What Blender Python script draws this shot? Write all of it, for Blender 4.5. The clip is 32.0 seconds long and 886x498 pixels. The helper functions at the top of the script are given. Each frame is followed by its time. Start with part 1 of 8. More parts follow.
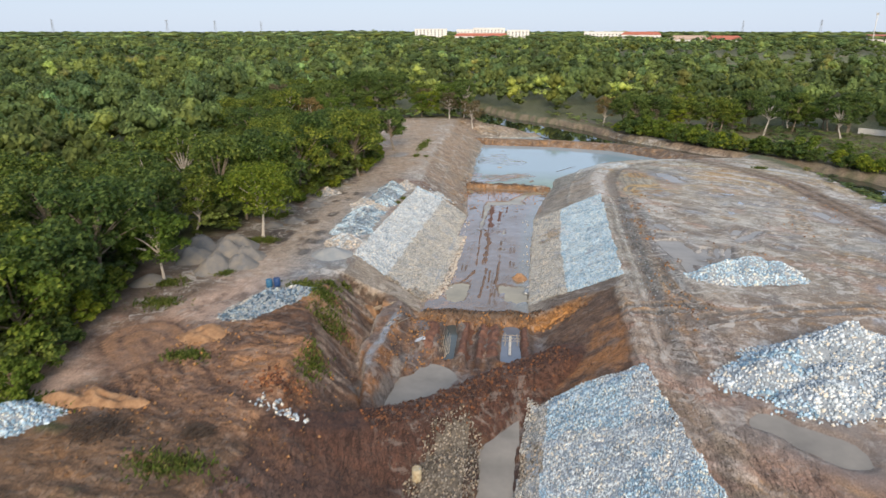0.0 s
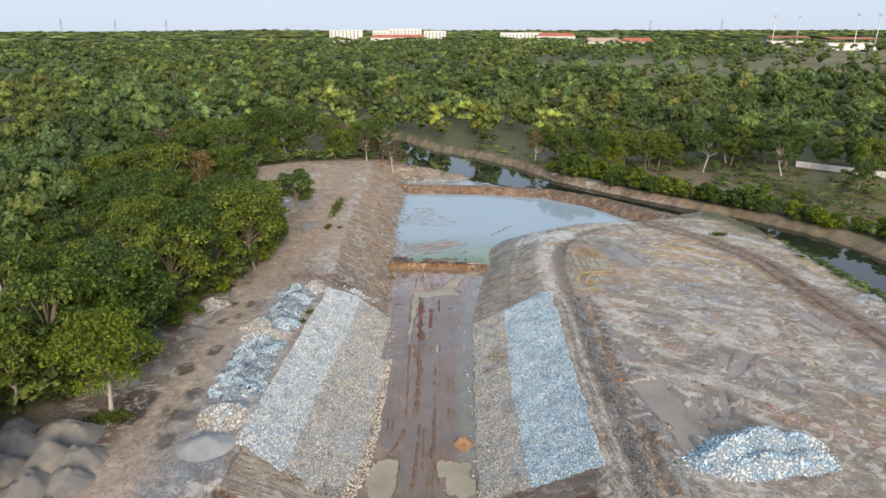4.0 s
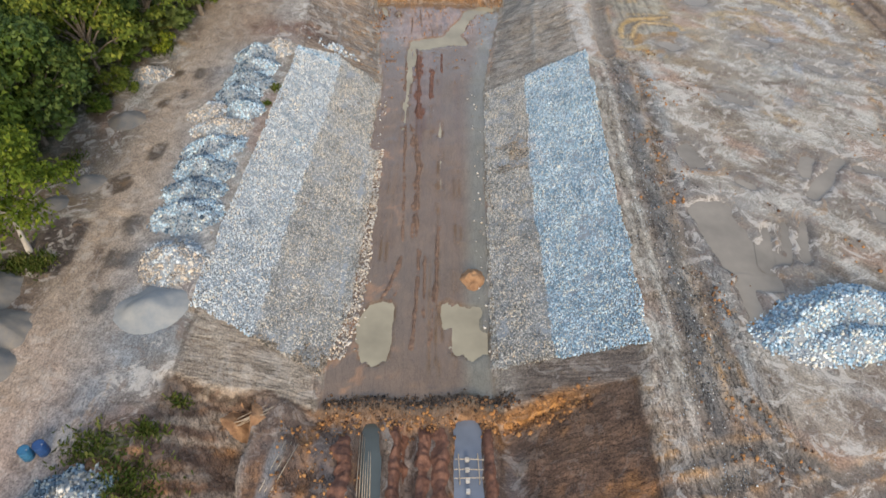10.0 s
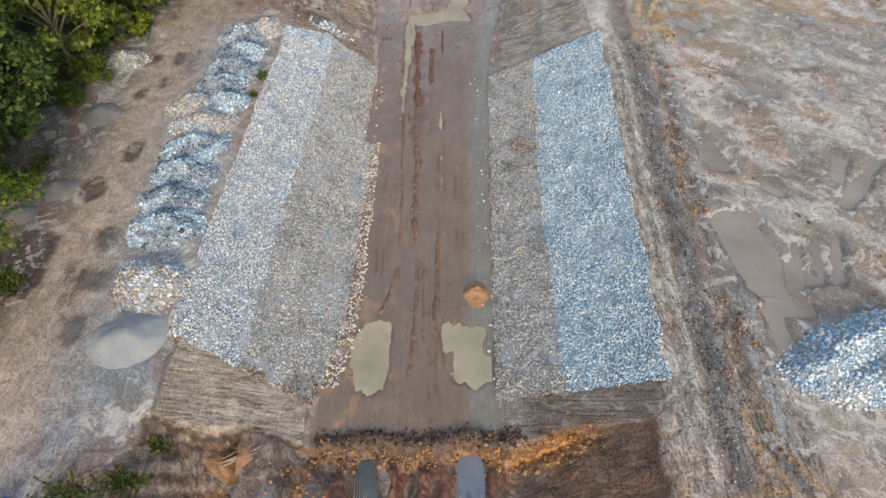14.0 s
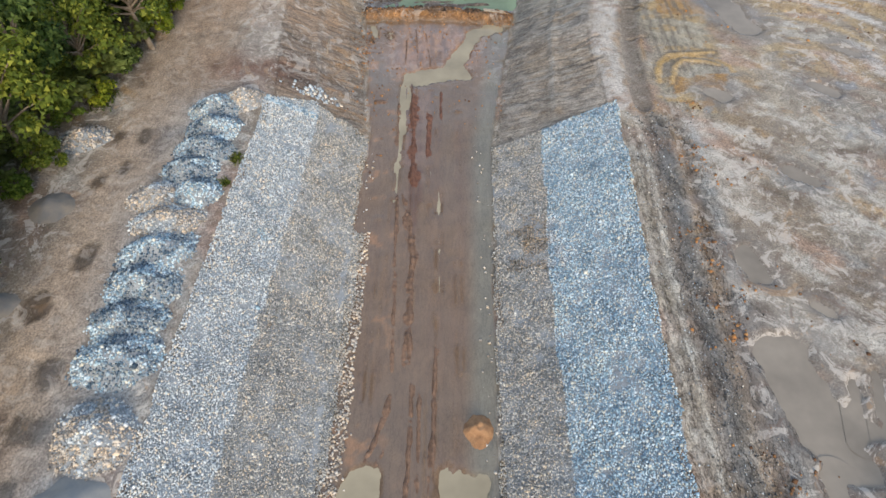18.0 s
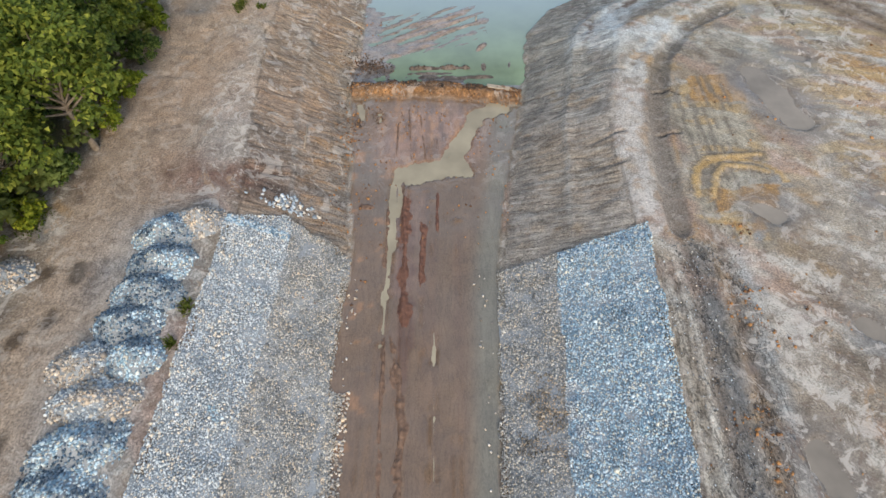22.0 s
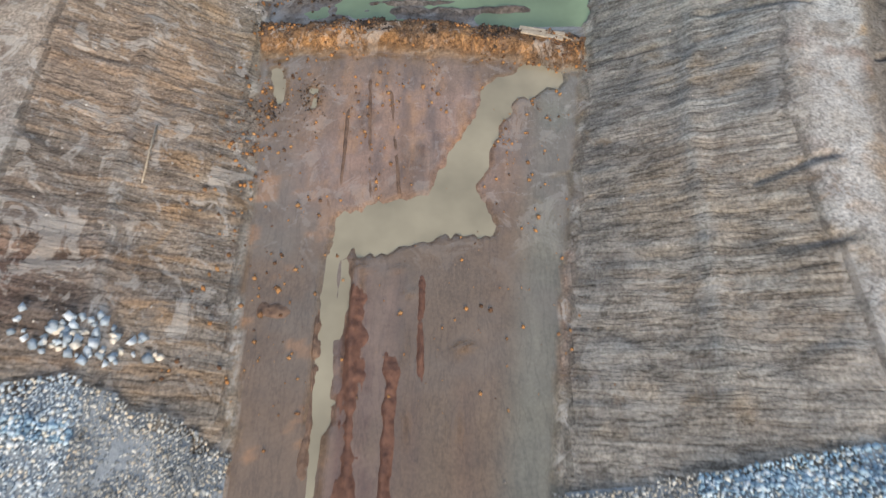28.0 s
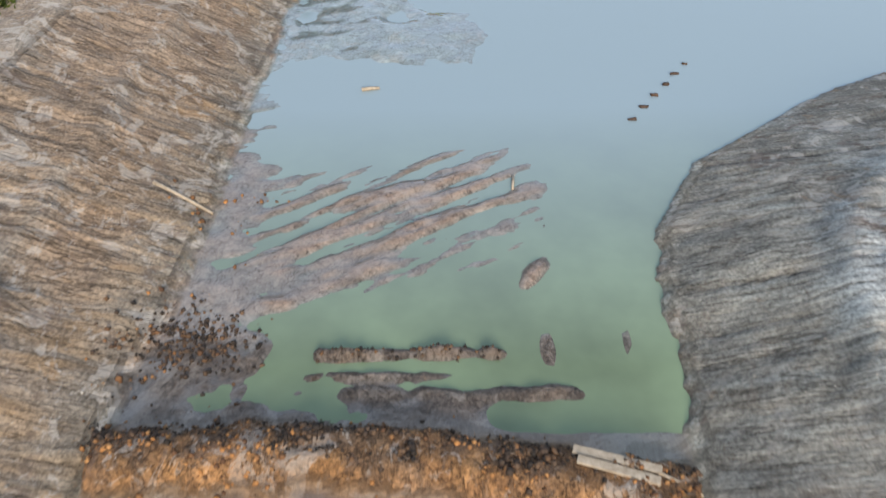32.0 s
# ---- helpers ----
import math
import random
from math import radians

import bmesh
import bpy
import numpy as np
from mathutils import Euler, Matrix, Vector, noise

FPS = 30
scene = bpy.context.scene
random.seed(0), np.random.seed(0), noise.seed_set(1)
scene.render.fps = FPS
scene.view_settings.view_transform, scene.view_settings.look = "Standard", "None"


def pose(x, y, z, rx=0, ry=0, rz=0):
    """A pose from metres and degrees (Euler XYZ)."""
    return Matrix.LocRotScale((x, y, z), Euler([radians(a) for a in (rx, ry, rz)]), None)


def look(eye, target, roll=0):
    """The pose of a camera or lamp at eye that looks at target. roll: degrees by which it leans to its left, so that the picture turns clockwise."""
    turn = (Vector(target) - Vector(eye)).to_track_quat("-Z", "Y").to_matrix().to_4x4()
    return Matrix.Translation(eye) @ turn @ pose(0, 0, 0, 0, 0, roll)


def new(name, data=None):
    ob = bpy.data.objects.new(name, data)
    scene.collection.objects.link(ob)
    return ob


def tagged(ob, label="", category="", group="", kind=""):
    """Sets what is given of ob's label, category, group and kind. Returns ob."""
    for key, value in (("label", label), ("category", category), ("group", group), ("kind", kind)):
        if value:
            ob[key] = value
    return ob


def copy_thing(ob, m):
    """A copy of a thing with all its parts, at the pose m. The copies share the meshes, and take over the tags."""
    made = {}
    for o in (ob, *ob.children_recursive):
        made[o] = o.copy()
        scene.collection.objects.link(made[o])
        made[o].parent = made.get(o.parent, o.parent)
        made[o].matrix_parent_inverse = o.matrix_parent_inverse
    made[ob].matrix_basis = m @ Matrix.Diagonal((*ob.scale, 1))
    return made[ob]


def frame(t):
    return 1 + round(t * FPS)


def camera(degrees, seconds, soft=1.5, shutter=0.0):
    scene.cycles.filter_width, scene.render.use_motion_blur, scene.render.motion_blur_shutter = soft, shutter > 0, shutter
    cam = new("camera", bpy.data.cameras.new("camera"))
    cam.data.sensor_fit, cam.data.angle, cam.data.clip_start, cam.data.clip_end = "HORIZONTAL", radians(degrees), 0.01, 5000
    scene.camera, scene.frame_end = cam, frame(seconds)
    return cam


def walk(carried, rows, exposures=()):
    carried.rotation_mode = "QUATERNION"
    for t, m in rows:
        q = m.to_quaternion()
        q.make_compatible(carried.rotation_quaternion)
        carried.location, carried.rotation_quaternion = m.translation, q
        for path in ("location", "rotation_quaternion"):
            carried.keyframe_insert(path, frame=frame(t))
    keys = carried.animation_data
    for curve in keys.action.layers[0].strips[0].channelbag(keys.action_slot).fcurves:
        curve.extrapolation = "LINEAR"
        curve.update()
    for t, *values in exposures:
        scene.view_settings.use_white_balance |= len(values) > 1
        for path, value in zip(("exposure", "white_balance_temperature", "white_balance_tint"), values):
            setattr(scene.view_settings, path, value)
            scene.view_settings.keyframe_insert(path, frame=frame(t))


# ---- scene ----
cam = camera(68.0, 32.0, shutter=0.5)
METRES, EYE, TILT, LEAN, TURN = 110.0, 22.0, -18.5, 0.0, 6.4
ROWS = [
    (0.0, 0.0, 0.0, 0.0, -0.0, 0.0, 0.0),
    (0.5, 0.0012, 0.0184, 0.0163, -2.16, -0.01, 0.8),
    (1.0, 0.0015, 0.0374, 0.0329, -5.5, -0.1, 1.97),
    (1.5, 0.0016, 0.0569, 0.0495, -6.55, -0.14, 2.31),
    (2.0, 0.0027, 0.0768, 0.0662, -6.55, -0.13, 2.31),
    (2.5, 0.0042, 0.0965, 0.0831, -6.54, -0.14, 2.31),
    (3.0, 0.0059, 0.1163, 0.1, -6.54, -0.14, 2.3),
    (3.5, 0.008, 0.1366, 0.1147, -6.53, -0.1, 2.3),
    (5.5, 0.0162, 0.2225, 0.1465, -6.54, -3.81, 2.28),
    (6.0, 0.0188, 0.2446, 0.154, -6.53, -5.76, 2.27),
    (6.5, 0.0215, 0.2653, 0.1627, -6.54, -8.23, 2.29),
    (7.0, 0.0234, 0.2813, 0.1694, -6.54, -10.78, 2.3),
    (7.5, 0.0248, 0.2917, 0.1739, -6.52, -13.35, 2.31),
    (8.0, 0.0256, 0.2966, 0.1764, -6.5, -16.03, 2.35),
    (8.5, 0.0255, 0.2971, 0.1771, -6.52, -18.81, 2.36),
    (9.0, 0.0256, 0.2971, 0.1776, -6.5, -21.67, 2.37),
    (9.5, 0.0257, 0.2982, 0.1786, -6.49, -24.55, 2.36),
    (10.0, 0.026, 0.3007, 0.1797, -6.48, -27.44, 2.37),
    (10.5, 0.0266, 0.304, 0.1811, -6.43, -30.32, 2.39),
    (11.0, 0.0269, 0.3087, 0.1835, -6.46, -31.75, 2.39),
    (11.5, 0.0274, 0.3134, 0.1852, -6.45, -31.73, 2.39),
    (12.0, 0.028, 0.3187, 0.1871, -6.44, -31.72, 2.37),
    (12.5, 0.0287, 0.3246, 0.1893, -6.44, -31.72, 2.38),
    (13.0, 0.0296, 0.3311, 0.1916, -6.43, -31.71, 2.38),
    (13.5, 0.0306, 0.3383, 0.1942, -6.42, -31.71, 2.38),
    (14.0, 0.0318, 0.346, 0.1971, -6.41, -31.73, 2.4),
    (14.5, 0.0328, 0.3544, 0.2, -6.42, -31.72, 2.4),
    (16.5, 0.0388, 0.3928, 0.2138, -6.38, -31.81, 2.44),
    (17.0, 0.0405, 0.4034, 0.2176, -6.37, -31.83, 2.45),
    (17.5, 0.042, 0.4143, 0.2212, -6.37, -31.8, 2.46),
    (18.0, 0.0438, 0.4255, 0.2251, -6.35, -31.8, 2.49),
    (18.5, 0.0456, 0.4371, 0.2293, -6.34, -31.83, 2.52),
    (19.0, 0.0474, 0.4495, 0.2335, -6.34, -31.83, 2.52),
    (19.5, 0.0497, 0.4626, 0.2384, -6.3, -31.9, 2.57),
    (20.0, 0.0516, 0.4762, 0.2428, -6.3, -31.88, 2.57),
    (20.5, 0.0536, 0.4902, 0.2477, -6.31, -31.92, 2.55),
    (21.0, 0.0559, 0.5045, 0.2528, -6.29, -31.96, 2.58),
    (21.5, 0.0582, 0.5191, 0.2574, -6.28, -31.95, 2.58),
    (22.0, 0.0606, 0.5338, 0.2588, -6.25, -31.91, 2.62),
    (22.5, 0.0623, 0.5515, 0.256, -6.28, -31.9, 2.59),
    (23.0, 0.0647, 0.5707, 0.2513, -6.26, -31.95, 2.63),
    (23.5, 0.0667, 0.5903, 0.2462, -6.25, -31.94, 2.64),
    (24.0, 0.0692, 0.6102, 0.2415, -6.19, -31.96, 2.68),
    (24.5, 0.0712, 0.6302, 0.2367, -6.22, -32.0, 2.66),
    (25.0, 0.0736, 0.65, 0.2316, -6.19, -31.99, 2.7),
    (25.5, 0.0761, 0.6698, 0.2269, -6.17, -32.03, 2.73),
    (27.5, 0.0849, 0.7478, 0.2062, -6.18, -37.68, 2.72),
    (28.0, 0.0875, 0.7686, 0.2029, -6.16, -40.5, 2.77),
    (28.5, 0.0898, 0.7882, 0.1978, -6.14, -33.38, 2.71),
    (29.0, 0.0917, 0.8079, 0.1924, -6.16, -25.93, 2.62),
    (29.5, 0.0941, 0.8272, 0.1865, -6.11, -23.92, 2.61),
    (30.0, 0.0963, 0.847, 0.1815, -6.09, -23.89, 2.62),
    (30.5, 0.0987, 0.8654, 0.1802, -6.03, -23.93, 2.62),
    (31.0, 0.1009, 0.8818, 0.1838, -6.04, -23.97, 2.6),
    (31.5, 0.1033, 0.8976, 0.1892, -6.0, -24.01, 2.57),
    (32.0, 0.1057, 0.9135, 0.1944, -5.97, -23.59, 2.57),
]
walk(cam, [(t, pose(0, 0, EYE, TILT, LEAN, TURN) @ pose(METRES * x, METRES * y, METRES * z, 90 + pitch, roll, yaw)) for t, x, y, z, yaw, pitch, roll in ROWS])

# ---- world and sun ----
SUN_EL, SUN_AZ = 25.0, 172.0   # degrees; azimuth clockwise from +y
world = bpy.data.worlds.new("evening_sky")
scene.world = world
world.use_nodes = True
wn = world.node_tree
wn.nodes.clear()
w_out = wn.nodes.new("ShaderNodeOutputWorld")
w_bg = wn.nodes.new("ShaderNodeBackground")
w_sky = wn.nodes.new("ShaderNodeTexSky")
w_sky.sky_type = "NISHITA"
w_sky.sun_disc = False
w_sky.sun_elevation, w_sky.sun_rotation = radians(SUN_EL), radians(SUN_AZ)
w_sky.air_density, w_sky.dust_density, w_sky.ozone_density = 1.0, 0.35, 1.0
w_bg.inputs["Strength"].default_value = 0.066
w_haze = wn.nodes.new("ShaderNodeMix")   # thin even haze over the clear sky
w_haze.data_type = "RGBA"
w_haze.inputs[0].default_value = 0.86
w_haze.inputs[7].default_value = (5.2, 6.2, 7.9, 1)
wn.links.new(w_sky.outputs[0], w_haze.inputs[6])
wn.links.new(w_haze.outputs[2], w_bg.inputs[0])
wn.links.new(w_bg.outputs[0], w_out.inputs[0])
sun_data = bpy.data.lights.new("sun", "SUN")
sun_data.energy, sun_data.angle, sun_data.color = 2.35, radians(26), (1.0, 0.85, 0.68)
sun = new("sun", sun_data)
sun_from = Vector((math.sin(radians(SUN_AZ)) * math.cos(radians(SUN_EL)), math.cos(radians(SUN_AZ)) * math.cos(radians(SUN_EL)), math.sin(radians(SUN_EL))))
sun.matrix_world = look(sun_from * 200, (0, 0, 0))
scene.view_settings.exposure = 0.86


# ---- number helpers ----
def mixed(n):
    n &= np.uint32(0x7FFFFFFF)
    n ^= n >> np.uint32(13)
    n *= np.uint32(1274126177)
    n &= np.uint32(0x7FFFFFFF)
    n ^= n >> np.uint32(16)
    n &= np.uint32(0xFFFF)
    return n.astype(np.float32)


def vnoise(x, y, seed=0):
    """Smooth noise of -1 to 1 with cells of one metre."""
    x, y = np.broadcast_arrays(x, y)
    ix, iy = np.floor(x), np.floor(y)
    fx, fy = (x - ix).astype(np.float32), (y - iy).astype(np.float32)
    fx, fy = fx * fx * (3 - 2 * fx), fy * fy * (3 - 2 * fy)
    px = ix.astype(np.int32).astype(np.uint32) * np.uint32(374761393)
    py = iy.astype(np.int32).astype(np.uint32) * np.uint32(668265263) + np.uint32((seed * 1442695041) & 0xFFFFFFFF)
    qx, qy = px + np.uint32(374761393), py + np.uint32(668265263)
    a, b = mixed(px + py), mixed(qx + py)
    c, d = mixed(px + qy), mixed(qx + qy)
    a += (b - a) * fx
    c += (d - c) * fx
    a += (c - a) * fy
    return a * np.float32(2 / 65535.0) - 1


def fbm(x, y, size, seed=0, octaves=3):
    total, amp, norm = 0.0, 1.0, 0.0
    for k in range(octaves):
        total = total + amp * vnoise(x / size + 17.3 * k, y / size - 9.1 * k, seed + k)
        norm, amp, size = norm + amp, amp * 0.55, size * 0.47
    return total / norm


def step(a, b, v):
    u = np.clip((v - a) / (b - a), 0, 1)
    return u * u * (3 - 2 * u)


def seg(x, y, a, b):
    dx, dy = b[0] - a[0], b[1] - a[1]
    u = np.clip(((x - a[0]) * dx + (y - a[1]) * dy) / (dx * dx + dy * dy + 1e-9), 0, 1)
    return np.hypot(x - a[0] - u * dx, y - a[1] - u * dy), u


def line_dist(x, y, pts):
    """Distance to a line of points, and the rest of the points' values at the nearest place."""
    best, val = np.full(np.shape(x), 1e9), [np.zeros(np.shape(x)) for _ in pts[0][2:]]
    for a, b in zip(pts, pts[1:]):
        d, u = seg(x, y, a, b)
        near = d < best
        best = np.where(near, d, best)
        val = [np.where(near, p + (q - p) * u, v) for v, p, q in zip(val, a[2:], b[2:])]
    return (best, *val)


def inside(x, y, poly):
    odd = np.zeros(np.shape(x), bool)
    for a, b in zip(poly, poly[1:] + poly[:1]):
        if a[1] != b[1]:
            odd ^= ((a[1] > y) != (b[1] > y)) & (x < (b[0] - a[0]) * (y - a[1]) / (b[1] - a[1]) + a[0])
    return odd


def sunk(x, y, crest, toe):
    """0 outside the crest, 1 inside the toe, and an even slope between."""
    dc = line_dist(x, y, crest + crest[:1])[0] * inside(x, y, crest)
    dt = line_dist(x, y, toe + toe[:1])[0] * ~inside(x, y, toe)
    return dc / (dc + dt + 1e-6)


# ---- plan of the ground ----
CREST_MAIN = [(-17.0, 50), (-16.4, 62), (-14.2, 93), (-15.6, 112), (-15.8, 130), (-15.6, 152), (-16, 172), (12, 182), (34, 166), (50, 140),
              (42, 123), (31.5, 121), (21.4, 119), (14.2, 114.0), (11.6, 103), (11.9, 92), (10.4, 60), (10.2, 50)]
TOE_MAIN = [(-8.7, 50), (-8.6, 60.7), (-6.8, 93.5), (-8.3, 111), (-7.9, 121), (-8.3, 135), (-7.8, 156), (-8, 166), (10, 172), (30, 158), (43, 138),
            (36, 131.5), (20.7, 131.2), (15.3, 128), (9.2, 123.4), (7.2, 119.8), (6.3, 113.5), (5.8, 110.3), (2.8, 92), (1.7, 60.5), (1.6, 50)]
CREST_NEAR = [(-17.2, 66), (-16.9, 57), (-16.3, 50), (-15.2, 40), (-15.0, 30), (-17, 15), (-17, -40), (12.8, -40), (11.8, 15), (10.8, 28.3),
              (9.4, 42), (9.8, 50), (10.3, 60), (10.4, 66)]
TOE_NEAR = [(-12.4, 66), (-12.3, 57), (-12.2, 50), (-10.8, 40), (-5.4, 31), (-5, 15), (-5, -40), (-0.6, -40), (0.1, 15), (0.4, 32),
            (1.4, 42), (3.0, 50), (3.3, 58), (3.3, 66)]
DAM = [(-15, 160, -2.4), (-10.9, 159.3, -3.0), (8.2, 158.2, -3.0), (22, 154, -2.9), (31, 146, -2.7), (38, 135, -2.3), (43, 125, -1.4)]
RIVER = [(92, 30, 5.0), (74, 62, 5.2), (66.5, 86, 5.6), (63.6, 98, 5.4), (62.3, 108.7, 5.0), (58.7, 121.7, 4.8), (54.0, 129.5, 4.6), (40.4, 143.4, 4.5), (31.0, 153.8, 4.5), (21.8, 164.6, 4.6), (11, 179, 8.0), (1, 186, 13.0), (-8, 204, 6.0), (-16, 222, 5.0), (-60, 260, 5.0)]
RAMP = [(-15, 33.5, -0.6), (-10, 35.0, -1.5), (-5.5, 38.2, -2.2), (-2, 42.5, -2.7), (1.0, 45.6, -2.7), (3.8, 47.6, -2.6), (5.2, 49.0, -2.6)]
RIVER_Y = [30, 62, 86, 98, 108.7, 121.7, 129.5, 143.4, 153.8, 164.6, 179, 186, 204, 222, 260]
RIVER_X = [92, 74, 66.5, 63.6, 62.3, 58.7, 54.0, 40.4, 31.0, 21.8, 11, 1, -8, -16, -60]
FAR_WOOD_X, FAR_WOOD_Y = [-10, 0, 10, 30, 46, 65, 81, 89, 130, 170], [190, 200, 206, 192, 195, 182, 176, 170, 140, 100]   # edge of the wood beyond the river
FIELD = [(60, 520), (75, 440), (110, 378), (190, 366), (300, 430), (420, 500), (580, 850), (540, 990), (440, 990), (340, 660), (90, 640)]   # open land before the far grandstands
TURNING = [(-27.5, 42, 0), (-23.5, 37.8, 0), (-21.0, 34.8, 0), (-16.5, 32.4, 0), (-12.7, 31.4, 0), (-9.0, 31.0, 0), (-4.0, 33.0, 0)]   # wheel tracks that leave the road for the pit
WET_SPOTS = [(-24.1, 88.7, 0.6), (-22.1, 89.0, 0.7), (-22.7, 85.4, 0.6), (-23.8, 84.1, 0.5), (-22.7, 77.7, 0.9), (-24.1, 73.7, 1.1), (-21.9, 69.7, 0.9), (-22.2, 66.5, 0.7), (-21.1, 66.5, 0.7), (-21.7, 63.0, 0.8)]
WATER_Z = -4.12
# the rounded nose of the plain: a trough, its pale rim, ochre patches and cracks
TROUGH = [(13.97, 91.84, 0), (14.11, 95.82, 0), (14.41, 99.91, 0), (15.47, 105.64, 0), (16.88, 110, 0), (19.83, 114.25, 0), (23.83, 116.99, 0)]
PALE_RIM = [(12.06, 92.09, 0), (12.24, 95.75, 0), (12.33, 99.92, 0), (13.2, 104.56, 0), (14.61, 109.06, 0), (17.67, 113.74, 0), (23.17, 117.88, 0)]
OCHRE_BLOCK, OCHRE_LOW = [(18.15, 107.31), (22.56, 107.46), (21.72, 104), (17.49, 104.08)], [(16.32, 95.09), (21.27, 95.64), (20.71, 94.01), (18.4, 90.24), (17.01, 90.53)]
CURLS = [[(15.68, 94.62, 0), (16.27, 97.11, 0), (17.06, 98, 0), (19.03, 98.23, 0), (20.85, 98.33, 0)], [(16.68, 94.39, 0), (17.31, 96.3, 0), (18.17, 97.31, 0), (19.89, 97.14, 0), (20.9, 96.63, 0)]]
SPLITS = [[(28.09, 117.52, 0), (28.39, 115.76, 0), (28.71, 114.12, 0), (28.43, 111.67, 0)], [(9.31, 109.79, 0), (10.8, 109.15, 0), (13.46, 108.21, 0)], [(8.33, 98.4, 0), (9.9, 98.15, 0), (11.74, 97.99, 0)], [(8.27, 100.75, 0), (10.04, 100.71, 0), (12.17, 101.03, 0)], [(15.08, 105.41, 0), (16.22, 105.74, 0), (17.08, 105.03, 0)], [(14.55, 100.57, 0), (16.02, 100.88, 0)]]
PRESSED = [   # half width, then the line of a wheel or a crawler through soft ground
    (0.42, [(8.6, 51.2), (11.3, 51.3), (13.2, 51.7), (15.1, 52.5), (16.0, 52.2)]), (0.42, [(9.4, 52.3), (12.5, 53.0), (14.4, 53.3), (15.8, 53.0), (17.2, 52.0)]),
    (0.42, [(30, 54.4), (24, 53.2), (20.1, 52.2), (17.2, 51.3), (15.6, 50.7), (15.2, 50.3), (15.6, 49.9)]), (0.42, [(15.7, 49.7), (19.5, 51.0), (24, 51.9), (30, 53.0)]),
    (0.14, [(37.5, 93.7), (33.8, 77.0)]), (0.14, [(35.9, 88.5), (32.1, 75.7)]), (0.35, [(14.2, 60.0), (14.4, 56.4), (15.6, 53.8)]), (0.35, [(41.9, 101.5), (43.1, 86), (43.8, 70)]), (0.35, [(40.2, 101.5), (41.4, 86), (42.1, 70)])]
PUDDLES = [  # x, y, x, y, reach, depth
    (-5.65, 64.39, -5.35, 62.23, 1.25, 0.14), (-5.26, 65.53, -5.34, 64.38, 0.6, 0.1), (-0.08, 64.33, 0.47, 62.47, 1.3, 0.14), (-0.68, 65.31, 0.88, 65.13, 0.75, 0.12), (-1.03, 80.93, -1.13, 78.09, 0.42, 0.06), (-1.64, 85.51, -1.43, 81.48, 0.3, 0.05), (-1.82, 89.12, -1.35, 85.19, 0.4, 0.06),
    (4.0, 108.9, 2.4, 107.8, 0.85, 0.16), (2.2, 107.6, -0.2, 102.2, 0.72, 0.16), (0.4, 101.7, -3.2, 101.0, 1.15, 0.16), (-3.9, 100.5, -4.3, 94.0, 0.38, 0.14), (-4.3, 94.0, -4.6, 86.0, 0.28, 0.1),
    (-7.5, 109.3, -7.2, 107.6, 0.35, 0.2), (-5.9, 108.4, -5.8, 107.2, 0.22, 0.15), (4.6, 95, 4.4, 103, 0.5, 0.06), (-6.6, 97, -6.4, 103, 0.4, 0.05)]
RUTS = [(-5.6, 84, -5.9, 70), (0.3, 96, 0.2, 72), (-0.4, 80, -0.3, 60), (-3.7, 99.5, -3.1, 60), (-3.1, 99, -2.7, 60), (-1.9, 99, -1.9, 59.5), (-1.4, 98, -1.3, 60), (-4.6, 86, -5.2, 66)]
TRENCHES = [(-5.6, 57.1, -5.3, 50.6, 0.6), (0.1, 57.0, 0.1, 50.8, 0.85), (-3.4, 56.6, -3.3, 49.0, 0.4)]
PLAIN_PUDDLES = [(17.2, 70.6, 17.7, 66.5, 1.45, 0.2), (17.9, 66, 18.7, 64.2, 1.15, 0.2), (18.6, 67.0, 20.2, 66.0, 0.7, 0.2), (17.3, 63.8, 17.1, 60.6, 0.5, 0.14), (20.2, 69.0, 19.4, 65.6, 0.3, 0.16), (21.6, 69.4, 20.6, 65.6, 0.32, 0.16), (22.9, 69.6, 21.8, 66, 0.35, 0.16),
                 (17.2, 77.6, 17.4, 75.8, 0.7, 0.1), (23.2, 107.5, 24.6, 102.0, 1.2, 0.12), (15.8, 35.4, 18.6, 33.0, 1.5, 0.2),
                 (24.6, 72.0, 28.0, 75.9, 0.55, 0.12), (25.8, 75.9, 24.9, 74.4, 0.5, 0.12), (28.4, 70.6, 28.7, 69.8, 0.6, 0.12), (29.2, 74.9, 30.8, 74.3, 0.5, 0.1), (33.6, 90.4, 34.2, 90.0, 0.5, 0.12), (35.2, 88.1, 35.6, 87.4, 0.45, 0.15), (36.2, 87.3, 36.8, 86.0, 0.45, 0.15),
                 (37.1, 87.4, 36.6, 86.4, 0.4, 0.15), (38.2, 85.2, 38.9, 81.2, 0.8, 0.12), (39.6, 74.8, 39.8, 73.6, 0.8, 0.12), (38.4, 68.4, 38.6, 66.6, 0.7, 0.12), (45.2, 85.1, 44.8, 76.8, 0.45, 0.15), (19.4, 93.2, 20.2, 92.6, 0.8, 0.1), (26.8, 109.8, 27.6, 109.4, 0.6, 0.1), (20.2, 73.6, 20.8, 73.0, 0.45, 0.1),
                 (31.2, 89.2, 32.6, 87.5, 0.4, 0.1), (22.4, 84.6, 23.6, 83.4, 0.5, 0.08), (27.5, 94.0, 28.6, 92.8, 0.5, 0.08), (31.0, 99.0, 32.2, 98.0, 0.45, 0.08),
                 (-21.8, 118.0, -21.2, 120.4, 0.55, 0.15)]


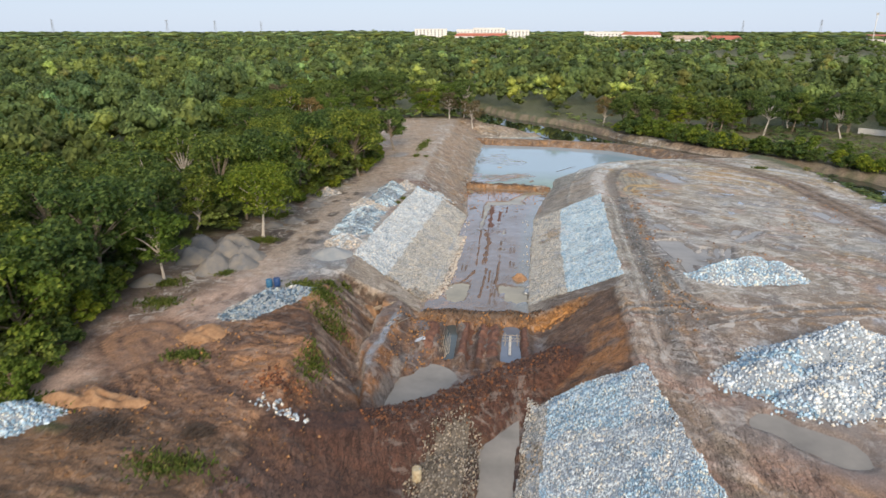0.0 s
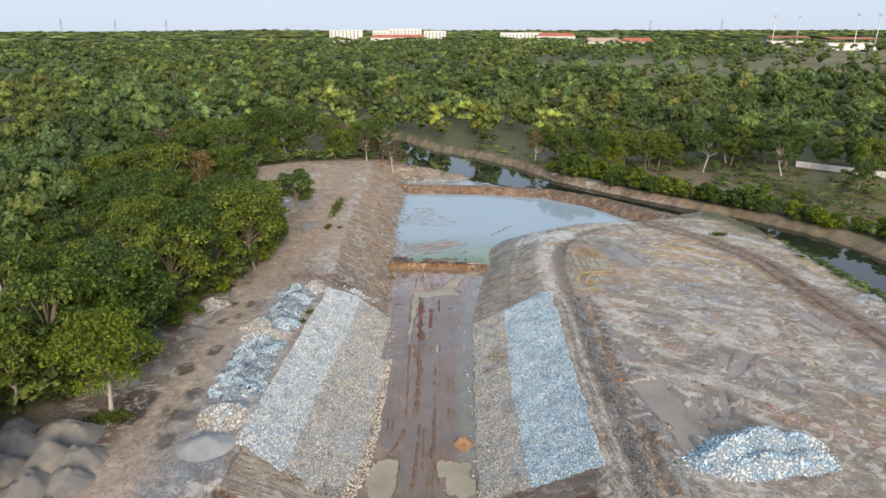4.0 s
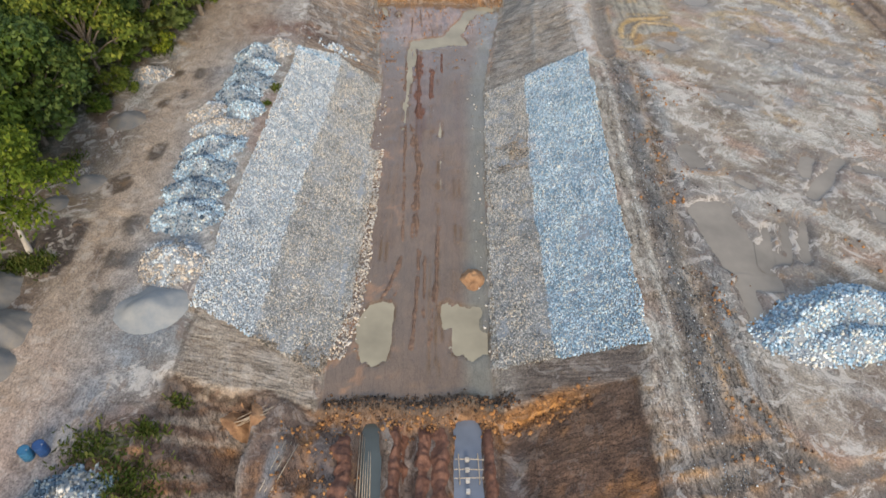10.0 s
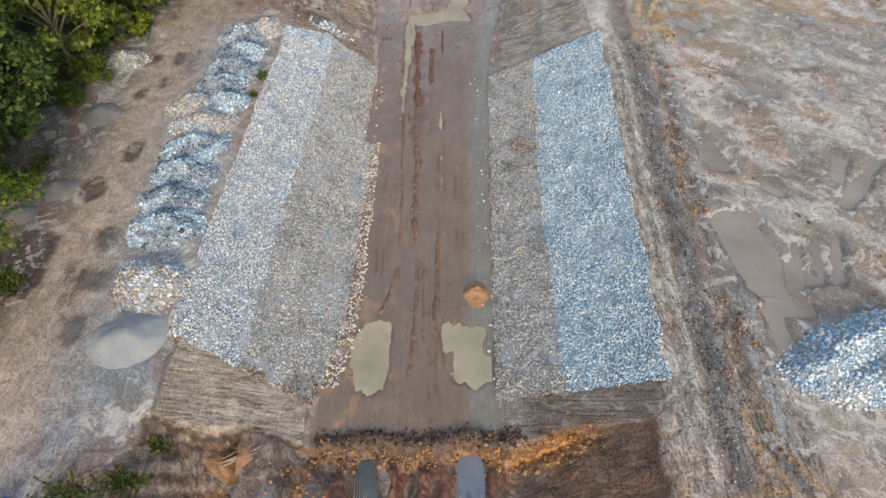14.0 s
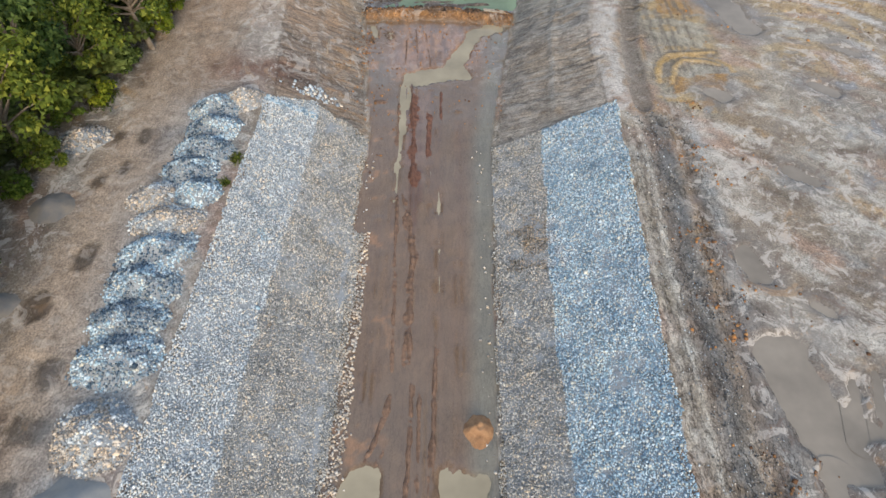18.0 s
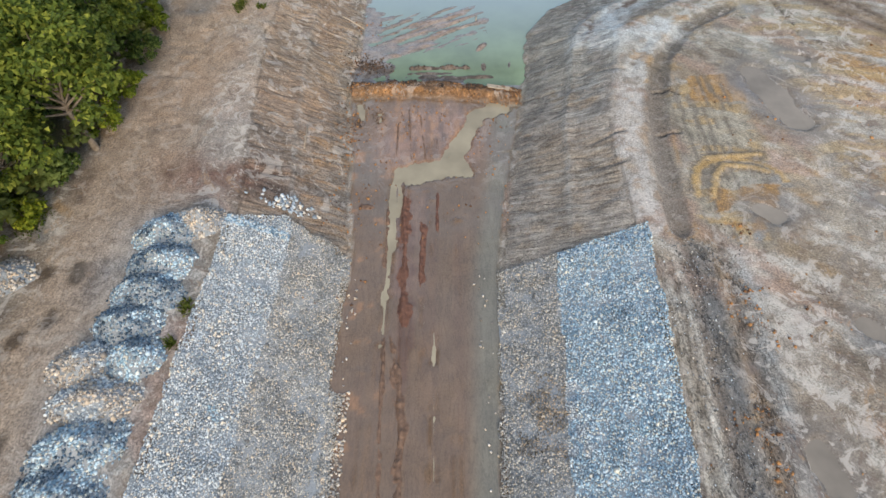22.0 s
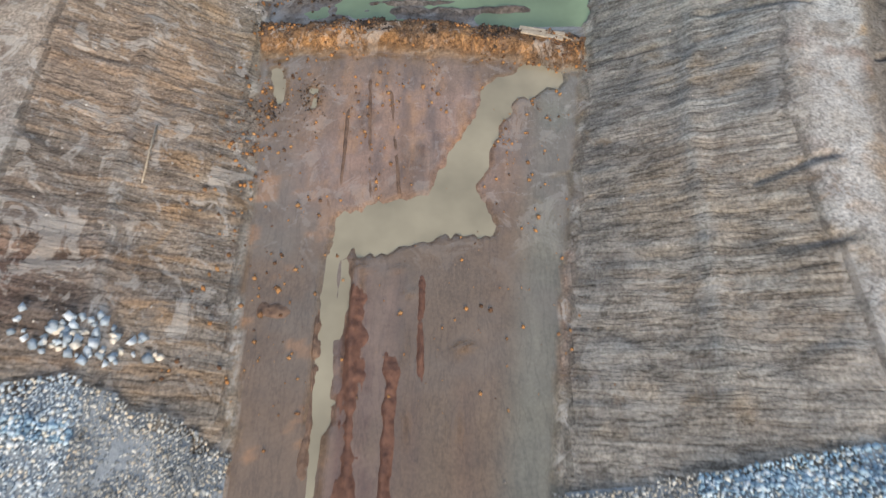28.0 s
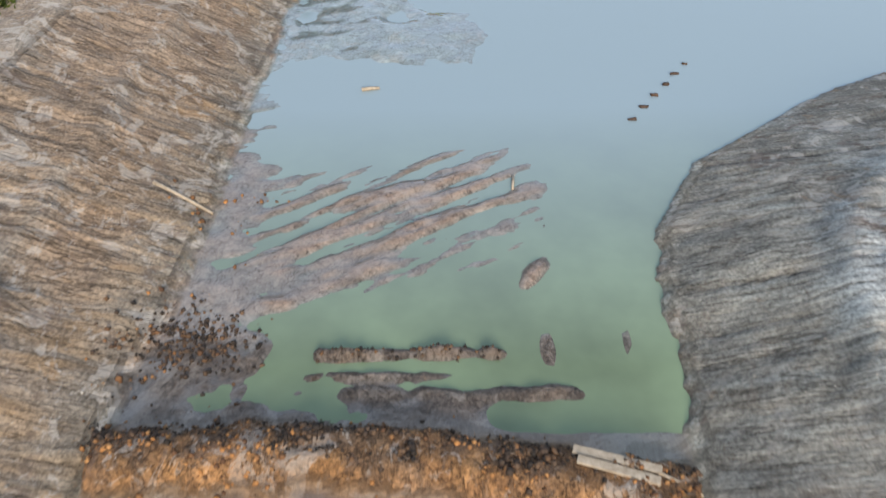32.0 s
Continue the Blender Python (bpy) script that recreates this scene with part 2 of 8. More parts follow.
def ground(x, y):
    """Height of the ground, and the weights of its soils."""
    x, y = np.asarray(x, float), np.asarray(y, float)
    far = step(150, 330, np.hypot(x, y - 90))
    plain = 0.25 * fbm(x, y, 14, 1) + 0.10 * fbm(x, y, 3.5, 2) + 0.035 * fbm(x, y, 0.9, 3)
    right = step(12, 16, x) * (1 - far)
    plain = plain * (1 - 0.45 * right) + (1 - far) * 0.05 * np.abs(fbm(x * 0.8 + y * 0.6, (y * 0.8 - x * 0.6) * 3, 2.0, 85)) * right
    plain = plain + 34 * np.exp(-(((x + 990) / 330) ** 2 + ((y - 3780) / 300) ** 2))
    # ragged ground before the pit
    rough = step(-12, -14, x) * step(58, 52, y) * step(-1.5, 2.5, x - np.interp(y, [0, 33, 40, 50, 60], [-50, -28.5, -24.5, -20.5, -19]) + 0.8 * fbm(x, y, 3, 86)) * (1 - far)
    plain += rough * (0.35 * fbm(x, y, 4.0, 4) + 0.5 * np.abs(fbm(x * 0.35, (y + 0.22 * x) * 2.2, 2.6, 5, 4)) + 0.10 * fbm(x, y, 0.7, 87) + 0.5 * step(-24, -16, x) * step(58, 50, y) * step(36, 42, y))
    wob = 0.35 * fbm(x, y, 3.0, 6) + 0.15 * fbm(x, y, 0.8, 7)
    turn_d = line_dist(x, y, TURNING)[0]
    turned = step(4.6, 2.6, turn_d + 0.6 * fbm(x, y, 3, 141)) * step(-3.5, -6.5, x) * (1 - far)
    furrow = fbm(turn_d * 5.5 + 0.5 * fbm(x, y, 3, 142), (x - y) * 0.16, 1.6, 143, 3)
    plain += turned * (0.22 * furrow - 0.12)
    # main cut
    much = 0.7 + 0.7 * step(110, 114, y)
    s1 = sunk(x + much * wob, y + much * wob, CREST_MAIN, TOE_MAIN)
    slope1 = step(0.02, 0.10, s1) * step(0.99, 0.9, s1)
    main = plain * (1 - s1) - 4.08 * s1
    bench = 0.22 * np.exp(-((s1 - 0.45) / 0.05) ** 2)
    main += bench * step(92, 95, y) * slope1
    yy = np.where(x < -2, y - 0.05 * (x + 8), y + 0.22 * (x - 6)) + np.where(x < -2, 0.22, 0.12) * fbm(x, y, 4, 8)
    ridged = 1 - 2.2 * np.abs(vnoise(x * 0.15, yy * 2.3, 80))
    lines = 0.8 * ridged + 0.55 * vnoise(x * 0.25 + 9, yy * 3.9, 81)
    crack = np.maximum(np.exp(-(vnoise(x * 0.10 + 3, yy * 0.45, 82) / 0.055) ** 2) * step(-0.15, 0.2, vnoise(x * 0.2, yy * 0.5, 83)), 0.75 * np.exp(-(vnoise(x * 0.16 + 7, yy * 0.85, 160) / 0.075) ** 2) * step(0.0, 0.3, vnoise(x * 0.35, yy * 0.8, 161)))
    main += slope1 * step(92.5, 94.5, y) * (0.035 * lines * (0.75 + 0.5 * fbm(x, y, 2.2, 10)) - 0.10 * crack + 0.07 * fbm(x, y, 1.5, 11) + 0.03 * fbm(x, y, 0.4, 84, 2))
    floor1 = step(0.985, 1.0, s1)
    basin = floor1 * step(111.5, 113.0, y)
    floor_n = 0.03 * fbm(x, y, 2.6, 12) + 0.008 * fbm(x, y, 0.5, 13)
    main += floor1 * (1 - basin) * (floor_n + 0.008 * fbm(x, y, 0.7, 114, 2))
    # basin bottom: deep pools and mud that just shows
    ang = (x + 8) * 0.50 - (y - 116) * 0.86
    streak = np.sin(2 * np.pi * (ang + 0.5 * fbm(x, y, 3, 14)) / 1.15) * (0.8 + 0.6 * fbm(x * 0.86 + y * 0.5, (y * 0.86 - x * 0.5) * 3, 3, 113)) * np.exp(-(((x + 1.2) / 5.2) ** 4 + ((y - 121.5 - 0.25 * x) / 4.6) ** 4))
    mudflat = np.exp(-(((x + 2.5) / 6.0) ** 4 + ((y - 140) / 12.0) ** 4))
    deep = -0.30 + 0.52 * mudflat * (0.55 + 0.85 * fbm(x, y, 4.5, 15, 4)) + 0.10 * fbm(x, y, 1.2, 16)
    fanned = np.exp(-(((x + 1.8) / 6.4) ** 4 + ((y - 121.0 - 0.22 * x) / 4.3) ** 4))
    deep = deep * (1 - fanned) + fanned * (0.012 + 0.06 * streak + 0.28 * fbm((x * 0.82 + y * 0.57) * 0.30, (y * 0.82 - x * 0.57) * 1.5, 0.75, 123, 4))
    deep += 0.30 * np.exp(-((y - 116.4 - 0.15 * wob) / 0.22) ** 2) * step(-9.2, -8.2, x) * step(-4.2, -5.2, x)
    berms = np.exp(-((y - 114.45 - 0.2 * wob) / 0.3) ** 2) * step(-4.0, -3.4, x + wob) * step(2.4, 1.4, x + wob) + 0.85 * np.exp(-((y - 113.05 - 0.2 * wob) / 0.34) ** 2) * step(-5, -4, x) * step(4.6, 3.0, x) + 0.72 * np.exp(-((y - 113.7) / 0.25) ** 2) * step(-4.4, -3.6, x) * step(2.2, 0.8, x)
    deep += 0.55 * berms * (0.8 + 0.6 * fbm(x, y, 0.8, 124))
    deep += 0.5 * np.exp(-((x + 7.2) ** 2 / 3.2 + (y - 114.8) ** 2 / 1.3)) * (0.8 + 0.6 * fbm(x, y, 0.9, 144)) + 0.45 * np.exp(-(((x + 5.3 - 0.4 * (y - 114)) / 0.4) ** 2 + ((y - 114) / 1.0) ** 2)) + 0.35 * np.exp(-(((x - 3.0) / 0.35) ** 2 + ((y - 114.6) / 0.9) ** 2)) + 0.3 * np.exp(-(((x - 5.3) / 0.25) ** 2 + ((y - 115) / 1.5) ** 2))
    deep += 0.30 * np.exp(-(((x - 2.6 - 0.5 * (y - 117)) / 0.35) ** 2 + ((y - 117.5) / 0.9) ** 2))
    flat = np.maximum(step(113.5, 112.9, y + 0.8 * wob) * step(2.4, 0.4, x + wob), step(115.6, 114.8, y + wob) * step(-4.4, -5.4, x + 1.2 * wob))
    deep = deep * (1 - flat) + flat * (0.0 + 0.16 * fbm(x, y, 1.0, 153) + 0.5 * np.clip(deep, 0, 1))
    shore = step(-0.3, 2.0, x + 6.9 + 1.1 * step(122, 128, y) - 1.6 * step(115.4, 116.2, y) * step(118, 117.4, y) + 1.7 * fbm(x * 0.5, y * 1.8, 1.4, 115, 3))
    main += basin * (deep * shore + 0.06 * (1 - shore) * fbm(x, y, 1.0, 116))
    # small dam across the cut
    dam_y = y - np.interp(x, [-9, -5, -2, 1, 3, 6], [111.2, 111.25, 111.2, 110.9, 110.4, 109.9]) + 0.9 * wob
    dd = np.abs(dam_y)
    low_dam = step(1.1, 0.35, dd + 0.3 * fbm(x, y, 0.8, 150, 3)) * (0.70 + 0.22 * fbm(x, y, 1.1, 17, 4) + 0.12 * fbm(x, y, 0.4, 145, 2))
    on_low_dam = low_dam * step(-9.6, -8.6, x) * step(6.6, 5.8, x)
    main += on_low_dam * floor1
    # ruts along the floor
    rut_mask = np.zeros(np.shape(x))
    for a in RUTS:
        d, u = seg(x + 0.12 * fbm(x, y, 3, 18), y, a[:2], a[2:])
        k = np.exp(-(d / 0.16) ** 2)
        main += floor1 * (1 - basin) * (-0.025 * k + 0.11 * np.exp(-((d - 0.33) / 0.15) ** 2) * (0.6 + 0.5 * fbm(x, y, 1.3, 19)))
        rut_mask = np.maximum(rut_mask, np.exp(-(d / 0.32) ** 2) * (0.6 + 0.6 * fbm(x, y, 3, 20)) * (0.55 + 0.45 * step(78, 88, y)))
    fan = np.exp(-((x + 2.6) / 2.2) ** 4 - ((y - 106.2) / 3.2) ** 4)
    main += floor1 * (1 - basin) * (0.10 + 0.10 * fbm(x, y, 1.2, 117)) * fan * (0.55 + 0.45 * np.sin(2 * np.pi * (x + 0.05 * (y - 104) * x * 0.3) / 0.75))
    ragged = fbm(x, y, 1.5, 88, 4) + 0.7 * fbm(x * 2.4, y * 0.5, 1.0, 151, 2)
    for a in PUDDLES:
        d, u = seg(x, y, a[:2], a[2:4])
        d = d + (0.2 + 0.3 * a[4]) * ragged
        main -= floor1 * a[5] * step(a[4] * 1.15, a[4] * 0.8, d)
    # near pit and channel
    sway = 1.5 * wob + 0.9 * fbm(x, y, 6, 125)
    s2 = sunk(x + np.where(x < 0, 1, 0.6) * sway, y + 0.6 * sway, CREST_NEAR, TOE_NEAR)
    lower = -4.85 + 0.5 * step(44, 36, y)
    near = plain * (1 - s2) + lower * s2
    floor2 = step(0.9, 1.0, s2)
    near += floor2 * (0.22 * fbm(x, y, 2.6, 21) + 0.12 * fbm(x, y, 0.8, 22)) + s2 * step(0.9, 0.7, s2) * (0.25 * fbm(x, y, 2.0, 23) + 0.05 * np.sin(2 * np.pi * y / 0.6) * step(3, 4, x))
    heap = 1.15 * np.exp(-(((x + 7.6) / 1.5) ** 2 + ((y - 52.5) / 2.6) ** 2)) + 0.7 * np.exp(-(((x + 8.4) / 1.2) ** 2 + ((y - 55.9) / 1.3) ** 2)) + 0.5 * np.exp(-(((x + 8.0) / 1.8) ** 2 + ((y - 48.0) / 1.0) ** 2))
    near += heap * (1 + 0.5 * fbm(x, y, 1.2, 24))
    ledge = step(-8.6, -10.6, x + wob) * step(-13.2, -12.6, x) * step(36, 40, y)
    near += 1.9 * ledge * floor2 * step(36, 44, y)
    for a in TRENCHES:
        d, u = seg(x + 0.2 * wob, y, a[:2], a[2:4])
        near -= (0.55 * step(a[4] * 1.25, a[4] * 0.8, d) - 0.28 * np.exp(-((d - a[4] * 1.7) / 0.35) ** 2)) * step(48, 50, y)
    near -= 0.6 * np.exp(-(((x + 7.9) / 2.3) ** 4 + ((y - 43.4) / 3.2) ** 4)) + 0.55 * np.exp(-(((x + 6.4) / 1.7) ** 4 + ((y - 46.8) / 2.3) ** 4)) + 0.55 * step(1.3, 0.9, seg(x + 0.5 * wob, y, (-0.6, 42.6), (-0.5, 20))[0])
    spoil = 0.75 * np.exp(-(((x + 4.0) / 2.0) ** 2 + ((y - 34.4) / 3.2) ** 2))
    near += spoil * (1 + 0.2 * fbm(x, y, 1.0, 25))
    d, z = line_dist(x, y, RAMP)
    ramp = z + 0.16 * fbm(x, y, 1.1, 26, 4) - np.clip(d - 1.1, 0, 9) * 0.85
    on_ramp = step(-0.25, 0.15, ramp - near) * step(-16, -13, x)
    near = np.where(x > -16, np.maximum(near, ramp), near)
    edge = 57.75 + 0.45 * fbm(x, y, 1.6, 27, 4) + 0.25 * np.cos(x * 1.1)
    over = step(-0.30, 0.30, y - edge)
    h = near * (1 - over) + main * over
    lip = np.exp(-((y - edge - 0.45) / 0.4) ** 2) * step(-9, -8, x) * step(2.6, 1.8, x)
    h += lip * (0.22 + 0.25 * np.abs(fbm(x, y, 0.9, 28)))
    # river and the dam before it
    rd, half = line_dist(x, y, RIVER)
    rd = rd + 1.6 * wob
    near_side = step(44, 50, x) * (x < np.interp(y, RIVER_Y, RIVER_X))
    cut = -4.9 + np.clip(rd - half, 0, 60) * (1.05 - 0.59 * near_side)
    out = step(0.3, -0.3, cut - h)
    river_zone = (rd < half + 8 + 4 * near_side)
    h = np.where(river_zone, np.minimum(h, np.maximum(cut, -5.2)), h)
    dam_d, dam_z = line_dist(x, y, DAM)
    ridge = dam_z + 0.10 * fbm(x, y, 1.6, 29) - np.clip(dam_d - 0.8, 0, 9) * 0.62
    on_dam = step(-0.4, 0.1, ridge - h) * (dam_d < 6)
    h = np.where(dam_d < 7, np.maximum(h, ridge), h)
    beyond = (x > np.interp(y, RIVER_Y, RIVER_X)) | (y > 262)
    h = np.where(beyond, np.minimum(h, -2.9 + 2.9 * step(60, 260, rd) + 0.5 * h * (h > 0)), h)
    # pools in the plain, wheel tracks
    wet, pools = np.zeros(np.shape(x)), []
    ragged = fbm(x, y, 1.7, 88, 4)
    for a in PLAIN_PUDDLES:
        d, u = seg(x, y, a[:2], a[2:4])
        d = d + (0.3 + 0.26 * a[4]) * ragged
        near_it = step(a[4] * 2.4 + 0.8, a[4] * 1.6 + 0.4, d)
        h = np.where((near_it > 0) & (d < 9), h * (1 - near_it) + near_it * (0.02 + 0.3 * h), h)
        pools.append((step(a[4] * 1.2, a[4] * 0.75, d), -a[5] - 0.06))
        wet = np.maximum(wet, step(a[4] * 2.6 + 0.6, a[4], d))
    for k, bottom in pools:
        h = h * (1 - k) + k * np.minimum(h, bottom)
    pressed, berm = np.zeros(np.shape(x)), np.zeros(np.shape(x))
    edge_n = fbm(x, y, 0.9, 162, 2)
    for half_w, pts in PRESSED:
        box = (x > min(p[0] for p in pts) - 2) & (x < max(p[0] for p in pts) + 2) & (y > min(p[1] for p in pts) - 2) & (y < max(p[1] for p in pts) + 2)
        if box.any():
            d = line_dist(x[box], y[box], [(*p, 0) for p in pts])[0] + 0.10 * edge_n[box]
            pressed[box] = np.maximum(pressed[box], step(half_w + 0.12, half_w - 0.1, d))
            berm[box] = np.maximum(berm[box], np.exp(-((d - half_w - 0.2) / 0.16) ** 2) * np.clip(0.75 + 0.9 * edge_n[box], 0, 1.3))
    berm = berm * (1 - pressed)
    h = h - 0.06 * pressed + 0.07 * berm
    track = np.zeros(np.shape(x))
    for off in (0.0, 2.1):
        tx = np.interp(y, [20, 45, 60, 90, 108, 113], [11.3, 11.6, 12.3, 13.8, 14.0, 16.5]) + off
        k = np.exp(-((x - tx - 0.15 * fbm(y, y * 0, 6, 30)) / 0.36) ** 2) * step(114, 111, y) * step(20, 26, y)
        h -= 0.13 * k * (1 - far)
        track = np.maximum(track, k)
    moat = np.zeros(np.shape(x))
    box = (x > 10) & (x < 34) & (y > 86) & (y < 122)
    if box.any():
        moat[box] = step(0.9, 0.4, line_dist(x[box], y[box], TROUGH)[0])
        split_d = np.minimum.reduce([line_dist(x[box], y[box], p)[0] for p in SPLITS])
        h[box] -= 0.22 * moat[box] + 0.16 * step(0.2, 0.06, split_d)
        for curl in CURLS:
            h[box] += 0.10 * np.exp(-(line_dist(x[box], y[box], curl)[0] / 0.2) ** 2)
    road_x = np.interp(y, [0, 33, 40, 50, 60, 70, 90, 100, 121, 150, 165], [-75, -32.5, -27.5, -23.8, -22.8, -22.0, -21.2, -20.8, -21.0, -22.5, -23])
    road_d = x - road_x
    road = step(4.6, 2.4, np.abs(road_d) + 0.8 * fbm(x, y, 4, 31)) * step(168, 160, y) * step(5, 15, y)
    h = h * (1 - 0.6 * road * (s1 < 0.02) * (1 - far)) - road * 0.06 * (np.exp(-((np.abs(road_d) - 0.9) / 0.3) ** 2)) * (1 - far)
    h -= 0.10 * road * step(0.25, 0.6, fbm(x, y, 1.9, 32)) * step(-2.5, -0.5, road_d * -1)
    info = dict(pressed=pressed, berm=berm, s1=s1 * over, slope1=slope1 * over, floor1=floor1 * over * (1 - on_low_dam), basin=basin, dam=np.maximum(on_dam, step(0.04, 0.35, on_low_dam * floor1)), s2=s2 * (1 - over), floor2=floor2 * (1 - over), ramp=on_ramp * (1 - over), mound=np.clip(heap, 0, 1) * (1 - over),
                dam_back=step(-0.15, 0.25, dam_y + 0.4 * fbm(x, y, 0.8, 154)) * on_low_dam, turned=turned * step(0.12, 0.02, s2 * 0.5), furrow=furrow, lip=lip, edge=np.exp(-((y - edge + 0.25) / 0.45) ** 2) * step(-9.5, -8, x) * step(8, 5, x), rut=rut_mask * floor1 * over, wet=wet, track=track, moat=moat, road=road, right=right, rough=rough,
                far=far, yy=yy, lines=lines, crack=np.maximum(crack * slope1 * over * step(92.5, 94.5, y), crack * step(59.6, 58.6, y) * step(4, 5, x) * step(0.02, 0.1, s2) * step(0.95, 0.8, s2)), river=step(half + 6, half + 2, rd), river_d=rd - half, wob=wob)
    return h, info


# ---- materials ----
def material(name):
    m = bpy.data.materials.new(name)
    m.use_nodes = True
    nt = m.node_tree
    b = nt.nodes["Principled BSDF"]
    return m, nt, b


def add(nt, kind, **sets):
    n = nt.nodes.new(kind)
    for k, v in sets.items():
        if k in n.inputs:
            n.inputs[k].default_value = v
    return n


def ramp_node(nt, stops):
    r = nt.nodes.new("ShaderNodeValToRGB")
    e = r.color_ramp.elements
    while len(e) < len(stops):
        e.new(0.5)
    for el, (p, c) in zip(e, stops):
        el.position, el.color = p, (*c, 1)
    return r


def noise_tex(nt, scale, detail=4.0, rough=0.6):
    geo = nt.nodes.new("ShaderNodeNewGeometry")
    n = add(nt, "ShaderNodeTexNoise", Scale=scale, Detail=detail, Roughness=rough)
    nt.links.new(geo.outputs["Position"], n.inputs["Vector"])
    return n


def bump(nt, b, source, strength, distance):
    n = add(nt, "ShaderNodeBump", Strength=strength, Distance=distance)
    nt.links.new(source, n.inputs["Height"])
    nt.links.new(n.outputs[0], b.inputs["Normal"])


def mix_rgb(nt, a, b, fac, mode="MIX"):
    n = nt.nodes.new("ShaderNodeMix")
    n.data_type, n.blend_type = "RGBA", mode
    for sock, v in ((n.inputs[0], fac), (n.inputs[6], a), (n.inputs[7], b)):
        if isinstance(v, bpy.types.NodeSocket):
            nt.links.new(v, sock)
        else:
            sock.default_value = v if isinstance(v, (int, float)) else (*v, 1)
    return n.outputs[2]


def soil_material():
    m, nt, b = material("soil")
    attr = nt.nodes.new("ShaderNodeAttribute")
    attr.attribute_name = "soil"
    grain = nt.nodes.new("ShaderNodeAttribute")
    grain.attribute_name = "grain"
    split = nt.nodes.new("ShaderNodeSeparateColor")
    nt.links.new(grain.outputs["Color"], split.inputs[0])
    flow = nt.nodes.new("ShaderNodeCombineXYZ")
    nt.links.new(split.outputs[0], flow.inputs[0])
    nt.links.new(split.outputs[1], flow.inputs[1])
    streak = add(nt, "ShaderNodeTexNoise", Scale=2.6, Detail=4.0, Roughness=0.6, Distortion=0.12)
    nt.links.new(flow.outputs[0], streak.inputs["Vector"])
    crack = add(nt, "ShaderNodeTexNoise", Scale=0.95, Detail=6.0, Roughness=0.62, Distortion=0.25)
    nt.links.new(flow.outputs[0], crack.inputs["Vector"])
    f0 = ramp_node(nt, [(0.40, (1.06, 1.05, 1.04)), (0.486, (0.98, 0.97, 0.96)), (0.5, (0.36, 0.33, 0.30)), (0.512, (1.0, 0.99, 0.98)), (0.60, (1.12, 1.10, 1.07))])
    nt.links.new(crack.outputs[0], f0.inputs[0])
    patch = noise_tex(nt, 0.9, 6, 0.7)
    patch.inputs["Distortion"].default_value = 0.8
    grit = noise_tex(nt, 9.0, 5, 0.75)
    f1 = ramp_node(nt, [(0.30, (0.78, 0.76, 0.74)), (0.46, (1.02, 1.01, 1.0)), (0.497, (0.50, 0.47, 0.45)), (0.535, (1.05, 1.04, 1.03)), (0.70, (1.25, 1.24, 1.22))])
    nt.links.new(streak.outputs[0], f1.inputs[0])
    f2 = ramp_node(nt, [(0.30, (0.66, 0.63, 0.61)), (0.5, (1, 1, 1)), (0.72, (1.28, 1.26, 1.24))])
    nt.links.new(patch.outputs[0], f2.inputs[0])
    f3 = ramp_node(nt, [(0.37, (0.50, 0.49, 0.48)), (0.5, (1, 1, 1)), (0.62, (1.46, 1.44, 1.42))])
    nt.links.new(grit.outputs[0], f3.inputs[0])
    deep_k = add(nt, "ShaderNodeMapRange")
    deep_k.inputs[1].default_value, deep_k.inputs[2].default_value = 0.42, 0.62
    nt.links.new(split.outputs[2], deep_k.inputs[0])
    c = mix_rgb(nt, attr.outputs["Color"], f1.outputs[0], split.outputs[2], "MULTIPLY")
    c = mix_rgb(nt, c, f0.outputs[0], deep_k.outputs[0], "MULTIPLY")
    crisp = add(nt, "ShaderNodeMapRange")
    nt.links.new(attr.outputs["Alpha"], crisp.inputs[0])
    crisp.inputs[3].default_value, crisp.inputs[4].default_value = 0.9, 0.22
    c = mix_rgb(nt, c, f2.outputs[0], crisp.outputs[0], "MULTIPLY")
    c = mix_rgb(nt, c, f3.outputs[0], crisp.outputs[0], "MULTIPLY")
    for scale, lo, hi, colour, amount in ((0.30, 0.57, 0.60, (0.27, 0.235, 0.20), 0.5), (0.42, 0.60, 0.63, (0.42, 0.26, 0.13), 0.4), (0.60, 0.545, 0.575, (0.58, 0.535, 0.475), 0.6), (0.8, 0.57, 0.60, (0.16, 0.115, 0.09), 0.6), (1.6, 0.585, 0.62, (0.55, 0.51, 0.46), 0.5), (2.1, 0.60, 0.63, (0.19, 0.15, 0.12), 0.55), (3.0, 0.63, 0.66, (0.40, 0.28, 0.18), 0.45), (11.0, 0.67, 0.70, (0.62, 0.58, 0.52), 0.5), (7.0, 0.67, 0.70, (0.10, 0.08, 0.065), 0.7)):
        n = noise_tex(nt, scale, 8, 0.70)
        n.inputs["Distortion"].default_value = 1.3 if scale < 2.5 else 0.6
        edge = add(nt, "ShaderNodeMapRange")
        edge.inputs[1].default_value, edge.inputs[2].default_value, edge.inputs[4].default_value = lo, hi, amount
        nt.links.new(n.outputs[0], edge.inputs[0])
        mul = nt.nodes.new("ShaderNodeMath")
        mul.operation = "MULTIPLY"
        nt.links.new(edge.outputs[0], mul.inputs[0])
        nt.links.new(grain.outputs["Alpha"], mul.inputs[1])
        c = mix_rgb(nt, c, colour, mul.outputs[0])
    nt.links.new(c, b.inputs["Base Color"])
    wetness = add(nt, "ShaderNodeMapRange")
    nt.links.new(attr.outputs["Alpha"], wetness.inputs[0])
    wetness.inputs[3].default_value, wetness.inputs[4].default_value = 0.92, 0.06
